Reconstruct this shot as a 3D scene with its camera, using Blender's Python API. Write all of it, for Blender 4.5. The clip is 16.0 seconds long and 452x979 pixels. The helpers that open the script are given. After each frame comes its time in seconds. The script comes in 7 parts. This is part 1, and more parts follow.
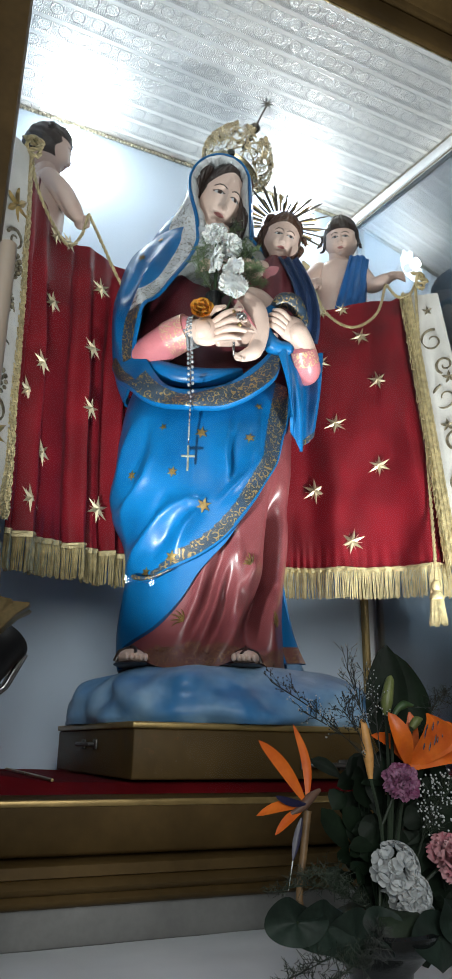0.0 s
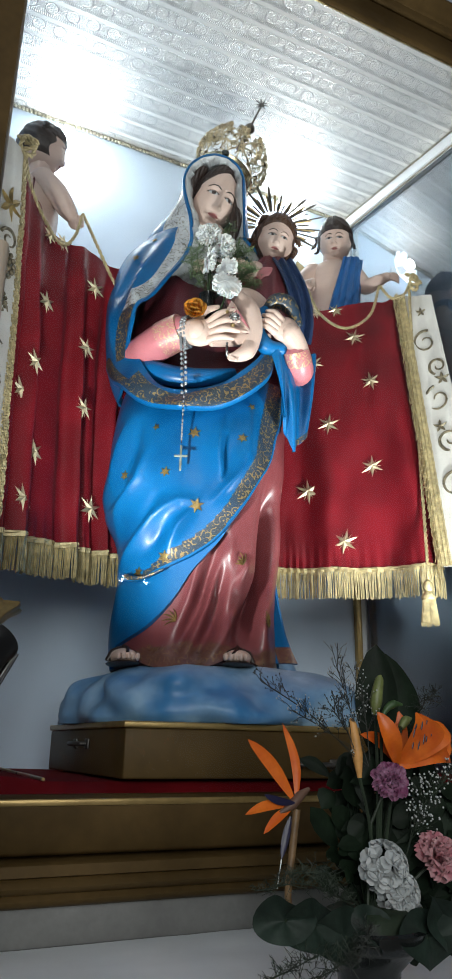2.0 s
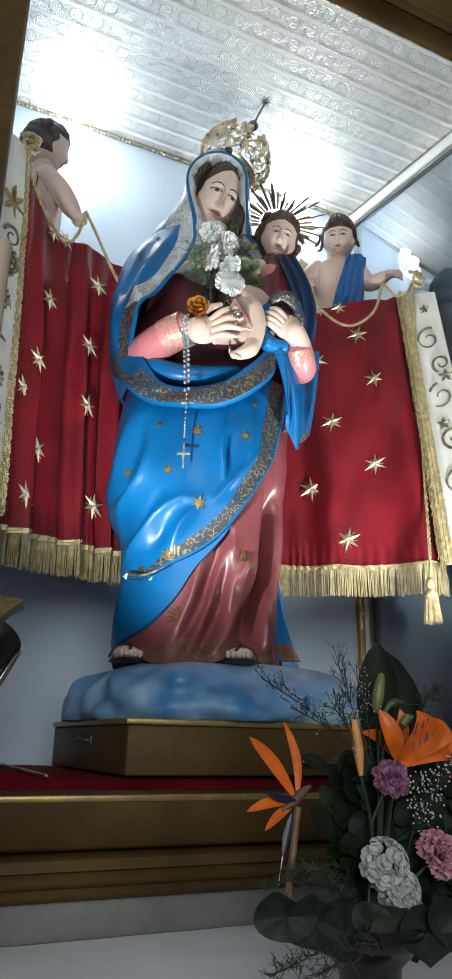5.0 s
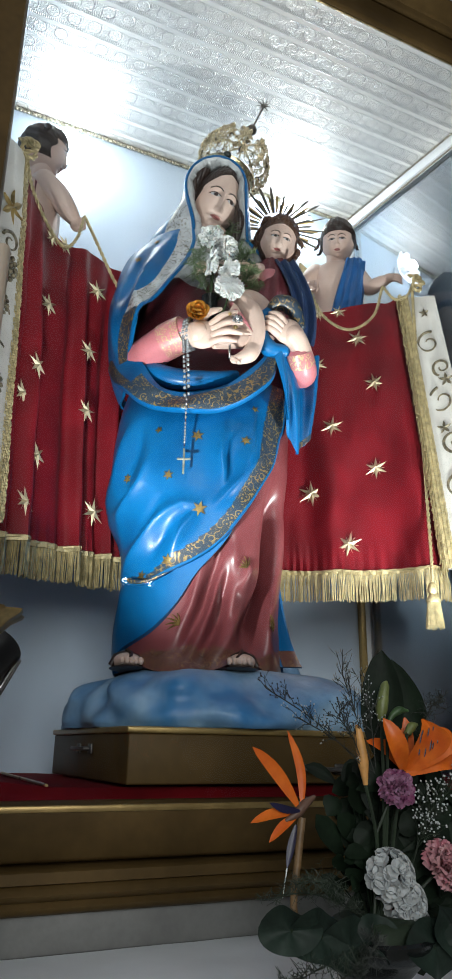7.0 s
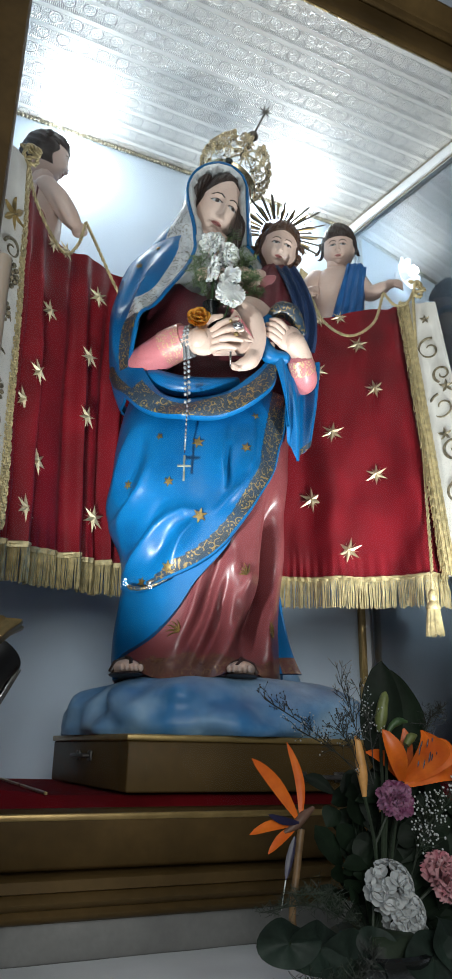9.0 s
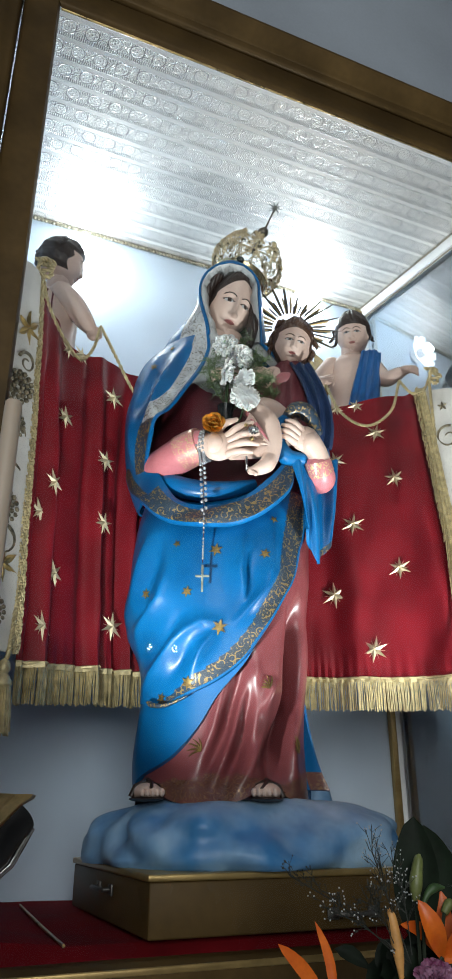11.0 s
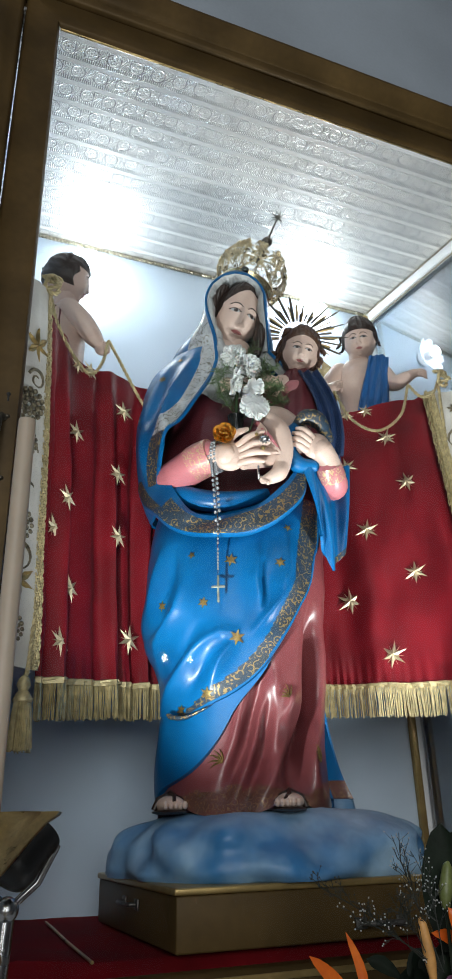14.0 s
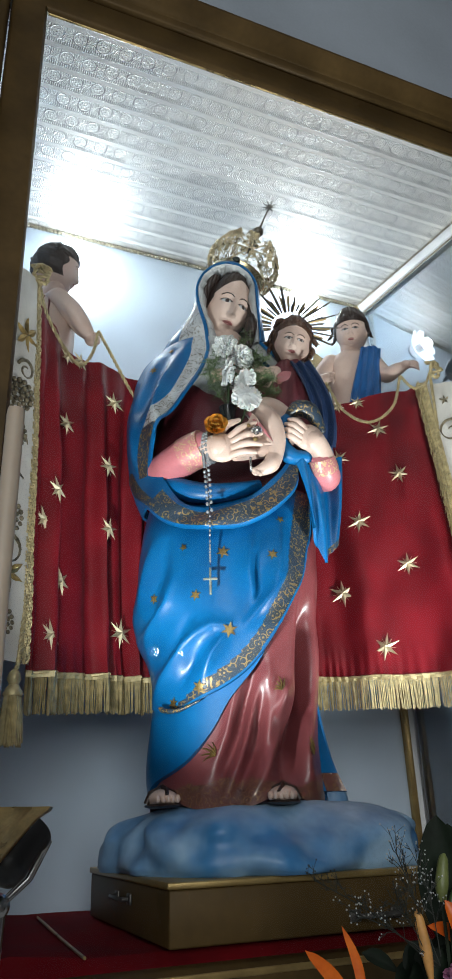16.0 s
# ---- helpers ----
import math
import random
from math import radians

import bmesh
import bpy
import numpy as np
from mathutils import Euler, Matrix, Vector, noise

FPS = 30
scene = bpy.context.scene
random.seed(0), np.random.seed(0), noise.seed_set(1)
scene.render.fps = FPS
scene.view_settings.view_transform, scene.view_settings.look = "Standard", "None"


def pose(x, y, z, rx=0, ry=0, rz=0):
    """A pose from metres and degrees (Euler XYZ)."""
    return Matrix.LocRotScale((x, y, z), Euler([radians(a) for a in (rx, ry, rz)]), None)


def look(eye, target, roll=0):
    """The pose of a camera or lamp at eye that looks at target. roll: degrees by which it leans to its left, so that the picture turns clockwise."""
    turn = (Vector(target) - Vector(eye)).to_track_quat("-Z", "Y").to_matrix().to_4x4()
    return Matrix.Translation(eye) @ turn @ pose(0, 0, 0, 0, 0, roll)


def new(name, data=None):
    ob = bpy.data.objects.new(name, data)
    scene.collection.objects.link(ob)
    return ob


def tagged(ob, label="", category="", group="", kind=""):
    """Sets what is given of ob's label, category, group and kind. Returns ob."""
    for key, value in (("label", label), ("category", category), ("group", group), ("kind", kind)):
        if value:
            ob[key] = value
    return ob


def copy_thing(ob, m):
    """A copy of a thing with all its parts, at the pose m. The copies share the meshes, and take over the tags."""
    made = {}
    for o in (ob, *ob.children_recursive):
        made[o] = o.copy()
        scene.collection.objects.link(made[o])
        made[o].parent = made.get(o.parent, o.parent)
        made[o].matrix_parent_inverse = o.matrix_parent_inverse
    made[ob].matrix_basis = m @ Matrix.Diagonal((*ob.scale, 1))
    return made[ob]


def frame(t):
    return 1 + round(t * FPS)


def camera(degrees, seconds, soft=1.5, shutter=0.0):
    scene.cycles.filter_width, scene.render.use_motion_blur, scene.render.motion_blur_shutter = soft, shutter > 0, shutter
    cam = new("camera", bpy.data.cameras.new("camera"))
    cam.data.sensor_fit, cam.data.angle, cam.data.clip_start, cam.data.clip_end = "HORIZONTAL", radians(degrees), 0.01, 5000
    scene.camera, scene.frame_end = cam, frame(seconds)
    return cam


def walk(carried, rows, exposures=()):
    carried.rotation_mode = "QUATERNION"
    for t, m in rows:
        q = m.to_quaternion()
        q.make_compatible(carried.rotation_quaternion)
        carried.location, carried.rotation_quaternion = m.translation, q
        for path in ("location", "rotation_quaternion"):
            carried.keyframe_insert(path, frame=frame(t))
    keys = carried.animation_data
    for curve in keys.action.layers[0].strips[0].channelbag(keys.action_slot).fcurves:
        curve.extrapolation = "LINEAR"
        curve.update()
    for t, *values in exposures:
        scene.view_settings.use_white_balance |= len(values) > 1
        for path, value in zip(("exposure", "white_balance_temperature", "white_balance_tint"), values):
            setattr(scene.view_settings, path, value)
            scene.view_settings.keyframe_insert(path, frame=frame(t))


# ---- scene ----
cam = camera(33.38, 16.0)
# seconds, eye x y z, yaw, pitch, roll
ROWS = [
    (0.0, 0.0000, 0.0000, 1.5000, -25.048, 18.812, 0.917),
    (0.5, 0.0070, -0.0024, 1.5006, -24.937, 18.977, 0.974),
    (1.0, 0.0042, -0.0035, 1.5006, -25.130, 18.933, 1.020),
    (1.5, 0.0042, -0.0035, 1.4989, -25.278, 18.914, 1.029),
    (2.0, 0.0043, -0.0052, 1.4985, -25.421, 18.842, 0.970),
    (2.5, 0.0075, -0.0051, 1.5003, -25.411, 18.838, 0.970),
    (3.0, 0.0057, -0.0057, 1.5011, -25.388, 18.814, 1.066),
    (3.5, 0.0085, -0.0077, 1.4999, -25.240, 18.610, 1.133),
    (4.0, 0.0078, -0.0087, 1.4996, -25.161, 18.589, 1.176),
    (6.5, 0.0036, -0.0051, 1.4998, -25.109, 18.787, 0.928),
    (7.0, 0.0060, 0.0008, 1.5060, -25.191, 18.897, 0.853),
    (7.5, 0.0048, -0.0040, 1.4996, -25.096, 18.735, 0.956),
    (8.0, 0.0044, -0.0041, 1.5004, -25.141, 18.580, 1.077),
    (10.3, 0.0041, -0.0071, 1.5963, -24.632, 19.791, 1.442),
    (10.5, 0.0091, -0.0130, 1.6155, -23.734, 19.187, 1.557),
    (11.0, 0.0053, -0.0223, 1.6403, -23.280, 23.147, 0.156),
    (11.5, 0.0050, -0.0252, 1.6453, -23.867, 23.233, -0.195),
    (12.0, 0.0023, -0.0258, 1.6481, -23.762, 23.468, 0.085),
    (12.5, -0.0041, -0.0247, 1.6484, -23.433, 23.522, 0.248),
    (13.0, -0.0053, -0.0207, 1.6463, -22.587, 23.501, -0.183),
    (13.5, -0.0012, -0.0214, 1.6426, -22.224, 23.731, -1.195),
    (14.0, -0.0021, -0.0225, 1.6425, -22.471, 23.812, -1.362),
    (14.5, -0.0008, -0.0209, 1.6413, -22.661, 23.827, -1.715),
    (15.0, 0.0036, -0.0122, 1.6454, -22.735, 23.550, -1.815),
    (15.5, 0.0037, -0.0137, 1.6451, -22.879, 23.512, -1.757),
    (16.0, 0.0010, -0.0063, 1.6437, -23.240, 23.332, -1.816),
]
walk(cam, [(t, pose(x, y, z, 90 + pitch, 0, yaw) @ pose(0, 0, 0, 0, 0, roll)) for t, x, y, z, yaw, pitch, roll in ROWS], [(0.0, 0.10, 6500, 10), (7.0, 0.11, 6500, 10), (8.0, 0.01, 6500, 10), (10.5, 0.06, 6500, 10), (12.0, 0.03, 6500, 10), (14.0, -0.02, 6500, 10), (16.0, -0.06, 6500, 10)])

# ---- world and lights ----
world = bpy.data.worlds.new("church_dim")
scene.world = world
world.use_nodes = True
world.node_tree.nodes["Background"].inputs[0].default_value = (0.75, 0.86, 1.0, 1)
world.node_tree.nodes["Background"].inputs[1].default_value = 0.02


def lamp(name, kind, energy, color, m, **more):
    data = bpy.data.lights.new(name, kind)
    data.energy, data.color = energy, color
    for key, value in more.items():
        if key == "size":
            data.size = value
        elif key == "soft":
            data.shadow_soft_size = value
        elif key == "angle":
            data.spot_size = radians(value)
        elif key == "blend":
            data.spot_blend = value
        elif key == "height":
            data.shape, data.size_y = "RECTANGLE", value
    ob = new(name, data)
    ob.matrix_world = m
    return ob


COLD = (0.90, 0.965, 0.97)
lamp("spot_beam", "SPOT", 62.0, COLD, look((0.185, 1.115, 1.665), (0.95, 1.60, 2.52)), angle=86, blend=1.0, soft=0.02)
lamp("spot_beam", "SPOT", 56.0, COLD, look((1.22, 1.12, 1.665), (0.98, 1.62, 2.48)), angle=100, blend=1.0, soft=0.02)
LAMPS = ((0.372, 3.395), (1.24, 3.428))
for lx, lz in LAMPS:
    lamp("bulb_light", "POINT", 3.0, COLD, pose(lx, 2.027, lz), soft=0.021)
# the nave's lamps, behind the camera and to its left
lamp("nave_light", "AREA", 158.0, (0.96, 0.99, 0.98), look((-1.2, -4.0, 2.9), (0.8, 1.5, 2.0)), size=3.4, height=3.0)

# ---- materials ----
def material(name, color, rough=0.5, metal=0.0, vary=0.12, scale=18.0, fine=220.0, bump=0.15, spec=0.5, second=None, coat=0.0, rough_vary=0.12, piece=0.0, subsurface=0.0):
    """A surface with stains at one scale, grain at another, and fine relief."""
    m = bpy.data.materials.new(name)
    m.use_nodes = True
    n, l = m.node_tree.nodes, m.node_tree.links
    b = n["Principled BSDF"]
    b.inputs["Metallic"].default_value = metal
    b.inputs["Specular IOR Level"].default_value = spec
    b.inputs["Coat Weight"].default_value = coat
    b.inputs["Coat Roughness"].default_value = 0.12
    if subsurface:
        b.inputs["Subsurface Weight"].default_value = subsurface
        b.inputs["Subsurface Radius"].default_value = (0.01, 0.006, 0.004)
        b.inputs["Subsurface Scale"].default_value = 0.5
    co = n.new("ShaderNodeTexCoord")
    big = n.new("ShaderNodeTexNoise")
    big.inputs["Scale"].default_value, big.inputs["Detail"].default_value = scale, 5.0
    small = n.new("ShaderNodeTexNoise")
    small.inputs["Scale"].default_value, small.inputs["Detail"].default_value = fine, 3.0
    l.new(co.outputs["Object"], big.inputs["Vector"])
    l.new(co.outputs["Object"], small.inputs["Vector"])
    ramp = n.new("ShaderNodeValToRGB")
    dark = second or tuple(c * (1 - 2.2 * vary) for c in color)
    light = color if second else tuple(min(1.0, c * (1 + vary)) for c in color)
    ramp.color_ramp.elements[0].position, ramp.color_ramp.elements[1].position = 0.32, 0.66
    ramp.color_ramp.elements[0].color, ramp.color_ramp.elements[1].color = (*dark, 1), (*light, 1)
    l.new(big.outputs["Fac"], ramp.inputs["Fac"])
    grain = n.new("ShaderNodeMixRGB")
    grain.blend_type = "MULTIPLY"
    grain.inputs["Fac"].default_value = min(1.0, vary * 2)
    l.new(ramp.outputs["Color"], grain.inputs["Color1"])
    l.new(small.outputs["Fac"], grain.inputs["Color2"])
    out = grain.outputs["Color"]
    if piece:
        info = n.new("ShaderNodeObjectInfo")
        hue = n.new("ShaderNodeHueSaturation")
        mr = n.new("ShaderNodeMapRange")
        mr.inputs["To Min"].default_value, mr.inputs["To Max"].default_value = 1 - piece, 1 + piece
        l.new(info.outputs["Random"], mr.inputs["Value"])
        l.new(mr.outputs["Result"], hue.inputs["Value"])
        l.new(out, hue.inputs["Color"])
        out = hue.outputs["Color"]
    l.new(out, b.inputs["Base Color"])
    rr = n.new("ShaderNodeMapRange")
    rr.inputs["To Min"].default_value, rr.inputs["To Max"].default_value = max(0.02, rough - rough_vary), min(1.0, rough + rough_vary)
    l.new(big.outputs["Fac"], rr.inputs["Value"])
    l.new(rr.outputs["Result"], b.inputs["Roughness"])
    bp = n.new("ShaderNodeBump")
    bp.inputs["Strength"].default_value, bp.inputs["Distance"].default_value = bump, 0.002
    l.new(small.outputs["Fac"], bp.inputs["Height"])
    l.new(bp.outputs["Normal"], b.inputs["Normal"])
    return m


def glowing(name, color, strength):
    m = bpy.data.materials.new(name)
    m.use_nodes = True
    b = m.node_tree.nodes["Principled BSDF"]
    b.inputs["Base Color"].default_value = (*color, 1)
    b.inputs["Emission Color"].default_value = (*color, 1)
    b.inputs["Emission Strength"].default_value = strength
    return m


def glass(name, tint=(1, 1, 1), strength=1.0, rough=0.0):
    """A thin pane: clear, with the gloss of glass."""
    m = bpy.data.materials.new(name)
    m.use_nodes = True
    n, l = m.node_tree.nodes, m.node_tree.links
    n.remove(n["Principled BSDF"])
    clear, gloss, mix, fr, mul = (n.new("ShaderNode" + k) for k in ("BsdfTransparent", "BsdfGlossy", "MixShader", "Fresnel", "Math"))
    clear.inputs["Color"].default_value = (*tint, 1)
    gloss.inputs["Roughness"].default_value = rough
    fr.inputs["IOR"].default_value = 1.5
    mul.operation, mul.inputs[1].default_value = "MULTIPLY", strength
    l.new(fr.outputs["Fac"], mul.inputs[0])
    l.new(mul.outputs["Value"], mix.inputs["Fac"])
    l.new(clear.outputs["BSDF"], mix.inputs[1])
    l.new(gloss.outputs["BSDF"], mix.inputs[2])
    l.new(mix.outputs["Shader"], n["Material Output"].inputs["Surface"])
    return m


def math_node(n, l, op, a, b=None, c=None):
    k = n.new("ShaderNodeMath")
    k.operation = op
    for i, v in enumerate((a, b, c)):
        if v is None:
            continue
        if isinstance(v, (int, float)):
            k.inputs[i].default_value = v
        else:
            l.new(v, k.inputs[i])
    return k.outputs[0]


def foil_material():
    """Thin silver sheet, pressed with rows of rosettes in rings between ribbed bands."""
    m = bpy.data.materials.new("embossed_silver_foil")
    m.use_nodes = True
    n, l = m.node_tree.nodes, m.node_tree.links
    b = n["Principled BSDF"]
    co, sep = n.new("ShaderNodeTexCoord"), n.new("ShaderNodeSeparateXYZ")
    l.new(co.outputs["Object"], sep.inputs[0])
    M = lambda op, a, bb=None, c=None: math_node(n, l, op, a, bb, c)
    X, Y = sep.outputs["X"], sep.outputs["Y"]
    px, py = 0.062, 0.0655
    row = M("DIVIDE", M("SUBTRACT", Y, 1.342), py)
    odd = M("MULTIPLY", M("FLOOR", row), 0.37)
    fx = M("SUBTRACT", M("FRACT", M("ADD", M("DIVIDE", X, px), odd)), 0.5)
    fy = M("SUBTRACT", M("FRACT", row), 0.5)
    fy2 = M("MULTIPLY", fy, py / px)
    r = M("SQRT", M("ADD", M("MULTIPLY", fx, fx), M("MULTIPLY", fy2, fy2)))
    ang = M("ARCTAN2", fy2, fx)
    def ridge_line(value, centre, sharp):
        return M("SUBTRACT", 1.0, M("MINIMUM", 1.0, M("MULTIPLY", M("ABSOLUTE", M("SUBTRACT", value, centre)), sharp)))
    ay = M("ABSOLUTE", fy)
    ring = ridge_line(r, 0.30, 26.0)
    petal_r = M("MULTIPLY_ADD", M("COSINE", M("MULTIPLY", ang, 6.0)), 0.045, 0.165)
    petal = ridge_line(r, petal_r, 20.0)
    heart = ridge_line(r, 0.0, 16.0)
    link = M("MULTIPLY", M("GREATER_THAN", r, 0.31), ridge_line(fy, 0.0, 40.0))
    cxx, cyy = M("SUBTRACT", M("ABSOLUTE", fx), 0.50), M("SUBTRACT", ay, 0.15)
    rc = M("SQRT", M("ADD", M("MULTIPLY", cxx, cxx), M("MULTIPLY", cyy, cyy)))
    spray = M("MAXIMUM", 0.0, M("SINE", M("ADD", M("MULTIPLY", rc, 55.0), M("MULTIPLY", M("ARCTAN2", cyy, cxx), 5.0))))
    leaf = M("MULTIPLY", M("GREATER_THAN", r, 0.33), spray)
    inside = M("LESS_THAN", ay, 0.295)
    ribbed = M("MULTIPLY", M("GREATER_THAN", fy, 0.31), M("LESS_THAN", fy, 0.45))
    ribs = M("MULTIPLY", ribbed, M("MULTIPLY_ADD", M("SINE", M("MULTIPLY", X, 2 * math.pi / 0.0058)), 0.5, 0.5))
    line = M("ADD", ridge_line(fy, 0.305, 60.0), M("ADD", ridge_line(fy, -0.305, 60.0), ridge_line(fy, 0.46, 60.0)))
    figure = M("ADD", M("ADD", M("MULTIPLY", ring, 0.9), M("MULTIPLY", petal, 0.7)), M("ADD", M("ADD", M("MULTIPLY", link, 0.8), heart), M("MULTIPLY", leaf, 0.75)))
    h = M("ADD", M("MULTIPLY", inside, figure), M("ADD", M("MULTIPLY", ribs, 0.8), M("MULTIPLY", line, 0.8)))
    nz = n.new("ShaderNodeTexNoise")
    nz.inputs["Scale"].default_value, nz.inputs["Detail"].default_value = 5.0, 3.0
    l.new(co.outputs["Object"], nz.inputs["Vector"])
    h2 = M("ADD", h, M("MULTIPLY", nz.outputs["Fac"], 1.6))
    bp = n.new("ShaderNodeBump")
    bp.inputs["Strength"].default_value, bp.inputs["Distance"].default_value = 0.75, 0.0014
    l.new(h2, bp.inputs["Height"])
    l.new(bp.outputs["Normal"], b.inputs["Normal"])
    # shading of the relief put into the colour: higher h is darker, broken by noise
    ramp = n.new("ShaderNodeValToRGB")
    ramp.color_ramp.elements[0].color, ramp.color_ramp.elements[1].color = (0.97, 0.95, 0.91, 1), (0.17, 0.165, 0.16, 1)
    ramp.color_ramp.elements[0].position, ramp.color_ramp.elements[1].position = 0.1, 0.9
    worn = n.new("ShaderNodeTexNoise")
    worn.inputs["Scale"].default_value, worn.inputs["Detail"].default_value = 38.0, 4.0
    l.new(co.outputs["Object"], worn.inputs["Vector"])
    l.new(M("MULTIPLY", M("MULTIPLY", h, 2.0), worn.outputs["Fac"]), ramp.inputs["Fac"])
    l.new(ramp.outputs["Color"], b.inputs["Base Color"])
    b.inputs["Metallic"].default_value = 0.6
    b.inputs["Roughness"].default_value = 0.40
    return m


def velvet_material(name, color, dark):
    m = material(name, color, 0.55, 0.0, 0.1, 9.0, 400.0, 0.2, 0.22, second=dark)
    b = m.node_tree.nodes["Principled BSDF"]
    b.inputs["Sheen Weight"].default_value = 0.05
    b.inputs["Sheen Tint"].default_value = (1.0, 0.35, 0.4, 1)
    return m


M_WALL = material("grey_plaster", (0.36, 0.405, 0.46), 0.8, vary=0.06, scale=2.2, fine=90, bump=0.12)
M_BACK = material("pale_blue_panel", (0.63, 0.75, 0.88), 0.42, vary=0.05, scale=3.0, fine=60, bump=0.04)
M_FLOOR = material("stone_floor", (0.34, 0.31, 0.28), 0.45, vary=0.16, scale=3.0, fine=40, bump=0.1)
# darker grey for the wall strip below the case, standing in for shade
M_WALLSHADE = material("shaded_wall_grey", (0.20, 0.20, 0.19), 0.7, vary=0.12, scale=7.0, fine=90, bump=0.15)
M_BRASS = material("dull_gold_paint", (0.105, 0.064, 0.022), 0.50, 0.2, 0.16, 6.0, 60.0, 0.06, 0.2)
M_BRASS2 = material("gilt_moulding", (0.42, 0.29, 0.11), 0.34, 0.6, 0.14, 14.0, 80.0, 0.08)
M_FOIL = foil_material()
M_WHITE = material("white_enamel_trim", (0.78, 0.79, 0.8), 0.4, vary=0.04, scale=8.0)
M_RED = velvet_material("crimson_satin", (0.205, 0.0055, 0.0125), (0.12, 0.0036, 0.0075))
M_REDCLOTH = material("red_felt", (0.17, 0.005, 0.009), 0.85, 0.0, 0.1, 9.0, 500.0, 0.3, 0.1, second=(0.10, 0.003, 0.006))
M_BEAD = material("worn_silver_gilt", (0.55, 0.50, 0.38), 0.35, 0.8, 0.2, 40.0)
M_GOLD = material("bright_gold", (0.84, 0.70, 0.42), 0.24, 0.9, 0.1, 30.0, 300.0, 0.15)
M_GOLDTHREAD = material("gold_thread", (0.60, 0.49, 0.26), 0.42, 0.4, 0.16, 60.0, 500.0, 0.3)
M_OLDGOLD = material("old_gold_metal", (0.62, 0.45, 0.2), 0.3, 0.9, 0.2, 26.0, 200.0, 0.2)
M_CREAM = material("cream_silk", (0.62, 0.60, 0.55), 0.5, 0.0, 0.06, 12.0, 500.0, 0.2)
M_CLOTH = material("white_altar_cloth", (0.86, 0.88, 0.90), 0.75, 0.0, 0.05, 5.0, 600.0, 0.25)
M_BLACK = material("black_plastic", (0.012, 0.012, 0.013), 0.45, 0.0, 0.1, 20.0)
M_CHROME = material("brushed_steel", (0.5, 0.5, 0.5), 0.25, 1.0, 0.06, 20.0)
M_CANDLE = material("ivory_wax", (0.50, 0.41, 0.32), 0.5, 0.0, 0.05, 8.0, 60.0, 0.1, subsurface=0.2)
M_GLASS = glass("clear_glass", (0.97, 0.985, 0.98), 0.8)
M_SIDEGLASS = glass("side_glass", (0.82, 0.87, 0.90), 5.0)
M_CLEAR = glass("clear_edge", (1, 1, 1), 0.0)
M_LAMPGLASS = glowing("lamp_glow", (0.9, 0.96, 1.0), 28.0)

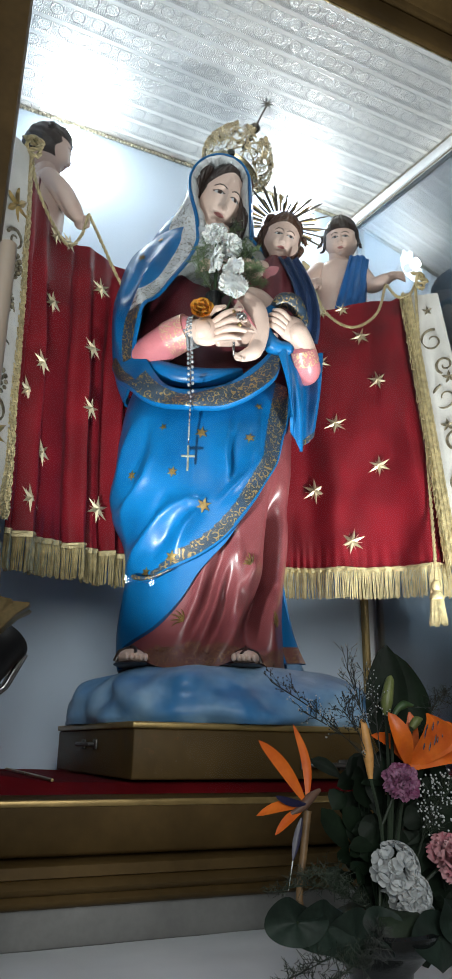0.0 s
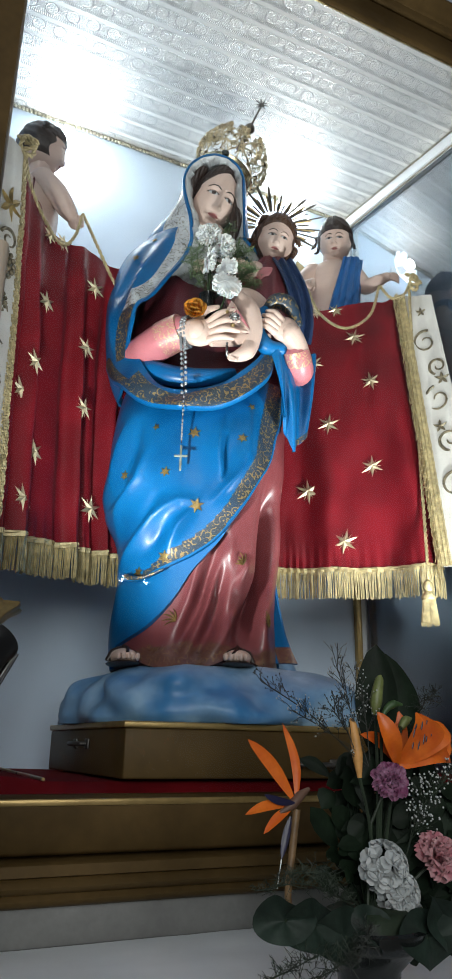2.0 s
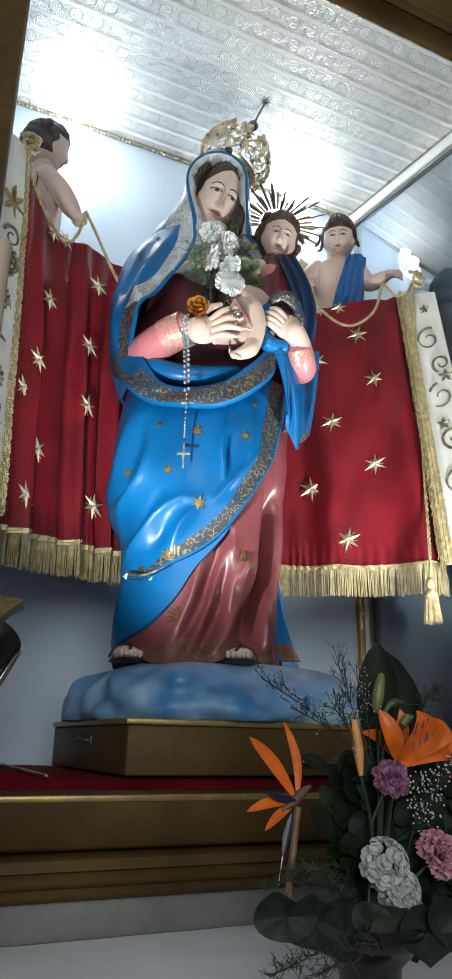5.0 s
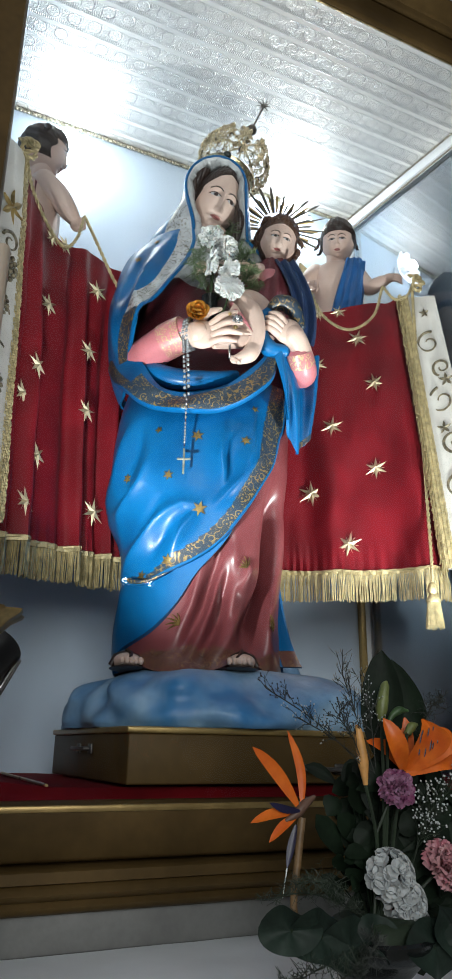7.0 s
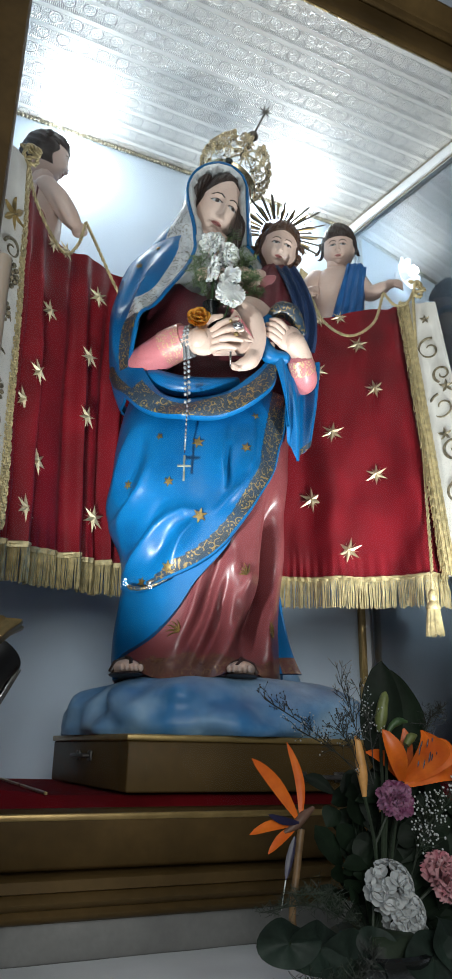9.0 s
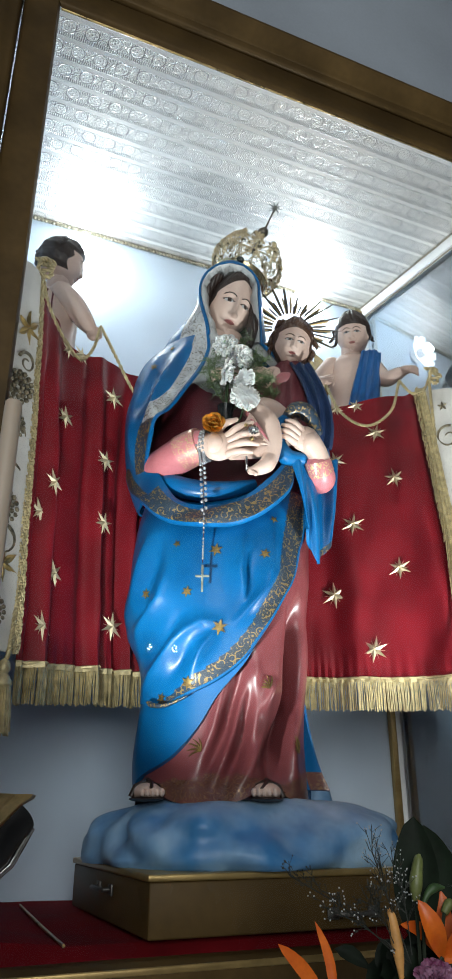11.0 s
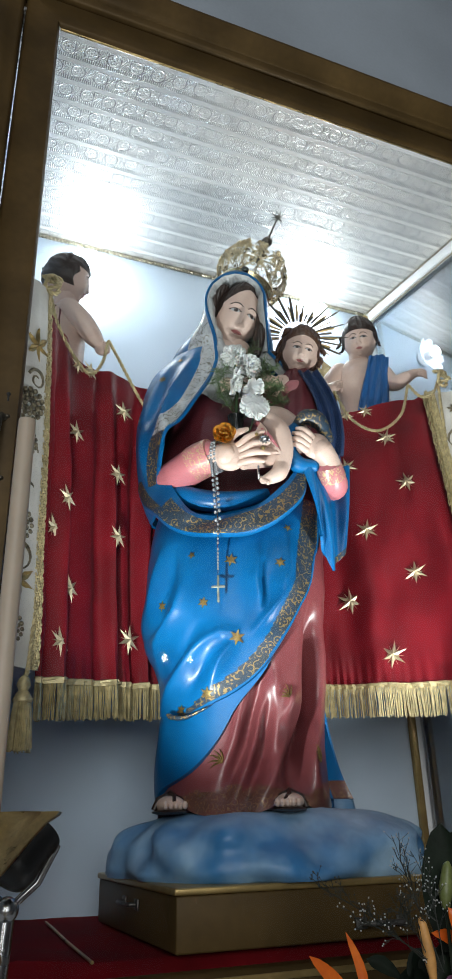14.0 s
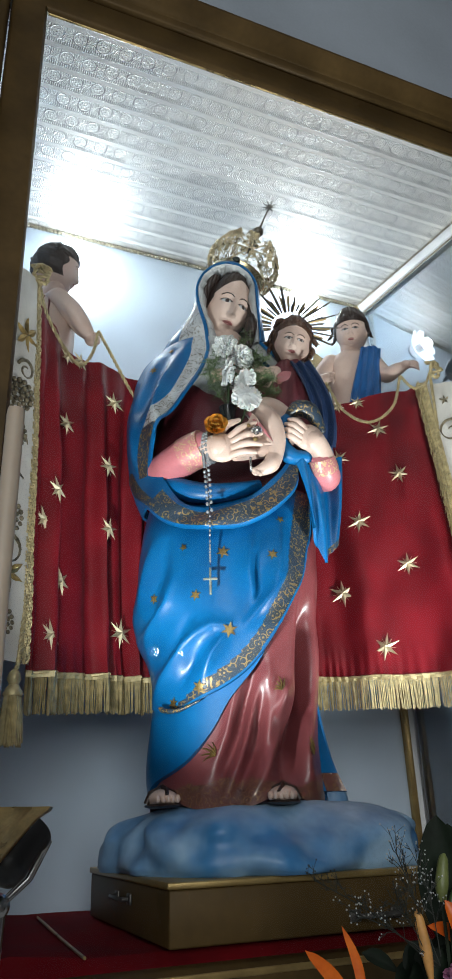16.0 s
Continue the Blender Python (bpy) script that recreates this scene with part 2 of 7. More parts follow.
# ---- shaping tools ----
class Shape:
    """Gathers verts and faces of one mesh, with a material slot for each face."""

    def __init__(self):
        self.v, self.f, self.s = [], [], []

    def add(self, verts, faces, slot=0):
        k = len(self.v)
        self.v += [tuple(p) for p in verts]
        self.f += [tuple(i + k for i in q) for q in faces]
        self.s += slot if isinstance(slot, list) else [slot] * len(faces)
        return self

    def grid(self, rows, slot=0, round_u=False, caps=False, slot_at=None):
        """rows: equal lists of points. round_u closes each row."""
        h, w = len(rows), len(rows[0])
        verts = [p for r in rows for p in r]
        faces, slots = [], []
        for i in range(h - 1):
            for j in range(w if round_u else w - 1):
                k = (j + 1) % w
                faces.append((i * w + j, i * w + k, (i + 1) * w + k, (i + 1) * w + j))
                slots.append(slot_at(i / (h - 1), j / w) if slot_at else slot)
        if caps and round_u:
            faces += [tuple(reversed(range(w))), tuple(range((h - 1) * w, h * w))]
            slots += [slot, slot]
        return self.add(verts, faces, slots)

    def tube(self, path, radii, sides=10, slot=0, flat=1.0, up=(0, 0, 1)):
        pts = [Vector(p) for p in path]
        if isinstance(radii, (int, float)):
            radii = [radii] * len(pts)
        rows, side = [], None
        for i, p in enumerate(pts):
            d = (pts[min(i + 1, len(pts) - 1)] - pts[max(i - 1, 0)]).normalized()
            ref = side if side is not None else (Vector(up) if abs(d.dot(Vector(up))) < 0.93 else Vector((1, 0, 0)))
            a = (ref - d * ref.dot(d)).normalized()
            b = d.cross(a)
            side = a
            rows.append([p + (a * math.cos(q) * flat + b * math.sin(q)) * radii[i] for q in (2 * math.pi * k / sides for k in range(sides))])
        return self.grid(rows, slot, True, True)

    def ball(self, c, r, slot=0, n=14, m=10, shape=None, turn=None):
        """r: three radii. shape(x, y, z) gives a factor for a unit direction."""
        rows = []
        rot = Euler([radians(a) for a in turn]).to_matrix() if turn else None
        for i in range(m + 1):
            t = math.pi * i / m
            row = []
            for j in range(n):
                a = 2 * math.pi * j / n
                d = (math.sin(max(t, 0.02) if i < m else math.pi - 0.02) * math.cos(a), math.sin(max(t, 0.02) if i < m else math.pi - 0.02) * math.sin(a), -math.cos(t))
                k = shape(*d) if shape else 1.0
                p = Vector((d[0] * r[0] * k, d[1] * r[1] * k, d[2] * r[2] * k))
                if rot:
                    p = rot @ p
                row.append(p + Vector(c))
            rows.append(row)
        return self.grid(rows, slot, True, True)

    def box(self, x0, y0, z0, x1, y1, z1, bevel=0.004, slot=0):
        """A box with chamfered edges."""
        b = min(bevel, (x1 - x0) * 0.45, (y1 - y0) * 0.45, (z1 - z0) * 0.45)
        bm = bmesh.new()
        bmesh.ops.create_cube(bm, size=1.0)
        for v in bm.verts:
            v.co = ((x0 + x1) / 2 + v.co.x * (x1 - x0), (y0 + y1) / 2 + v.co.y * (y1 - y0), (z0 + z1) / 2 + v.co.z * (z1 - z0))
        if b > 0:
            bmesh.ops.bevel(bm, geom=bm.edges[:], offset=b, segments=2, profile=0.5, affect="EDGES")
        bm.verts.index_update()
        self.add([v.co[:] for v in bm.verts], [[v.index for v in f.verts] for f in bm.faces], slot)
        bm.free()
        return self

    def profile(self, outline, p0, p1, out, up=(0, 0, 1), slot=0):
        """Runs a closed outline of (out, up) pairs from p0 to p1."""
        p0, p1, out, up = Vector(p0), Vector(p1), Vector(out), Vector(up)
        return self.grid([[p + out * a + up * b for a, b in outline] for p in (p0, p1)], slot, True, True)

    def lathe(self, c, prof, n=20, slot=0, wave=None):
        """prof: (radius, height) pairs round the vertical through c."""
        rows = []
        for r, h in prof:
            rows.append([(c[0] + r * (wave(a, r, h) if wave else 1) * math.cos(a), c[1] + r * (wave(a, r, h) if wave else 1) * math.sin(a), c[2] + h) for a in (2 * math.pi * k / n for k in range(n))])
        return self.grid(rows, slot, True, True)

    def star(self, c, r, depth, right, up, out, slot=0, points=6, inner=0.36, turn=0.0, thin=0.0):
        """A ridged star that stands proud along out."""
        c, right, up, out = Vector(c), Vector(right), Vector(up), Vector(out)
        rim = []
        for k in range(points * 2):
            a = turn + math.pi * k / points
            q = r if k % 2 == 0 else r * inner
            rim.append(c + right * math.sin(a) * q + up * math.cos(a) * q)
        w = len(rim)
        verts = rim + [c + out * depth, c - out * thin]
        faces = [(i, (i + 1) % w, w) for i in range(w)] + [((i + 1) % w, i, w + 1) for i in range(w)]
        return self.add(verts, faces, slot)

    def mesh(self, name, mats, smooth=True):
        me = bpy.data.meshes.new(name)
        me.from_pydata(self.v, [], self.f)
        for m in mats if isinstance(mats, (list, tuple)) else [mats]:
            me.materials.append(m)
        me.polygons.foreach_set("material_index", self.s)
        me.polygons.foreach_set("use_smooth", [smooth] * len(self.f))
        bm = bmesh.new()
        bm.from_mesh(me)
        bmesh.ops.recalc_face_normals(bm, faces=bm.faces[:])
        bm.to_mesh(me)
        bm.free()
        if smooth:
            me.set_sharp_from_angle(angle=radians(50))
        me.update()
        return me


def thing(name, shape, mats, label="", category="", group="", kind="", m=None, smooth=True):
    """A top-level object: a mesh, or an Empty where shape is None."""
    ob = new(name, shape.mesh(name, mats, smooth) if shape else None)
    if m is not None:
        ob.matrix_world = m
    return tagged(ob, label, category, group, kind)


def part(name, shape, mats, parent, label="", smooth=True, m=None):
    ob = new(name, shape if isinstance(shape, bpy.types.Mesh) else shape.mesh(name, mats, smooth))
    ob.parent = parent
    if m is not None:
        ob.matrix_basis = m
    return tagged(ob, label)


def lerp(xs, x):
    """Smooth value at x of a table of (x, y) pairs."""
    if x <= xs[0][0]:
        return xs[0][1]
    for (a, p), (b, q) in zip(xs, xs[1:]):
        if x <= b:
            t = (x - a) / (b - a)
            return p + (q - p) * t
    return xs[-1][1]


def smooth_path(pts, n):
    """A Catmull-Rom run through pts, n points long."""
    pts = [Vector(p) for p in pts]
    ext = [pts[0] * 2 - pts[1]] + pts + [pts[-1] * 2 - pts[-2]]
    out = []
    for i in range(n):
        s = i / (n - 1) * (len(pts) - 1)
        k = min(int(s), len(pts) - 2)
        t = s - k
        a, b, c, d = ext[k:k + 4]
        out.append(0.5 * ((2 * b) + (c - a) * t + (2 * a - 5 * b + 4 * c - d) * t * t + (3 * b - a - 3 * c + d) * t ** 3))
    return out


def smoother(tab, x):
    """Catmull-Rom value at x of a table of (x, y) pairs."""
    if x <= tab[0][0]:
        return tab[0][1]
    if x >= tab[-1][0]:
        return tab[-1][1]
    for i in range(len(tab) - 1):
        (x0, y0), (x1, y1) = tab[i], tab[i + 1]
        if x <= x1:
            def slope(k):
                a, b = tab[max(k - 1, 0)], tab[min(k + 1, len(tab) - 1)]
                return (b[1] - a[1]) / (b[0] - a[0])
            h = x1 - x0
            t = (x - x0) / h
            return (2 * t ** 3 - 3 * t * t + 1) * y0 + (t ** 3 - 2 * t * t + t) * h * slope(i) + (3 * t * t - 2 * t ** 3) * y1 + (t ** 3 - t * t) * h * slope(i + 1)


def rope(shape, path, r, pitch=0.03, slot=0, n=None, strands=2):
    """A twisted cord of several strands."""
    length = sum((Vector(b) - Vector(a)).length for a, b in zip(path, path[1:]))
    n = n or max(8, int(length / pitch * 7))
    pts = smooth_path(path, n)
    for s in range(strands):
        line = []
        for i, p in enumerate(pts):
            d = (pts[min(i + 1, n - 1)] - pts[max(i - 1, 0)]).normalized()
            a = d.orthogonal().normalized() if abs(d.z) > 0.9 else Vector((0, 0, 1)).cross(d).normalized()
            b = d.cross(a)
            q = 2 * math.pi * (length * i / (n - 1) / pitch + s / strands)
            line.append(p + (a * math.cos(q) + b * math.sin(q)) * r * 0.55)
        shape.tube(line, r * 0.6, 5, slot)
    return shape

# ---- the church round the case ----
FRAME_Y = 1.30            # front of the case's frame
X0, X1 = -0.02, 1.56      # inside of the case
YB, ZC, ZF = 2.107, 3.535, 1.432
thing("floor", Shape().box(-6, -11.2, -0.12, 8, 2.6, 0.0, 0), M_FLOOR, "grey stone church floor", "floor", kind="structure")
thing("ceiling", Shape().box(-6, -11.2, 6.2, 8, 2.6, 6.35, 0), M_WALL, "pale plastered church ceiling", "ceiling", kind="structure")
wall = Shape()
wall.box(-6, 1.36, 0, -0.12, 1.46, 6.2, 0).box(1.66, 1.36, 0, 8, 1.46, 6.2, 0)
wall.box(-0.12, 1.40, 3.66, 1.66, 1.46, 6.2, 0).box(-0.12, 1.36, 0, 1.66, 1.46, 1.27, 0)
thing("wall_north", wall, M_WALL, "grey painted plaster wall round the case", "wall", kind="structure")
# wall strip below the frame; the case's shade is put into its colour
thing("trim", Shape().box(-0.12, 1.318, 1.197, 1.66, 1.356, 1.2585, 0.004), M_WALLSHADE, "strip of wall under the case, coloured dark for the case's shade", "trim", kind="structure")
thing("wall_west", Shape().box(-6.15, -11.2, 0, -6, 2.6, 6.2, 0), M_WALL, "grey plaster side wall", "wall", kind="structure")
thing("wall_east", Shape().box(8, -11.2, 0, 8.15, 2.6, 6.2, 0), M_WALL, "grey plaster side wall", "wall", kind="structure")
thing("wall_south", Shape().box(-6, -11.35, 0, 8, -11.2, 6.2, 0), M_WALL, "grey plaster end wall", "wall", kind="structure")
thing("wall_beyond", Shape().box(1.66, 1.46, 0, 2.9, 2.9, 6.2, 0), M_BACK, "grey plaster wall beside the case", "wall", kind="structure")

# ---- the case ----
def glass_sheet(x0, y0, z0, x1, y1, z1, face):
    """A pane whose side number face (0: -x, 1: -y) carries the gloss; its other sides are clear."""
    c = [(x, y, z) for x in (x0, x1) for y in (y0, y1) for z in (z0, z1)]
    sides = [(0, 1, 3, 2), (0, 4, 5, 1), (4, 6, 7, 5), (2, 3, 7, 6), (0, 2, 6, 4), (1, 5, 7, 3)]
    return Shape().add(c, sides, [0 if i == face else 1 for i in range(6)])


case = thing("display_case", None, None, "dull gold painted display case with glass front", "display case")
part("back_panel", Shape().box(X0 - 0.03, YB, 1.30, X1 + 0.03, YB + 0.03, ZC + 0.04, 0.002), M_BACK, case, "pale blue-grey back panel")
part("left_panel", Shape().box(X0 - 0.03, 1.345, 1.30, X0, YB, ZC + 0.04, 0.002), M_BACK, case, "pale blue-grey side panel")
part("case_floor", Shape().box(X0, 1.345, 1.36, X1 + 0.06, YB, 1.415, 0.002), M_BRASS, case)
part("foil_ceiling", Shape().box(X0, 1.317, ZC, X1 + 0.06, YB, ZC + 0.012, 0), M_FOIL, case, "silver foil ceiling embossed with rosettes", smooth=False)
part("top_board", Shape().box(X0 - 0.03, 1.345, ZC + 0.045, X1 + 0.03, YB, ZC + 0.07, 0.002), M_BRASS, case)
SIDE = pose(1.532, YB, 0, 0, 0, 7)      # the side glass flares a little towards the front
part("side_pane", glass_sheet(0.004, -0.762, 1.36, 0.010, -0.002, ZC, 0), [M_SIDEGLASS, M_CLEAR], case, m=SIDE, label= "side glass pane with reflections", smooth=False)
part("side_panel", Shape().box(0.014, -0.762, 1.36, 0.030, -0.002, ZC, 0), M_BACK, case, "grey-blue panel behind the side glass", m=SIDE)
bar = Shape().box(-0.020, -0.765, ZC - 0.044, 0.003, -0.004, ZC - 0.002, 0.003)
part("white_bar", bar, M_WHITE, case, m=SIDE, label="white bar along the ceiling's edge")
part("corner_strip", Shape().box(X1 - 0.044, YB - 0.010, 1.42, X1 - 0.004, YB - 0.001, ZC - 0.03, 0.002), M_WHITE, case, "white strip in the back corner")


def beading(x0, y0, z0, x1, y1, z1, r, pitch):
    """A run of small gilt beads on a thin fillet."""
    s = Shape()
    a, b = Vector((x0, y0, z0)), Vector((x1, y1, z1))
    n = int((b - a).length / pitch)
    s.tube([a, b], r * 0.55, 6)
    for i in range(n):
        s.ball(a.lerp(b, (i + 0.5) / n), (r, r, r), 0, 6, 4)
    return s


part("gilt_beading", beading(X0, YB - 0.006, ZC - 0.008, X1 - 0.02, YB - 0.006, ZC - 0.008, 0.008, 0.013), M_BEAD, case)
part("gilt_beading", beading(-0.022, -0.76, ZC - 0.004, -0.022, -0.01, ZC - 0.004, 0.004, 0.010), M_BEAD, case, m=SIDE)
part("gilt_beading", beading(-0.010, -0.76, ZC - 0.047, -0.010, -0.01, ZC - 0.047, 0.004, 0.010), M_BEAD, case, m=SIDE)
part("corner_bar", Shape().box(X1 - 0.068, YB - 0.020, 1.42, X1 - 0.046, YB - 0.001, ZC - 0.02, 0.003), M_BRASS2, case, "plain gilt bar in the back corner")
part("gilt_beading", beading(X1 - 0.006, YB - 0.010, 1.42, X1 - 0.006, YB - 0.010, ZC - 0.04, 0.006, 0.011), M_BEAD, case)
part("gilt_beading", beading(0.12, 1.326, ZC - 0.003, 1.50, 1.326, ZC - 0.003, 0.003, 0.008), M_BEAD, case)

# front frame: stepped mouldings, mitred at the corners
LX, RX, TZ, BZ = 0.124, 1.50, 3.513, 1.418
RAIL = [(0.0, -0.029), (0.004, -0.037), (0.010, -0.040), (0.082, -0.040), (0.088, -0.034), (0.088, 0.03), (0.05, 0.03), (0.05, -0.029)]
STILE = [(0.0, 0.0), (0.004, -0.03), (0.010, -0.040), (0.082, -0.040), (0.088, -0.034), (0.088, 0.03), (0.0, 0.03)]
OUTER = [(0.092, 0.0), (0.096, -0.048), (0.106, -0.056), (0.125, -0.058), (0.14, -0.07), (0.165, -0.074), (0.176, -0.066), (0.182, -0.04), (0.182, 0.05), (0.092, 0.05)]

CORNICE = [(0.090, 0.0), (0.092, -0.044), (0.098, -0.050), (0.116, -0.052), (0.120, -0.060), (0.134, -0.066), (0.146, -0.084), (0.155, -0.096), (0.162, -0.096), (0.166, -0.086), (0.166, 0.05), (0.090, 0.05)]
FOOT = [(0.092, 0.0), (0.096, -0.046), (0.100, -0.052), (0.116, -0.053), (0.119, -0.045), (0.123, -0.050), (0.131, -0.056), (0.139, -0.052), (0.142, -0.043), (0.150, -0.049), (0.156, -0.047), (0.162, -0.036), (0.162, 0.05), (0.092, 0.05)]


def run(prof, side):
    """A frame member with mitred ends; prof: (away from the opening, depth)."""
    rows = []
    for end in (0, 1):
        row = []
        for d, h in prof:
            y = FRAME_Y + 0.045 + h
            if side == "left":
                row.append((LX - d, y, (BZ - d, TZ + d)[end]))
            elif side == "right":
                row.append((RX + d, y, (BZ - d, TZ + d)[end]))
            elif side == "top":
                row.append(((LX - d, RX + d)[end], y, TZ + d))
            else:
                row.append(((LX - d, RX + d)[end], y, BZ - d))
        rows.append(row)
    return Shape().grid(rows, 0, True, True)


door = part("glass_door", run(STILE, "left"), M_BRASS, case, "gold painted door frame")
for side, nm in (("right", "door_stile"), ("top", "door_rail"), ("bottom", "door_rail")):
    part(nm, run(RAIL if side == "top" else STILE, side), M_BRASS, door)
part("pane", glass_sheet(LX - 0.01, 1.338, BZ - 0.01, RX + 0.01, 1.342, TZ + 0.021, 1), [M_GLASS, M_CLEAR], door, "clear front glass", smooth=False).visible_shadow = False
for side in ("left", "right", "top", "bottom"):
    part("outer_moulding", run({"top": CORNICE, "bottom": FOOT}.get(side, OUTER), side), M_BRASS, case, "stepped gold moulding")
part("sill_fillet", Shape().box(LX - 0.002, 1.3015, BZ - 0.015, RX + 0.002, 1.306, BZ - 0.004, 0.002), M_BRASS2, door, "worn gilt fillet along the sill")
M_PULL = material("tarnished_bronze", (0.10, 0.085, 0.065), 0.38, 0.8, 0.2, 40.0)
part("keyhole", Shape().ball((0.094, 1.3045, 2.414), (0.0042, 0.002, 0.0046), 0, 12, 8).box(0.0922, 1.3030, 2.398, 0.0958, 1.3060, 2.413, 0.001), M_BLACK, door, "dark keyhole")
pull = part("door_pull", Shape().tube(smooth_path([(0.086, 1.305, 2.360), (0.082, 1.286, 2.354), (0.078, 1.277, 2.300), (0.080, 1.286, 2.240), (0.084, 1.305, 2.234)], 24), 0.0055, 10), M_PULL, door, "arched bronze door pull")
for z in (2.362, 2.232):
    part("mount", Shape().ball((0.087, 1.3040, z), (0.010, 0.004, 0.008), 0, 14, 8).ball((0.096, 1.3035, z + 0.003), (0.005, 0.003, 0.004), 0, 10, 6), M_PULL, pull)
part("gilt_bead", Shape().box(LX + 0.0, 1.3165, TZ - 0.003, RX, 1.322, TZ + 0.004, 0.002), M_OLDGOLD, door)

# red felt over the case's floor, with a seam
felt = Shape()
rows = []
for i in range(30):
    y = 1.36 + 0.74 * i / 29
    row = []
    for j in range(50):
        x = X0 + 0.004 + (X1 - X0 - 0.008) * j / 49
        z = 1.436 + 0.004 * noise.noise((x * 5, y * 5, 0)) + 0.016 * max(0, 1 - abs(x - 0.21) / 0.12) * (0.6 + 0.4 * math.sin(y * 6))
        row.append((x, y, z if i else 1.412))
    rows.append(row)
felt.grid(rows)
rug = thing("red_cloth", felt, M_REDCLOTH, "dark red felt cloth laid in the case", "cloth")
part("seam", Shape().tube([(0.322, 1.37, 1.441), (0.33, 1.6, 1.442), (0.352, 1.98, 1.441)], 0.003, 6), M_OLDGOLD, rug, "thin gold braid seam")

# ledge with the white cloth below the case
thing("altar_ledge", Shape().box(-0.9, 0.74, 0, 2.4, 1.355, 1.195, 0.01), M_WALL, "plain masonry ledge below the case", "ledge", kind="structure")
cl = Shape()
rows = []
for i in range(20):
    y = 0.70 + 0.612 * i / 19
    rows.append([(-0.95 + 3.4 * j / 60, y, 1.2 + 0.003 * noise.noise((j * 0.4, y * 7, 2)) + (0 if i > 1 else -0.25 * (1 - i * 0.92))) for j in range(61)])
cl.grid(rows)
thing("altar_cloth", cl, M_CLOTH, "plain white altar cloth on the ledge", "cloth")

# ---- the painted statue ----
M_BLUE = material("blue_mantle_paint", (0.0012, 0.136, 0.36), 0.38, 0.0, 0.14, 7.0, 120.0, 0.05, 0.30, second=(0.001, 0.082, 0.235), coat=0.05)
M_BORDER = material("dark_border_paint", (0.018, 0.048, 0.090), 0.40, 0.0, 0.2, 16.0, 160.0, 0.1, second=(0.032, 0.042, 0.050))
def ornament(m, gold, scale, width=0.34):
    """Adds worn gold scrollwork to a painted surface."""
    n, l = m.node_tree.nodes, m.node_tree.links
    b = n["Principled BSDF"]
    base = b.inputs["Base Color"].links[0].from_socket
    co = n.new("ShaderNodeTexCoord")
    vo = n.new("ShaderNodeTexVoronoi")
    vo.inputs["Scale"].default_value = scale
    l.new(co.outputs["Object"], vo.inputs["Vector"])
    wave = math_node(n, l, "SINE", math_node(n, l, "MULTIPLY", vo.outputs["Distance"], 15.0))
    worn = n.new("ShaderNodeTexNoise")
    worn.inputs["Scale"].default_value = scale * 1.3
    l.new(co.outputs["Object"], worn.inputs["Vector"])
    mask = math_node(n, l, "MULTIPLY", math_node(n, l, "GREATER_THAN", wave, width), math_node(n, l, "GREATER_THAN", worn.outputs["Fac"], 0.46))
    mix = n.new("ShaderNodeMixRGB")
    mix.inputs["Color2"].default_value = (*gold, 1)
    l.new(mask, mix.inputs["Fac"])
    l.new(base, mix.inputs["Color1"])
    l.new(mix.outputs["Color"], b.inputs["Base Color"])
    l.new(math_node(n, l, "MULTIPLY", mask, 0.45), b.inputs["Metallic"])
    return m


ornament(M_BORDER, (0.27, 0.185, 0.075), 66.0, 0.5)
M_HEM = ornament(material("worn_gilt_hem", (0.18, 0.062, 0.052), 0.3, 0.0, 0.2, 20.0, 120.0, 0.08, second=(0.10, 0.048, 0.034), coat=0.3), (0.24, 0.14, 0.075), 75.0, 0.6)
M_GOWN = material("rose_gown_paint", (0.225, 0.059, 0.063), 0.36, 0.0, 0.16, 8.0, 120.0, 0.06, 0.5, second=(0.155, 0.035, 0.039), coat=0.22)
M_BODICE = material("maroon_bodice_paint", (0.13, 0.022, 0.03), 0.38, 0.0, 0.12, 12.0, 120.0, 0.06)
M_SLEEVE = material("pink_sleeve_paint", (0.58, 0.19, 0.21), 0.42, 0.0, 0.1, 10.0, 120.0, 0.05, coat=0.08)
M_SKIN = material("painted_plaster_skin", (0.66, 0.50, 0.42), 0.42, 0.0, 0.06, 14.0, 90.0, 0.04, 0.5, second=(0.60, 0.42, 0.34), coat=0.05)
M_HAIR = material("painted_brown_hair", (0.036, 0.020, 0.014), 0.42, 0.0, 0.2, 40.0, 200.0, 0.3)
M_PAINTGOLD = material("gold_leaf_paint", (0.52, 0.36, 0.13), 0.34, 0.7, 0.25, 40.0, 200.0, 0.2)
M_GILT = material("worn_gilt_stars", (0.34, 0.225, 0.075), 0.38, 0.55, 0.3, 40.0, 200.0, 0.2)
M_VEIL = material("silvery_veil_paint", (0.50, 0.52, 0.52), 0.3, 0.15, 0.12, 24.0, 150.0, 0.2)
M_LINE = material("dark_brown_paint", (0.03, 0.016, 0.012), 0.4, 0.0, 0.1)
M_LIPS = material("rose_lip_paint", (0.36, 0.13, 0.12), 0.35, 0.0, 0.1)
M_SILVER_BAND = ornament(material("silver_scroll_band", (0.52, 0.54, 0.55), 0.28, 0.2, 0.14, 24.0, 150.0, 0.2), (0.30, 0.29, 0.26), 62.0, 0.5)
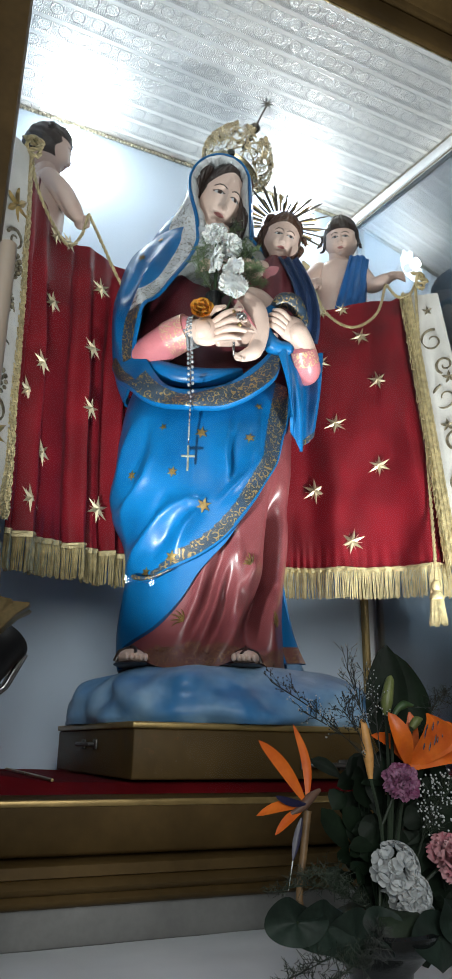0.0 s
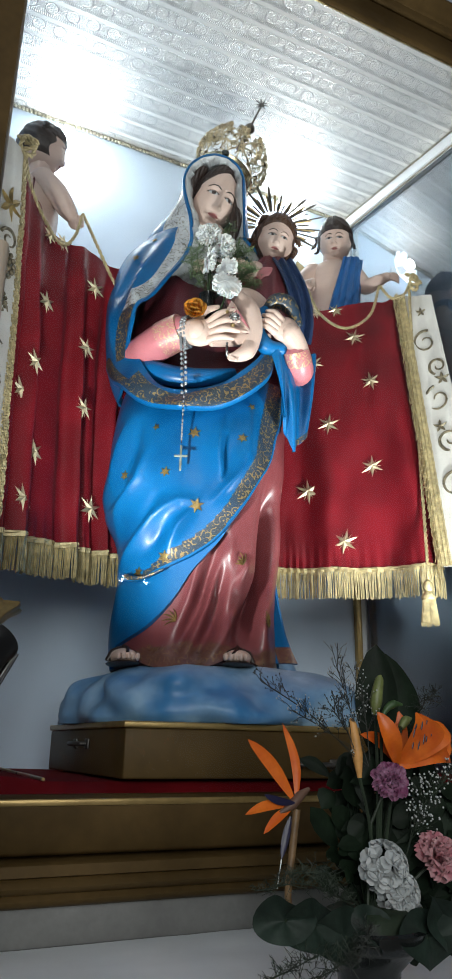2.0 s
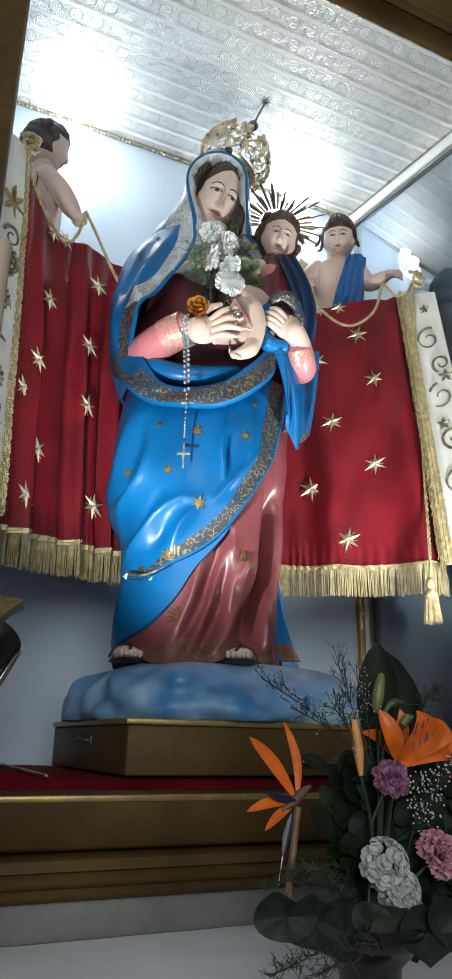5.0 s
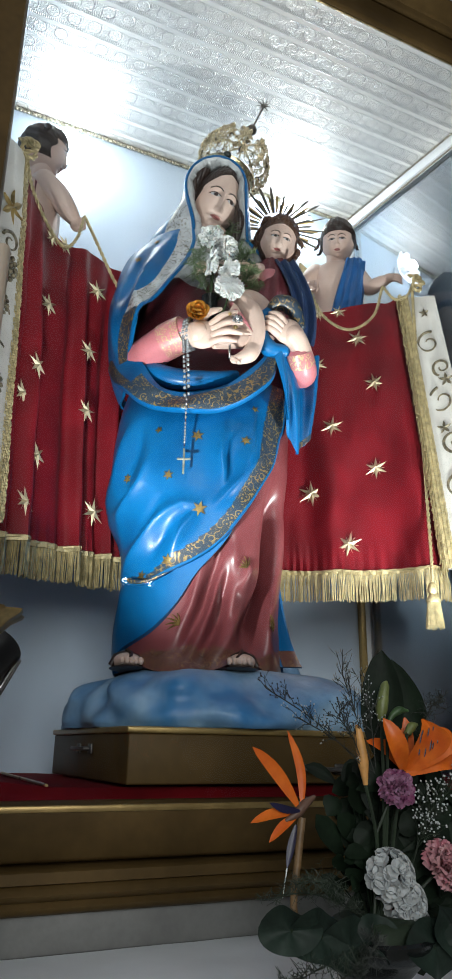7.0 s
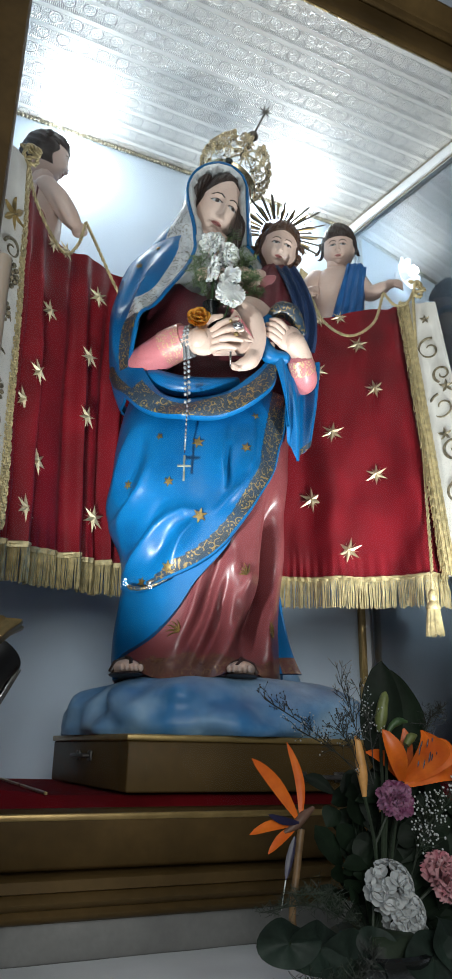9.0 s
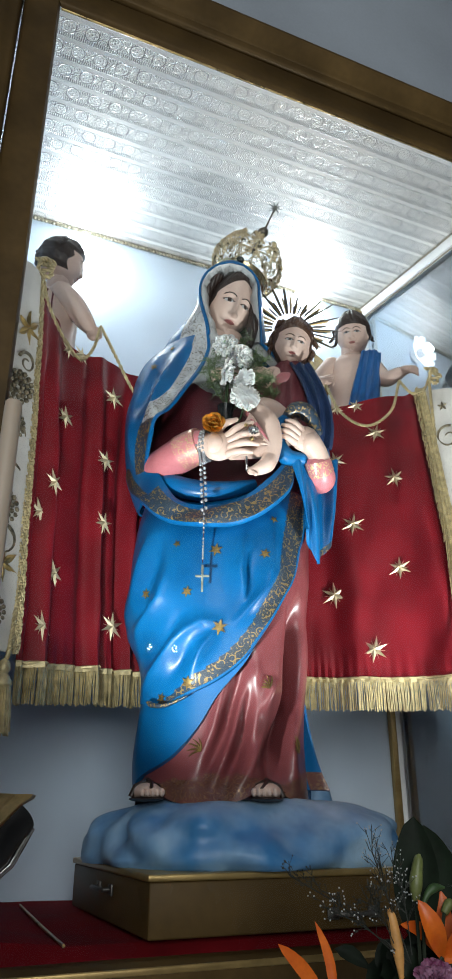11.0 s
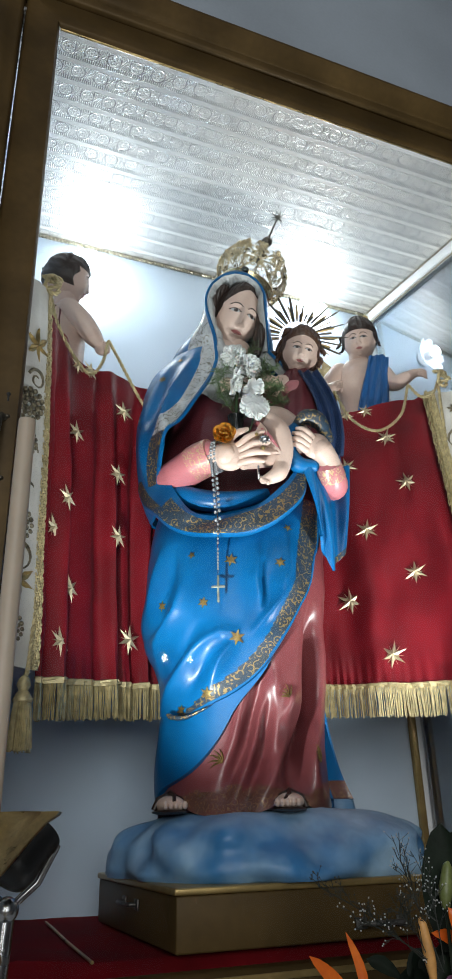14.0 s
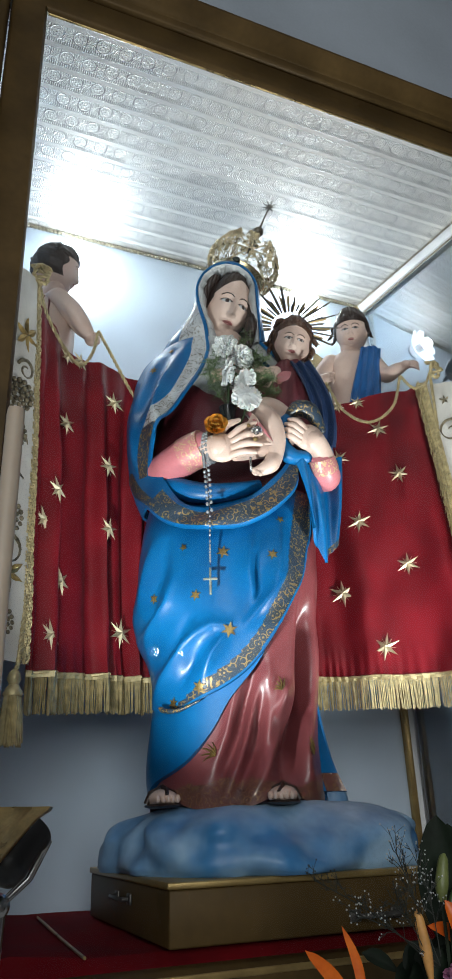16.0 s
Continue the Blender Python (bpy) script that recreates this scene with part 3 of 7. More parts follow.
M_CUFF = ornament(material("gilt_pink_cuff", (0.58, 0.22, 0.22), 0.36, 0.0, 0.12, 14.0, 120.0, 0.06, coat=0.1), (0.58, 0.44, 0.24), 70.0, 0.35)
STATUE_MATS = [M_BLUE, M_BORDER, M_GOWN, M_BODICE, M_SLEEVE, M_SKIN, M_HAIR, M_GILT, M_VEIL, M_LINE, M_LIPS, M_HEM, M_SILVER_BAND, M_CUFF]
BLUE, BORDER, GOWN, BODICE, SLEEVE, SKIN, HAIR, GILT, VEIL, LINE, LIPS, HEM, SILVER, CUFF = range(14)
STATUE_AT = pose(0.80, 1.68, 1.68, 0, 0, -25)


def P(u, v, z):
    """A point of the statue: across, towards its front, up."""
    return Vector((u, -v, z))


def sheet(s, rows, thick=0.006, slot=0, slot_at=None, back=None):
    """A cloth with thickness and closed rims."""
    h, w = len(rows), len(rows[0])
    inner = []
    for i in range(h):
        line = []
        for j in range(w):
            a = rows[min(i + 1, h - 1)][j] - rows[max(i - 1, 0)][j]
            b = rows[i][min(j + 1, w - 1)] - rows[i][max(j - 1, 0)]
            nrm = a.cross(b)
            nrm = nrm.normalized() if nrm.length > 1e-9 else Vector((0, 0, 0))
            line.append(rows[i][j] - nrm * thick)
        inner.append(line)
    s.grid(rows, slot, slot_at=slot_at)
    s.grid(inner, slot if back is None else back)
    edge_slot = slot if back is None else back
    for a, b in ((rows[0], inner[0]), (rows[-1], inner[-1]), ([r[0] for r in rows], [r[0] for r in inner]), ([r[-1] for r in rows], [r[-1] for r in inner])):
        s.grid([a, b], edge_slot)
    return s


LEFT = [(-0.02, -0.258), (0.05, -0.258), (0.115, -0.255), (0.185, -0.250), (0.26, -0.252), (0.33, -0.264), (0.41, -0.282), (0.49, -0.288), (0.57, -0.284), (0.66, -0.272), (0.74, -0.25), (0.80, -0.22)]
RIGHT = [(-0.02, 0.128), (0.05, 0.136), (0.115, 0.134), (0.185, 0.138), (0.26, 0.148), (0.33, 0.154), (0.41, 0.157), (0.49, 0.161), (0.57, 0.163), (0.66, 0.168), (0.80, 0.15)]
FRONT = [(-0.02, 0.235), (0.1, 0.215), (0.3, 0.222), (0.45, 0.225), (0.6, 0.20), (0.72, 0.15), (0.80, 0.13)]


def body(th, z, off=0.0):
    """The robe's round at angle th (0: front, right positive) and height z."""
    l, r, f = smoother(LEFT, z), smoother(RIGHT, z), smoother(FRONT, z)
    cx, rx = (l + r) / 2, (r - l) / 2
    k = 0.86
    sn, cs = math.sin(th), math.cos(th)
    sx = math.copysign(abs(sn) ** k, sn)
    return P(cx + (rx + off) * sx, -0.01 + ((f + 0.01 + off) if cs > 0 else 0.16 + off) * math.copysign(abs(cs) ** k, cs), z)


def crease(t):
    """A cloth fold: broad ridge, sharp valley."""
    return 1 - 2 * abs((t % 1.0) - 0.5) ** 0.7 * 1.25


def th_at(u, z):
    l, r = smoother(LEFT, z), smoother(RIGHT, z)
    q = max(-1, min(1, (u - (l + r) / 2) / ((r - l) / 2)))
    return math.asin(math.copysign(abs(q) ** (1 / 0.86), q))


def ridge(u, z, lines, width, fade=0.12):
    """Height of rounded folds that run along lines of (u, z) points and die away at their ends."""
    total = 0.0
    for line in lines:
        best = 9.0
        end = 1.0
        for k in range(len(line) - 1):
            (a, b), (c, d) = line[k], line[k + 1]
            ww = (c - a) ** 2 + (d - b) ** 2
            t = max(0.0, min(1.0, ((u - a) * (c - a) + (z - b) * (d - b)) / ww))
            q = math.hypot(u - a - (c - a) * t, z - b - (d - b) * t)
            if q < best:
                best = q
                g = (k + t) / (len(line) - 1)
                end = math.sin(math.pi * (fade + (1 - 2 * fade) * g))
        if best < 3 * width:
            total += end * math.exp(-(best / width) ** 2)
    return total


# folds of the apron: rounded crests and the sharper hollows beside them
APRON_CRESTS = [[(-0.238, 0.28), (-0.240, 0.35), (-0.217, 0.38), (-0.194, 0.41), (-0.182, 0.47)], [(-0.230, 0.163), (-0.222, 0.215), (-0.191, 0.261), (-0.158, 0.305), (-0.127, 0.332), (-0.10, 0.346), (-0.066, 0.342)], [(-0.287, 0.45), (-0.275, 0.367), (-0.251, 0.309)], [(-0.122, 0.225), (-0.099, 0.285), (-0.07, 0.325)], [(-0.027, 0.345), (0.022, 0.41), (0.062, 0.47)], [(-0.01, 0.556), (-0.02, 0.466), (-0.011, 0.386)], [(0.055, 0.58), (0.044, 0.48), (0.027, 0.436)], [(-0.232, 0.57), (-0.246, 0.481), (-0.265, 0.415)]]
APRON_HOLLOWS = [[(-0.246, 0.380), (-0.218, 0.400)], [(-0.203, 0.275), (-0.176, 0.315), (-0.15, 0.36)], [(-0.205, 0.56), (-0.212, 0.48), (-0.235, 0.41)], [(0.0, 0.50), (0.005, 0.42), (-0.015, 0.37)], [(-0.16, 0.235), (-0.13, 0.29)]]
# folds of the gown, which fan from the hip down to the hem
GOWN_CRESTS = [[(-0.04, 0.235), (-0.068, 0.12), (-0.112, 0.01)], [(-0.008, 0.26), (-0.031, 0.127), (-0.075, 0.0)], [(0.024, 0.27), (0.016, 0.20), (0.006, 0.127), (-0.006, 0.083), (-0.054, 0.0)], [(0.058, 0.235), (0.050, 0.20), (0.030, 0.15)], [(0.102, 0.27), (0.078, 0.165), (0.040, 0.102), (0.0, 0.04), (-0.035, -0.008)], [(0.146, 0.38), (0.134, 0.285), (0.116, 0.178), (0.094, 0.095), (0.098, 0.046), (0.112, -0.002)]]
GOWN_VALLEYS = [[(-0.01, 0.271), (-0.021, 0.218), (-0.039, 0.165), (-0.055, 0.114), (-0.074, 0.076), (-0.106, 0.015)], [(0.012, 0.21), (-0.002, 0.150), (-0.012, 0.101), (-0.028, 0.058), (-0.06, 0.0)], [(0.132, 0.42), (0.120, 0.313), (0.108, 0.218), (0.092, 0.152), (0.074, 0.089), (0.072, 0.01)]]
GOWN_HOLLOWS = [[(0.132, 0.46), (0.122, 0.36), (0.110, 0.25), (0.10, 0.18)], [(0.094, 0.175), (0.070, 0.13), (0.050, 0.077), (0.045, 0.01)]]
SLEEVE_FOLDS = [[(-0.197, 1.12), (-0.236, 0.931), (-0.24, 0.779)], [(-0.263, 1.12), (-0.300, 0.95), (-0.306, 0.80)], [(-0.16, 1.17), (-0.213, 1.02), (-0.255, 0.91)]]
madonna = Shape()
# gown with folds that fan from the hip
rows = []
for i in range(190):
    z = -0.027 + 0.815 * i / 189
    row = []
    for j in range(420):
        th = 2 * math.pi * j / 420
        p = body(th, z)
        if math.cos(th) > -0.1 and z < 0.60:
            k = min(1.0, max(0.15, (0.62 - z) / 0.25))
            d = (0.023 * ridge(p.x, z, GOWN_CRESTS, 0.014, 0.02) - 0.050 * ridge(p.x, z, GOWN_VALLEYS, 0.0165, 0.08) - 0.072 * ridge(p.x, z, GOWN_HOLLOWS, 0.022, 0.12)) * k + 0.004
        else:
            fan = math.degrees(math.atan2(p.x - 0.15, 0.76 - z))
            d = 0.008 * min(1.0, max(0.0, (0.72 - z) / 0.4)) * (crease(fan / 10.5 + 0.18 * math.sin(z * 9)) - 0.4)
        flare = 0.014 * max(0, 0.05 - z) / 0.06
        c = P((smoother(LEFT, z) + smoother(RIGHT, z)) / 2, -0.01, z)
        dirn = (p - c).normalized()
        if math.cos(th) > 0:
            dirn = (dirn + P(0, 1.0, 0)).normalized()
        lift = 0.030 * math.exp(-((p.x + 0.212) / 0.045) ** 2) + 0.028 * math.exp(-((p.x - 0.035) / 0.05) ** 2) if z < 0.015 and math.cos(th) > 0 else 0
        row.append(p + dirn * (d + flare - 0.012) + Vector((0, 0, lift * max(0, 1 - (z + 0.027) / 0.045))))
    rows.append(row)
# the plaster is worn soft along its folds
for k in range(4):
    soft_rows = [rows[0]]
    for i in range(1, 189):
        soft_rows.append([rows[i][j] * 0.4 + (rows[i - 1][j] + rows[i + 1][j] + rows[i][j - 1] + rows[i][(j + 1) % 420]) * 0.15 for j in range(420)])
    rows = soft_rows + [rows[189]]
GOWN_ROWS = rows
madonna.grid(rows, GOWN, True, True, slot_at=lambda a, b: HEM if a < 0.058 + 0.008 * math.sin(b * 40) + 0.006 * math.sin(b * 97) else GOWN)

# inner mantle: hangs at her right and behind
LOW = [(-0.01, -0.25), (0.03, -0.232), (0.057, -0.180), (0.081, -0.148), (0.125, -0.108), (0.189, -0.068), (0.268, -0.003), (0.36, 0.04), (0.5, 0.08)]
rows = []
for i in range(50):
    z = -0.016 + 0.476 * i / 49
    te = th_at(smoother(LOW, z), z)
    ts = -2 * math.pi + 2.15 - 0.55 * max(0, 1 - z / 0.16)
    row = []
    for j in range(110):
        th = te + (ts - te) * j / 109
        p = body(th, z)
        front = math.cos(th) > 0
        d = 0.006 + 0.012 * ridge(p.x, z, APRON_CRESTS[1:2] + [[(-0.236, 0.17), (-0.243, 0.08), (-0.25, 0.0)]], 0.018) + (0 if front else 0.006 * math.sin(th * 9 + z * 6))
        c = P(-0.06, -0.01, z)
        row.append(p + (p - c).normalized() * d)
    rows.append(row)
sheet(madonna, rows, 0.012, BLUE)

# tail of the mantle behind her left foot, with a gilt corner
rows = []
for i in range(24):
    k = i / 23
    z = 0.30 - 0.292 * k
    right = 0.120 + 0.016 * k + 0.042 * k ** 3
    rows.append([P(0.06 + (right - 0.06) * j / 11, 0.005 + 0.060 * k + 0.010 * math.sin(j * 0.55 + k * 2), z - 0.004 * j / 11) for j in range(12)])
sheet(madonna, rows, 0.010, BLUE, slot_at=lambda a, b: HEM if a > 0.84 and b > 0.5 else BLUE)

# apron of the mantle, drawn across to her left hip
EDGE = [(-0.32, 0.30), (-0.27, 0.235), (-0.235, 0.19), (-0.21, 0.175), (-0.18, 0.168), (-0.134, 0.187), (-0.068, 0.22), (-0.014, 0.266), (0.042, 0.348), (0.074, 0.411), (0.096, 0.462), (0.111, 0.537), (0.122, 0.583), (0.130, 0.69)]
rows = []
for j in range(150):
    # along the hem from behind her right side to her left hip
    q = j / 149
    u = -0.305 + (0.128 + 0.305) * q
    zb = smoother(EDGE, u)
    row = []
    for i in range(84):
        k = i / 83
        z = zb + (0.70 - zb) * k
        back = max(0.0, 0.10 - q) / 0.10
        p = body(th_at(u, z) - 0.9 * back, z)
        c = P(-0.06, -0.01, z)
        merge = min(1.0, max(0.0, (u + 0.245) / 0.035))
        d = 0.011 + 0.009 * ridge(p.x, z, APRON_CRESTS, 0.0095, 0.1) + 0.013 * ridge(p.x, z, APRON_CRESTS, 0.026, 0.1) - 0.010 * ridge(p.x, z, APRON_HOLLOWS, 0.015, 0.15) + 0.003 * noise.noise((p.x * 9, z * 7, 1.3)) + 0.008 * merge * (1 - k) ** 10
        d = d if k > 0.5 else d * (merge + (1 - merge) * min(1.0, 0.75 + 0.5 * k))
        row.append(p + (p - c).normalized() * d)
    rows.append(row)


def apron_slot(a, b):
    u = -0.305 + 0.433 * a
    zb = smoother(EDGE, u)
    wide = lerp([(-0.21, 0.0), (-0.12, 0.030), (0.0, 0.052), (0.06, 0.085), (0.12, 0.30)], u)
    return BORDER if u > -0.2 and 0.005 < b * (0.70 - zb) < wide else BLUE


sheet(madonna, rows, 0.010, BLUE, slot_at=apron_slot)
APRON = rows
limb_pts = smooth_path([P(-0.222, 0.196, 0.179), P(-0.205, 0.214, 0.170), P(-0.175, 0.228, 0.169), P(-0.13, 0.240, 0.186)], 14)
madonna.tube(limb_pts, [0.002, 0.005, 0.006, 0.006, 0.005, 0.005, 0.005, 0.004, 0.004, 0.004, 0.003, 0.003, 0.003, 0.002], 8, BORDER)

# the mantle's front edge slung under the forearm: ornamented band with a rolled rim
RIM = smooth_path([P(-0.326, 0.04, 0.79), P(-0.298, 0.12, 0.715), P(-0.262, 0.185, 0.664), P(-0.216, 0.232, 0.611), P(-0.157, 0.254, 0.582), P(-0.099, 0.262, 0.571), P(-0.027, 0.262, 0.579), P(0.046, 0.250, 0.613), P(0.097, 0.226, 0.668), P(0.116, 0.205, 0.725), P(0.110, 0.185, 0.79)], 90)
TOPLINE = smooth_path([P(-0.290, 0.10, 0.86), P(-0.245, 0.165, 0.79), P(-0.212, 0.205, 0.715), P(-0.172, 0.226, 0.650), P(-0.130, 0.236, 0.626), P(-0.075, 0.240, 0.624), P(-0.005, 0.236, 0.648), P(0.050, 0.220, 0.698), P(0.078, 0.200, 0.735), P(0.092, 0.19, 0.765), P(0.095, 0.18, 0.80)], 90)
rows = []
for k, dv, dz in ((0.0, -0.085, 0.012), (0.0, -0.03, -0.004), (0.0, 0.0, 0.0), (0.25, 0.004, 0.0), (0.5, 0.004, 0.0), (0.75, 0.002, 0.0), (0.92, 0.003, 0.0), (1.0, 0.0, -0.004), (1.0, -0.009, -0.010), (1.0, -0.024, -0.006), (1.0, -0.07, 0.03)):
    row = []
    for j in range(90):
        p = TOPLINE[j].lerp(RIM[j], k)
        t = j / 89
        wave = 0.008 * math.sin(t * 24 + k * 2.5) * math.sin(math.pi * t) * (k > 0)
        row.append(p + P(0, dv + wave, dz))
    rows.append(row)
madonna.grid(rows, BLUE, slot_at=lambda a, b: BORDER if 0.22 < a < 0.62 and (b > 0.22 or a > 0.4) else BLUE)
# blue lining above the band
pts = smooth_path([P(-0.225, 0.14, 0.745), P(-0.185, 0.188, 0.700), P(-0.12, 0.200, 0.676), P(-0.05, 0.198, 0.678), P(0.02, 0.18, 0.70)], 24)
madonna.tube(pts, [0.010 + 0.016 * math.sin(math.pi * min(1, 0.15 + 0.8 * i / 23)) for i in range(24)], 14, BLUE)

# bodice
rows = []
for i in range(24):
    z = 0.60 + 0.55 * i / 23
    rx = smoother([(0.60, 0.19), (0.8, 0.225), (0.95, 0.215), (1.05, 0.165), (1.15, 0.075)], z)
    f = smoother([(0.60, 0.15), (0.8, 0.150), (0.95, 0.140), (1.05, 0.10), (1.15, 0.05)], z)
    rows.append([P(-0.05 + rx * math.sin(a), -0.01 + f * math.cos(a) * (1 + 0.05 * math.sin(a * 11 + z * 8)), z) for a in (2 * math.pi * k / 60 for k in range(60))])
madonna.grid(rows, BODICE, True, True)
# pale kerchief crossed at the neck, in pleats
rows = []
for i in range(14):
    z = 0.985 + 0.20 * i / 13
    rx = smoother([(0.985, 0.035), (1.03, 0.080), (1.08, 0.105), (1.13, 0.095), (1.19, 0.062)], z)
    f = smoother([(0.985, 0.128), (1.06, 0.122), (1.12, 0.098), (1.19, 0.062)], z)
    rows.append([P(-0.070 + rx * math.sin(a), -0.005 + f * math.cos(a) * (1 + 0.045 * math.sin(a * 9 + z * 40)), z) for a in (2 * math.pi * k / 60 for k in range(60))])
madonna.grid(rows, VEIL, True, True)

# hood and shoulders of the mantle, open in front
OUT_L = [(0.70, -0.292), (0.78, -0.322), (0.855, -0.336), (0.953, -0.334), (1.074, -0.320), (1.12, -0.307), (1.158, -0.288), (1.20, -0.243)]
OUT_R = [(0.70, 0.215), (0.80, 0.225), (0.90, 0.215), (1.0, 0.18), (1.1, 0.14), (1.2, 0.062)]
EDGE_L = [(0.70, -0.262), (0.76, -0.250), (0.82, -0.236), (0.88, -0.220), (0.945, -0.178), (1.04, -0.130), (1.14, -0.100), (1.2, -0.104)]
EDGE_R = [(0.70, 0.215), (0.9, 0.21), (1.05, 0.160), (1.12, 0.12), (1.18, 0.060), (1.20, 0.045)]
FRONT_V = [(0.70, 0.245), (0.80, 0.272), (0.88, 0.255), (0.95, 0.205), (1.04, 0.155), (1.1, 0.128), (1.2, 0.108)]
BACK_V = [(0.70, -0.17), (1.0, -0.17), (1.15, -0.15), (1.2, -0.14)]
rows = []
for i in range(70):
    z = 0.70 + 0.50 * i / 69
    l, r, el, er, f, b = (smoother(t, z) for t in (OUT_L, OUT_R, EDGE_L, EDGE_R, FRONT_V, BACK_V))
    cx = -0.045 if z > 1.15 else -0.06
    cv = 0.0
    a0 = -math.asin(max(-1, min(1, (el - cx) / (l - cx) * 0.999)))
    a1 = math.asin(max(-1, min(1, (er - cx) / max(1e-4, r - cx) * 0.999)))
    row = []
    for j in range(140):
        a = a0 - (a0 + 2 * math.pi - a1) * j / 139
        sn, cs = math.sin(a), math.cos(a)
        u = cx + (cx - l if sn < 0 else r - cx) * sn
        v = cv + (f - cv if cs > 0 else cv - b) * cs
        amp = 0.004 * max(0.0, min(1.0, (1.2 - z) / 0.2))
        k = 1 + amp / 0.2 * (math.sin(a * 7 + z * 10) + 0.6 * math.sin(a * 13 - z * 21))
        g = 1 + 0.16 * ridge(u, z, SLEEVE_FOLDS, 0.017) * (cs > -0.2)
        row.append(P(cx + (u - cx) * k * (1 + 0.2 * (g - 1)), cv + (v - cv) * k * g, z))
    rows.append(row)


def hood_slot(a, b):
    z = 0.70 + 0.50 * a
    if b > 0.5 or b < 0.006:
        return BLUE
    return (BORDER if z < 0.86 + 0.3 * b else SILVER) if b < lerp([(0.70, 0.05), (0.86, 0.045), (1.0, 0.040), (1.2, 0.040)], z) else BLUE


sheet(madonna, rows, 0.008, BLUE, slot_at=hood_slot)
HOOD = rows
# dome of the hood over the crown of the head
DOME = [(0.112, 0.085, 0.096), (0.100, 0.091, 0.112), (0.065, 0.095, 0.145), (0.02, 0.098, 0.176), (-0.02, 0.098, 0.188), (-0.06, 0.094, 0.184), (-0.095, 0.078, 0.150), (-0.122, 0.05, 0.095), (-0.13, 0.004, 0.01)]


def dome():
    """Arches of the hood from its rim to the nape, their legs running down into the shoulders."""
    rows = []
    low = HOOD[-1]
    for i in range(28):
        t = i / 27 * (len(DOME) - 1)
        v, rx, rz = (smoother([(q, d[n]) for q, d in enumerate(DOME)], t) for n in range(3))
        arch = [P(-0.046 + rx * math.sin(a), v, 1.342 + rz * math.cos(a)) for a in (math.pi * (j / 60 - 0.5) for j in range(61))]
        jl = min(range(70), key=lambda j: abs(-low[j].y - v) + (0 if i else j))
        jr = min(range(70, 140), key=lambda j: abs(-low[j].y - v) + (0 if i else 139 - j))
        legs = []
        for end, foot in ((arch[0], low[jl]), (arch[-1], low[jr])):
            leg = []
            for q in range(1, 13):
                k = q / 12
                e = k * k * (3 - 2 * k)
                p = end.lerp(foot, e)
                p.z = end.z + (foot.z - 0.004 - end.z) * k
                leg.append(p)
            legs.append(leg)
        rows.append(list(reversed(legs[0])) + arch + legs[1])
    return rows


HOOD_TOP = dome()
sheet(madonna, [list(reversed(r)) for r in HOOD_TOP], 0.007, BLUE, slot_at=lambda a, b: SILVER if 0.08 < a < 0.19 and 1 - b < 0.20 - 0.40 * (a - 0.06) else BLUE, back=VEIL)
madonna.tube(HOOD_TOP[0], 0.0036, 8, BLUE)
# silvery under-veil, a pleated band inside the hood's rim
rim = HOOD_TOP[0]
mid = P(-0.046, 0.10, 1.33)
rows = []
for inward, v in ((0.003, -0.002), (0.006, 0.003), (0.013, 0.002), (0.020, -0.005), (0.024, -0.020), (0.022, -0.06)):
    row = []
    for j, p in enumerate(rim):
        c = Vector((mid.x, p.y, min(p.z, 1.35)))
        way = (c - p).normalized()
        k = inward * (0.9 + 0.12 * math.sin(j * 0.7) + 0.08 * math.sin(j * 1.9))
        row.append(p + way * k + P(0, v, 0))
    rows.append(row)
sheet(madonna, rows, 0.004, VEIL)
# the veil goes on below the hood, inside the mantle's edges
for col, way in ((0, 1), (-1, -1)):
    rows = []
    for r in HOOD[44:]:
        p = r[col]
        k = max(0.0, min(1.0, (p.z - 1.02) / 0.12))
        rows.append([p + P(way * (-0.006 + 0.040 * k * j / 5), -0.008 - 0.010 * (j / 5) ** 2 + 0.003 * math.sin(j * 1.8 + p.z * 30), 0.0) for j in range(6)])
    sheet(madonna, rows, 0.004, VEIL)
# long hair at both sides of the face
for path, rr in (([P(-0.075, 0.095, 1.405), P(-0.108, 0.085, 1.365), P(-0.126, 0.078, 1.30), P(-0.118, 0.076, 1.24), P(-0.105, 0.072, 1.17)], [0.010, 0.017, 0.020, 0.019, 0.012]), ([P(0.004, 0.088, 1.405), P(0.022, 0.08, 1.37), P(0.030, 0.072, 1.31), P(0.022, 0.068, 1.25), P(0.004, 0.062, 1.18)], [0.010, 0.016, 0.018, 0.017, 0.012])):
    pts = smooth_path(path, 30)
    for k in range(6):
        off = [P(0.009 * math.sin(k * 1.05 + 0.30 * i), 0.007 * math.cos(k * 1.05 + 0.30 * i), 0) for i in range(30)]
        madonna.tube([p + o for p, o in zip(pts, off)], [0.6 * lerp([(q / 4, r) for q, r in enumerate(rr)], i / 29) for i in range(30)], 9, HAIR)


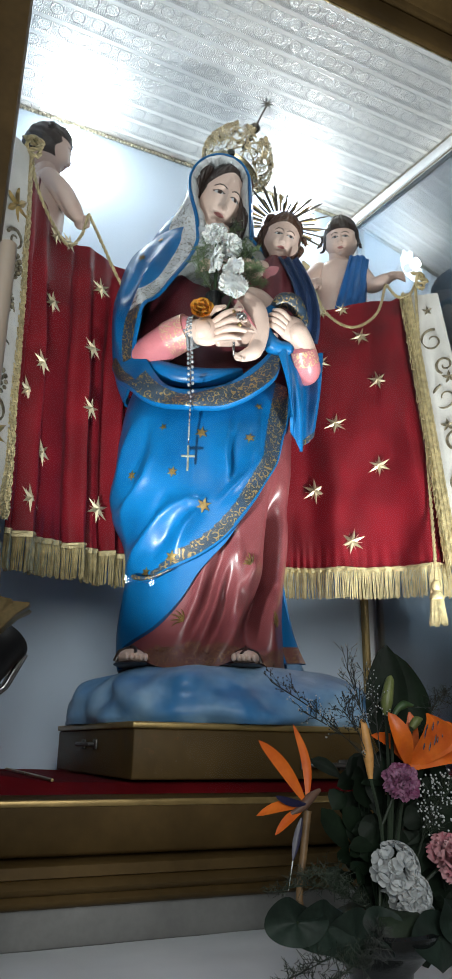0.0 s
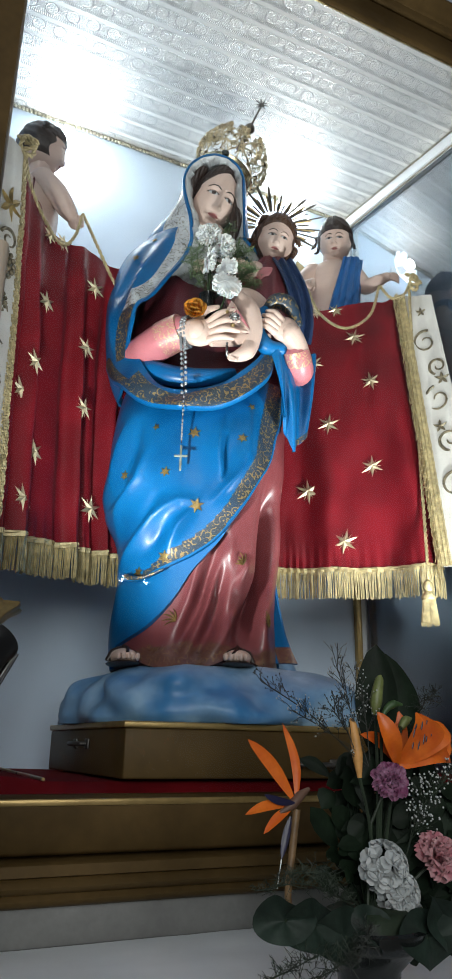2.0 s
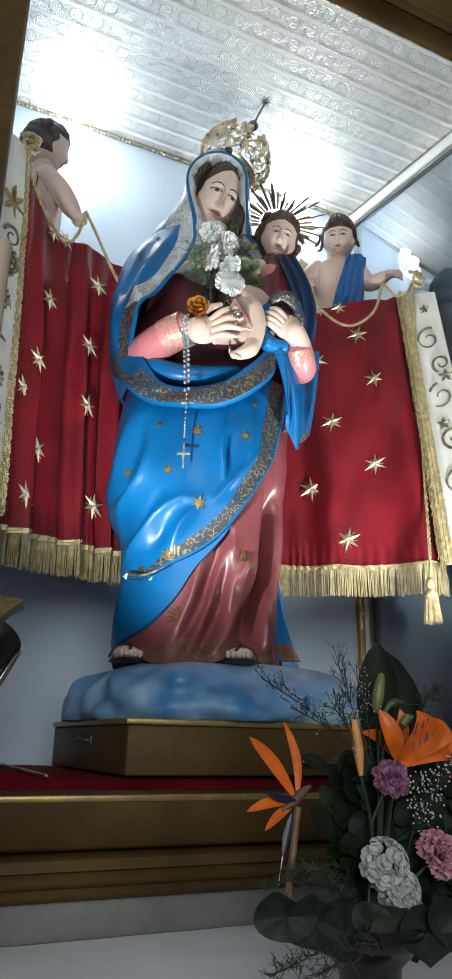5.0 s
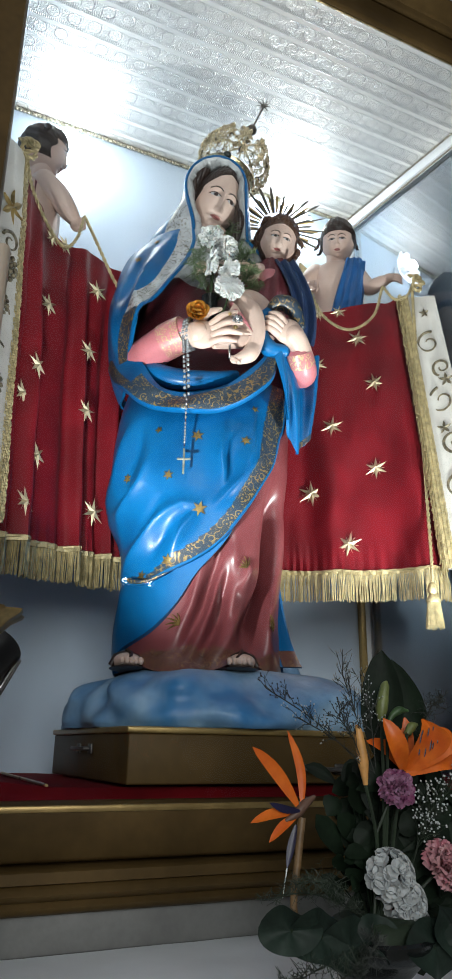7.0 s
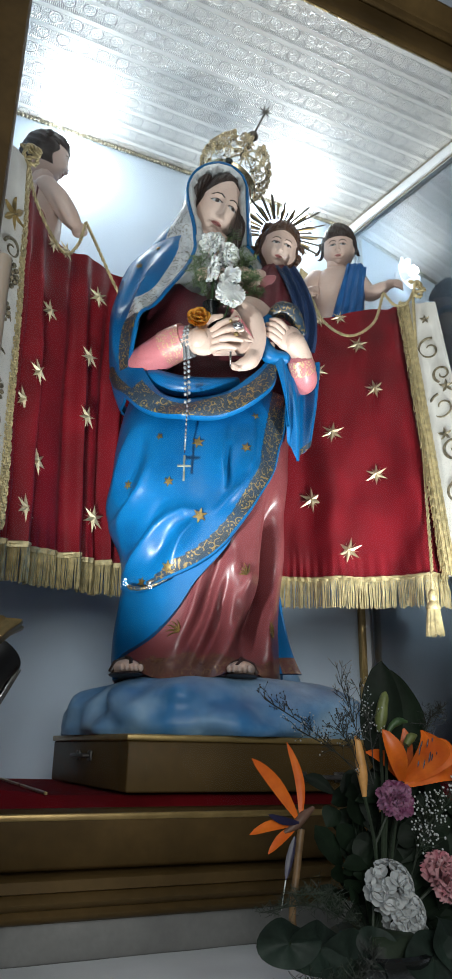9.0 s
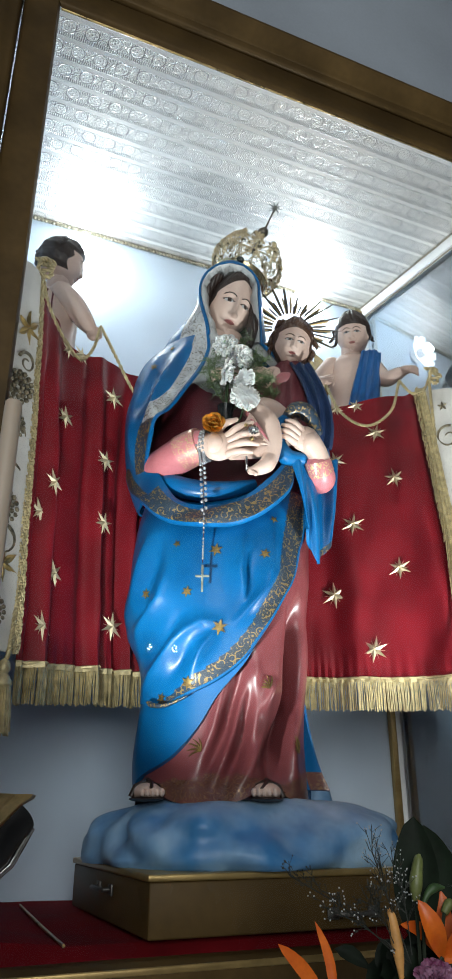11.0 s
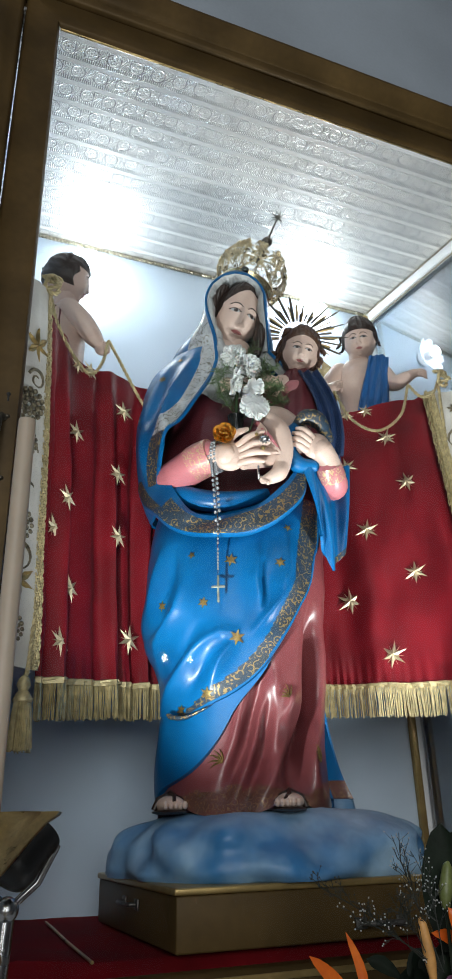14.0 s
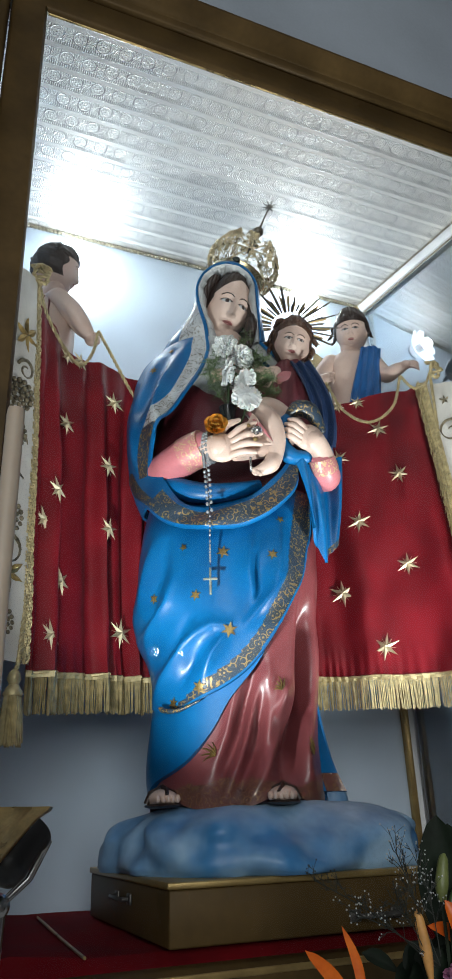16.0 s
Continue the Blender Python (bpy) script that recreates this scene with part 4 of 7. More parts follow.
# ---- heads ----
def face(s, c, size, yaw=0.0, pitch=0.0, roll=0.0, chubby=0.0, eye=1.0, wave=0.0, hair_low=-0.2, part_line=0.30, locks=0, seed=1, lock_r=0.07, arch=2.6, puff=1.05):
    """A carved and painted head. size: chin to crown; eye: how far the lids are open; locks: loose curls over the hair."""
    h = size
    turn = Euler((radians(pitch), radians(roll), radians(yaw))).to_matrix()
    c = Vector(c)
    ez0 = -0.04 * chubby
    n, m = 144, 170
    g = lambda x, z, sx, sz: math.exp(-(x / sx) ** 2 - (z / sz) ** 2)

    def at(t, a):
        """Place in units of the head's height, with whether it is hair."""
        x, y, z = math.sin(t) * math.sin(a), -math.sin(t) * math.cos(a), -math.cos(t)
        ca = max(0.0, math.cos(a))
        w = 0.295 + 0.075 * chubby
        jaw = 1 - (0.40 - 0.24 * chubby) * max(0.0, -z) ** 2.2
        X, Z = x * w * jaw, z * 0.5
        Y = y * (0.40 if y < 0 else 0.44)
        if y < 0:
            full = -math.sqrt(max(0.0, 1 - x * x - 0.74 * z * z)) * 0.40
            Y += (full - Y) * ca * (1 if z < 0 else 0.5)
        if ca > 0:
            aX = abs(X)
            d = -0.030 * (g(aX - 0.12, Z - ez0 - 0.03, 0.085, 0.055)) + 0.022 * g(aX - 0.118, Z - ez0, 0.052, 0.032)
            d += 0.016 * g(aX - 0.11, Z - ez0 - 0.10, 0.10, 0.03)
            nose = lerp([(-0.215, 0.0), (-0.19, 0.045), (-0.165, 0.082), (-0.13, 0.074), (-0.05, 0.046), (0.05, 0.022), (0.10, 0.0)], Z - 0.5 * ez0)
            d += nose * (1 - 0.25 * chubby) * math.exp(-(X / (0.032 + 0.012 * chubby)) ** 2)
            d += 0.026 * g(aX - 0.042, Z + 0.172, 0.022, 0.024)
            d += 0.026 * g(X, Z + 0.258, 0.072, 0.016) + 0.030 * g(X, Z + 0.298, 0.058, 0.018) - 0.016 * g(X, Z + 0.278, 0.08, 0.006)
            d -= 0.014 * g(X, Z + 0.345, 0.08, 0.022) - 0.034 * g(X, Z + 0.42, 0.075, 0.05)
            d += (0.012 + 0.03 * chubby) * g(aX - 0.15, Z + 0.17, 0.09, 0.10)
            Y -= d * ca
        line = part_line - arch * X * X - 0.25 * abs(X) * (arch > 2)
        hair = (Z > line and ca > 0) or (ca < 0.34 + 0.12 * math.sin(Z * 15 + 1) and Z > hair_low) or (Z > 0.12 and ca < 0.50)
        if hair:
            rise = max((Z - line) / 0.09 if ca > 0 else 1.0, (0.34 - ca) / 0.30, (0.50 - ca) / 0.30 if Z > 0.12 else 0.0)
            if Z < hair_low + 0.10 and ca < 0.34:
                rise = min(rise, (Z - hair_low) / 0.10)
            rise = max(0.0, min(1.0, rise))
            f = 1 + (puff - 1) * rise ** 0.6 + 0.012 * rise * math.sin(a * 22 + 6 * Z) + wave * rise * (math.sin(a * 9 + 9 * Z + 2 * math.sin(a * 3)) + 0.7 * math.sin(Z * 40 + a * 5))
            X, Y, Z = X * f, Y * f, Z * (f if Z > 0 else 1)
        return X, Y, Z, ca, hair

    rows, info = [], []
    for i in range(m + 1):
        t = math.pi * (0.006 + 0.988 * i / m)
        row, tags = [], []
        for j in range(n):
            q = 2 * j / n - 1
            a = math.pi * q * (0.5 + 0.5 * q * q)
            X, Y, Z, ca, hair = at(t, a)
            row.append(c + turn @ Vector((X, Y, Z)) * h)
            tags.append((X, Z, ca, hair))
        rows.append(row)
        info.append(tags)

    def paint(a, b):
        X, Z, ca, hair = info[round(a * m)][round(b * n) % n]
        if hair:
            return HAIR
        if ca < 0.2:
            return SKIN
        for sd in (-1, 1):
            ex, ez = (X - sd * 0.118), Z - ez0 + 0.10 * (X - sd * 0.118) ** 2 / 0.05
            ro = (ex / 0.057) ** 2 + (ez / (0.023 * eye)) ** 2
            if ro < 1:
                return LINE if (ex - 0.006) ** 2 + (ez + 0.002) ** 2 < 0.028 ** 2 else VEIL
            if ro < 2.1 and ez > 0.002:
                return LINE
            bz = ez - 0.082 - 0.022 * (1 - (ex / 0.08) ** 2)
            if abs(bz) < 0.009 and abs(ex) < 0.082:
                return HAIR
        if abs(X) < 0.072:
            k = 1 - (X / 0.074) ** 2
            if -0.277 - 0.034 * k < Z < -0.277 + 0.026 * k * (0.75 + 3 * abs(X)):
                return LIPS
        return SKIN
    s.grid(rows, SKIN, True, True, slot_at=paint)
    rnd = random.Random(seed)
    for k in range(locks):
        t = math.pi * rnd.uniform(0.40, 0.93)
        a = math.pi + rnd.uniform(-1, 1) * 1.72
        X, Y, Z, ca, hair = at(t, (a + math.pi) % (2 * math.pi) - math.pi)
        if not hair:
            continue
        p = Vector((X, Y, Z)) * 1.02
        out = Vector((X, Y, 0.3 * Z)).normalized()
        down = (Vector((0, 0, -1)) + out * 0.25 + Vector((rnd.uniform(-0.5, 0.5), rnd.uniform(-0.3, 0.3), 0))).normalized()
        side = out.cross(down)
        L, ph = rnd.uniform(0.16, 0.26), rnd.uniform(0, 6)
        pts = [p + down * L * q + side * 0.045 * math.sin(ph + 5.5 * q) + out * (0.030 + 0.02 * math.cos(ph + 5.5 * q)) * min(1, 3 * q) for q in (i / 8 for i in range(9))]
        s.tube([c + turn @ q * h for q in pts], [h * lock_r * x for x in (0.35, 0.7, 0.9, 1.0, 0.98, 0.9, 0.75, 0.5, 0.15)], 8, HAIR)
    for sd in (-1, 1):
        s.ball(c + turn @ Vector((sd * (0.285 + 0.07 * chubby), 0.0, -0.07)) * h, (0.028 * h, 0.05 * h, 0.075 * h), SKIN, 10, 8)


madonna.tube([P(-0.080, 0.01, 1.06), P(-0.072, 0.02, 1.15), P(-0.060, 0.02, 1.24)], [0.064, 0.054, 0.052], 18, SKIN)
face(madonna, P(-0.048, 0.035, 1.329), 0.215, yaw=25, pitch=23, roll=14, chubby=0.15, eye=1.1, wave=0.004, hair_low=-0.35, part_line=0.345)


# ---- limbs ----
def limb(s, path, radii, slot, n=14, sides=14, flat=1.0):
    pts = smooth_path(path, n)
    rr = [lerp([(k / (len(radii) - 1), r) for k, r in enumerate(radii)], i / (n - 1)) for i in range(n)]
    s.tube(pts, rr, sides, slot, flat)
    for e in (0, -1):
        s.ball(pts[e], (rr[e],) * 3, slot, 10, 8)
    return s


def finger(s, a, b, c, r, slot=SKIN):
    limb(s, [a, b, c], [r, r * 0.95, r * 0.80, r * 0.52], slot, 9, 10)


# right forearm, cuff and hand across the waist
limb(madonna, [P(-0.225, 0.15, 0.762), P(-0.195, 0.187, 0.758), P(-0.150, 0.225, 0.768), P(-0.116, 0.243, 0.776)], [0.040, 0.044, 0.044, 0.038], SLEEVE, 18, 20)
madonna.tube([P(-0.158, 0.219, 0.767), P(-0.135, 0.233, 0.773), P(-0.110, 0.246, 0.778)], [0.0455, 0.045, 0.0435], 20, CUFF)
limb(madonna, [P(-0.118, 0.242, 0.774), P(-0.098, 0.256, 0.768), P(-0.078, 0.266, 0.763)], [0.029, 0.029, 0.032], SKIN, 8, 16)
madonna.ball(P(-0.066, 0.270, 0.760), (0.040, 0.018, 0.037), SKIN, 18, 14, turn=(0, -6, 0))
for k, (a, b, c) in enumerate((((-0.046, 0.276, 0.784), (-0.018, 0.288, 0.802), (0.014, 0.276, 0.820)), ((-0.040, 0.280, 0.770), (-0.008, 0.293, 0.780), (0.026, 0.280, 0.788)), ((-0.040, 0.280, 0.754), (-0.008, 0.293, 0.758), (0.026, 0.278, 0.761)), ((-0.046, 0.275, 0.738), (-0.018, 0.287, 0.739), (0.012, 0.276, 0.741)))):
    finger(madonna, P(*a), P(*b), P(*c), 0.0098 - 0.0008 * (k == 3))
finger(madonna, P(-0.080, 0.264, 0.790), P(-0.055, 0.272, 0.818), P(-0.025, 0.266, 0.834), 0.011)

# left sleeve and hand at the child's side, the mantle's end gathered over it
limb(madonna, [P(0.188, 0.10, 0.745), P(0.184, 0.155, 0.727), P(0.175, 0.190, 0.744)], [0.036, 0.037, 0.033], SLEEVE, 12, 18)
madonna.tube([P(0.179, 0.176, 0.735), P(0.175, 0.190, 0.746), P(0.172, 0.198, 0.756)], [0.0365, 0.0345, 0.032], 18, CUFF)
limb(madonna, [P(0.180, 0.192, 0.750), P(0.170, 0.205, 0.774), P(0.156, 0.214, 0.792)], [0.028, 0.027, 0.030], SKIN, 8, 14)
madonna.ball(P(0.143, 0.219, 0.803), (0.036, 0.018, 0.034), SKIN, 16, 12, turn=(0, 42, 0))
for a, b, c in (((0.136, 0.229, 0.822), (0.116, 0.236, 0.840), (0.099, 0.224, 0.852)), ((0.128, 0.230, 0.812), (0.108, 0.237, 0.828), (0.090, 0.224, 0.840)), ((0.121, 0.230, 0.801), (0.102, 0.236, 0.815), (0.085, 0.223, 0.826)), ((0.117, 0.228, 0.790), (0.100, 0.233, 0.802), (0.086, 0.222, 0.811))):
    finger(madonna, P(*a), P(*b), P(*c), 0.0098)
limb(madonna, [P(0.135, 0.200, 0.758), P(0.098, 0.205, 0.762), P(0.078, 0.205, 0.805), P(0.086, 0.205, 0.852), P(0.105, 0.205, 0.876)], [0.016, 0.022, 0.017, 0.016, 0.010], BLUE, 20, 12)
limb(madonna, [P(0.095, 0.203, 0.868), P(0.122, 0.212, 0.888), P(0.153, 0.208, 0.880), P(0.180, 0.19, 0.838)], [0.010, 0.021, 0.023, 0.012], BORDER, 18, 12)

# mantle falling in folds from the left wrist
top = smooth_path([P(0.100, 0.205, 0.775), P(0.130, 0.212, 0.760), P(0.148, 0.190, 0.745), P(0.180, 0.115, 0.775), P(0.226, 0.105, 0.800), P(0.242, 0.05, 0.81)], 60)
low = smooth_path([P(0.140, 0.180, 0.59), P(0.152, 0.17, 0.55), P(0.166, 0.14, 0.505), P(0.182, 0.12, 0.535), P(0.204, 0.09, 0.565), P(0.208, 0.02, 0.62)], 60)
rows = []
for i in range(30):
    k = i / 29
    row = []
    for j in range(60):
        p = top[j].lerp(low[j], k)
        d = 0.017 * math.sin(j / 59 * 16 + k * 1.2) * min(1, 0.4 + k) * (1 - 0.45 * k) + 0.008 * math.sin(math.pi * k)
        row.append(p + P(0.35 * d, d, 0))
    rows.append(row)
sheet(madonna, rows, 0.007, BLUE, slot_at=lambda a, b: BORDER if a > 0.90 and b > 0.5 else BLUE)

# feet in dark sandals
for u, v, yaw in ((-0.214, 0.212, 24), (0.035, 0.222, -8)):
    d = Euler((0, 0, radians(yaw))).to_matrix()
    f0 = P(u, v - 0.006, -0.006)
    madonna.ball(f0 + Vector((0, 0, -0.010)), (0.034, 0.058, 0.006), LINE, 16, 8, turn=(0, 0, yaw))
    madonna.ball(f0 + Vector((0, 0, 0.004)), (0.030, 0.052, 0.018), SKIN, 16, 10, turn=(0, 0, yaw))
    for k in range(5):
        madonna.ball(f0 + d @ Vector((-0.021 + 0.0105 * k, -0.047 + 0.003 * abs(k - 1.5), 0.002)), (0.0062, 0.012, 0.0085), SKIN, 8, 6)
    madonna.tube([f0 + d @ Vector(q) for q in ((-0.033, 0.0, -0.006), (-0.024, -0.002, 0.014), (0.0, 0.002, 0.025), (0.024, -0.002, 0.014), (0.033, 0.0, -0.006))], 0.006, 8, LINE)
    madonna.tube([f0 + d @ Vector(q) for q in ((-0.004, -0.048, 0.008), (0.002, -0.028, 0.020), (0.0, -0.006, 0.027))], 0.0045, 6, LINE)


def ground_of(rows, u, z, v_min=-9):
    """The point of a cloth nearest to (u, z) on its front, and the way out of it."""
    best = None
    for i in range(1, len(rows) - 1):
        for j in range(1, len(rows[0]) - 1):
            p = rows[i][j]
            d = (p.x - u) ** 2 + (p.z - z) ** 2 + (10 if -p.y < v_min else 0)
            if best is None or d < best[0]:
                best = (d, i, j)
    _, i, j = best
    a = rows[i + 1][j] - rows[i - 1][j]
    b = rows[i][j + 1] - rows[i][j - 1]
    nrm = a.cross(b).normalized()
    if nrm.y > 0:
        nrm = -nrm
    return rows[i][j], nrm


def gilt_star(rows, u, z, r=0.016, turn=0.2):
    p, nrm = ground_of(rows, u, z, -0.2)
    right = Vector((0, 0, 1)).cross(-nrm).normalized()
    madonna.star(p + nrm * 0.0035, r, 0.0015, right, right.cross(nrm) * -1, nrm, GILT, 6 if r > 0.013 else 5, 0.42, turn, 0.004)


for u, z, r in ((-0.066, 0.332, 0.019), (-0.131, 0.214, 0.017), (-0.138, 0.417, 0.014), (-0.238, 0.43, 0.014), (-0.165, 0.535, 0.011), (-0.072, 0.515, 0.017), (0.038, 0.505, 0.015), (0.062, 0.60, 0.012), (-0.255, 0.57, 0.012), (-0.19, 0.185, 0.014)):
    gilt_star(APRON, u, z, r)
for u, z, r in ((-0.255, 1.10, 0.014), (-0.300, 1.02, 0.012), (-0.325, 0.93, 0.011), (-0.205, 1.16, 0.010)):
    gilt_star(HOOD, u, z, r)


def sprig_paint(u, z, r, lean):
    """A small painted spray of gold on the gown."""
    p, nrm = ground_of(GOWN_ROWS, u, z, 0.0)
    right = Vector((0, 0, 1)).cross(-nrm).normalized()
    up = right.cross(nrm) * -1
    up = up if up.z > 0 else -up
    for k in range(5):
        a = lean + (k - 2) * 0.42
        pts = [p + nrm * 0.003 + (right * math.sin(a + 0.5 * t) + up * math.cos(a + 0.5 * t)) * r * t * (1.2 - 0.12 * abs(k - 2)) for t in (0, 0.35, 0.7, 1.0)]
        madonna.tube(pts, [0.0012, 0.0020, 0.0016, 0.0006], 4, GILT)


for u, z, r, lean in ((-0.103, 0.078, 0.030, 0.6), (0.045, 0.205, 0.030, 0.2), (0.105, 0.075, 0.034, 0.0)):
    sprig_paint(u, z, r, lean)
thing("madonna_statue", madonna, STATUE_MATS, "painted plaster statue in blue mantle and rose gown", "statue", m=STATUE_AT)

# ---- the child on her arm ----
M_SASH = material("dark_blue_sash_paint", (0.02, 0.045, 0.12), 0.34, 0.0, 0.15, 14.0, 120.0, 0.06)
M_CURL = material("chestnut_hair_paint", (0.09, 0.042, 0.022), 0.42, 0.0, 0.2, 40.0, 200.0, 0.3)
child = Shape()
limb(child, [P(0.128, 0.02, 1.07), P(0.128, 0.03, 1.14)], [0.036, 0.034], SKIN, 6, 12)
face(child, P(0.132, 0.056, 1.186), 0.146, yaw=10, pitch=16, roll=12, chubby=0.8, eye=1.15, wave=0.014, hair_low=-0.44, part_line=0.23, arch=1.2, puff=1.10, locks=64, seed=4, lock_r=0.05)
rows = []
for i in range(34):
    z = 0.84 + 0.285 * i / 33
    rx = smoother([(0.84, 0.085), (0.95, 0.078), (1.05, 0.074), (1.09, 0.064), (1.125, 0.034)], z)
    f = smoother([(0.84, 0.11), (0.95, 0.080), (1.05, 0.062), (1.09, 0.05), (1.125, 0.034)], z)
    rows.append([P(0.122 + rx * math.sin(a), 0.045 + f * math.cos(a) * (1 + 0.05 * math.sin(a * 8 + z * 14) + 0.04 * math.sin(a * 15 - z * 30)), z) for a in (2 * math.pi * k / 72 for k in range(72))])
child.grid(rows, BODICE, True, True)
# bare neck and the pink shirt seen at the open collar
child.ball(P(0.108, 0.098, 1.045), (0.030, 0.012, 0.026), SLEEVE, 14, 10)
child.ball(P(0.075, 0.075, 1.062), (0.032, 0.026, 0.040), SKIN, 14, 10)
# sash from the left shoulder, in two long folds
rows = []
for i in range(24):
    t = i / 23
    row = []
    for j in range(17):
        w = (j / 16 - 0.5) * (0.060 + 0.012 * t)
        u = 0.148 + 0.050 * math.sin(t * 2.2) + w * 0.95
        z = 1.100 - 0.27 * t
        v = 0.045 + 0.070 * math.sin(0.5 + t * 1.6) * math.cos((u - 0.122) / 0.12) + 0.018 + 0.007 * math.sin(j * 0.95 + t)
        row.append(P(u, v, z))
    rows.append(row)
sheet(child, rows, 0.006, BLUE)
# arm towards her breast
limb(child, [P(0.065, 0.06, 1.065), P(0.02, 0.11, 1.06), P(-0.035, 0.125, 1.05)], [0.032, 0.026, 0.019], SKIN, 12, 12)
child.ball(P(-0.055, 0.128, 1.050), (0.022, 0.013, 0.018), SKIN, 10, 8)
for k in range(4):
    finger(child, P(-0.066, 0.132, 1.06 - 0.008 * k), P(-0.08, 0.134, 1.06 - 0.009 * k), P(-0.092, 0.13, 1.056 - 0.010 * k), 0.006)
# seated legs: the near thigh rises to the knee, the shin hangs and the foot turns in
limb(child, [P(0.10, 0.12, 0.88), P(0.055, 0.19, 0.895), P(0.014, 0.232, 0.880)], [0.044, 0.036, 0.026], SKIN, 14, 16)
limb(child, [P(0.020, 0.230, 0.882), P(0.052, 0.236, 0.845), P(0.062, 0.238, 0.790), P(0.056, 0.242, 0.742)], [0.024, 0.026, 0.025, 0.021], SKIN, 18, 16)
limb(child, [P(0.056, 0.242, 0.742), P(0.046, 0.254, 0.718), P(0.026, 0.262, 0.703), P(0.010, 0.266, 0.697)], [0.021, 0.020, 0.015, 0.010], SKIN, 14, 14)
for k in range(5):
    child.ball(P(0.004 + 0.004 * k, 0.268 + 0.002 * k, 0.701 - 0.0040 * k), (0.0080 - 0.0006 * k, 0.006, 0.0058), SKIN, 8, 6)
limb(child, [P(0.050, 0.225, 0.775), P(0.020, 0.245, 0.764), P(-0.015, 0.252, 0.752), P(-0.036, 0.254, 0.744)], [0.026, 0.024, 0.018, 0.012], SKIN, 14, 14)
# turned-back hem of the pink shirt between the shins
rows = []
for i in range(16):
    t = i / 15
    row = []
    for j in range(12):
        w = j / 11
        u = 0.010 + 0.046 * t + 0.003 * math.sin(t * 9) - 0.058 * w * (1 - t)
        v = 0.268 - 0.016 * math.sin(math.pi * w) - 0.006 * t
        z = 0.850 - 0.086 * t - 0.078 * w * (1 - t)
        row.append(P(u, v, z))
    rows.append(row)
sheet(child, rows, 0.005, SLEEVE, back=SKIN, slot_at=lambda a, b: SLEEVE if b < 0.12 else BODICE)
limb(child, [P(0.002, 0.262, 0.852), P(0.028, 0.262, 0.812), P(0.056, 0.256, 0.768)], [0.006, 0.007, 0.005], SLEEVE, 12, 8)
thing("child_statue", child, STATUE_MATS[:BLUE] + [M_SASH] + STATUE_MATS[1:HAIR] + [M_CURL] + STATUE_MATS[HAIR + 1:], "painted plaster child in a maroon shirt with dark sash", "statue", m=STATUE_AT)

# ---- cherubs that hold the drape ----
cherub = Shape()
limb(cherub, [P(0.0, 0.0, 0.08), P(0.0, 0.005, 0.135)], [0.034, 0.032], SKIN, 6, 12)
face(cherub, P(0.010, 0.012, 0.176), 0.152, yaw=-14, pitch=15, roll=1, chubby=0.9, eye=1.15, wave=0.020, hair_low=-0.16, part_line=0.15, arch=0.4, puff=1.14, locks=10, seed=8, lock_r=0.035)
rows = []
for i in range(26):
    z = -0.42 + 0.52 * i / 25
    rx = smoother([(-0.42, 0.05), (-0.3, 0.08), (-0.2, 0.088), (-0.1, 0.078), (0.0, 0.084), (0.06, 0.078), (0.10, 0.035)], z)
    f = rx * 0.74
    rows.append([P(rx * math.sin(a), f * math.cos(a), z) for a in (2 * math.pi * k / 36 for k in range(36))])
cherub.grid(rows, SKIN, True, True)
limb(cherub, [P(-0.070, 0.005, 0.055), P(-0.128, 0.03, -0.022), P(-0.137, 0.06, -0.045), P(-0.105, 0.085, -0.052)], [0.034, 0.028, 0.024, 0.017], SKIN, 16, 12)
cherub.ball(P(-0.098, 0.09, -0.050), (0.02, 0.018, 0.016), SKIN, 10, 8)
for k in range(4):
    finger(cherub, P(-0.092, 0.10, -0.040 - 0.007 * k), P(-0.080, 0.105, -0.044 - 0.007 * k), P(-0.082, 0.094, -0.052 - 0.007 * k), 0.0055)
limb(cherub, [P(0.072, 0.005, 0.048), P(0.105, 0.03, -0.012), P(0.140, 0.06, -0.012), P(0.158, 0.075, -0.010)], [0.034, 0.028, 0.022, 0.016], SKIN, 16, 12)
cherub.ball(P(0.165, 0.08, -0.008), (0.022, 0.016, 0.015), SKIN, 10, 8)
for k in range(4):
    finger(cherub, P(0.176, 0.086, 0.0 - 0.006 * k), P(0.190, 0.09, -0.002 - 0.008 * k), P(0.203, 0.088, -0.008 - 0.009 * k), 0.0052)
rows = []
for i in range(18):
    t = i / 17
    row = []
    for j in range(12):
        w = (j / 11 - 0.5) * (0.075 + 0.045 * t)
        u = 0.062 - 0.055 * t + w
        z = 0.082 - 0.30 * t + 0.3 * w
        rx = 0.09
        v = 0.066 * math.sqrt(max(0.05, 1 - (u / rx) ** 2 * 0.85)) + 0.012 + 0.005 * math.sin(j * 1.9 + t * 3)
        row.append(P(u, v, z))
    rows.append(row)
sheet(cherub, rows, 0.007, BLUE)
limb(cherub, [P(0.055, -0.05, 0.05), P(0.075, 0.0, 0.095), P(0.072, 0.045, 0.08)], [0.012, 0.016, 0.014], BLUE, 8, 10)
M_CHERUBBLUE = material("cobalt_sash_paint", (0.02, 0.12, 0.34), 0.4, 0.0, 0.12, 12.0, 120.0, 0.06)
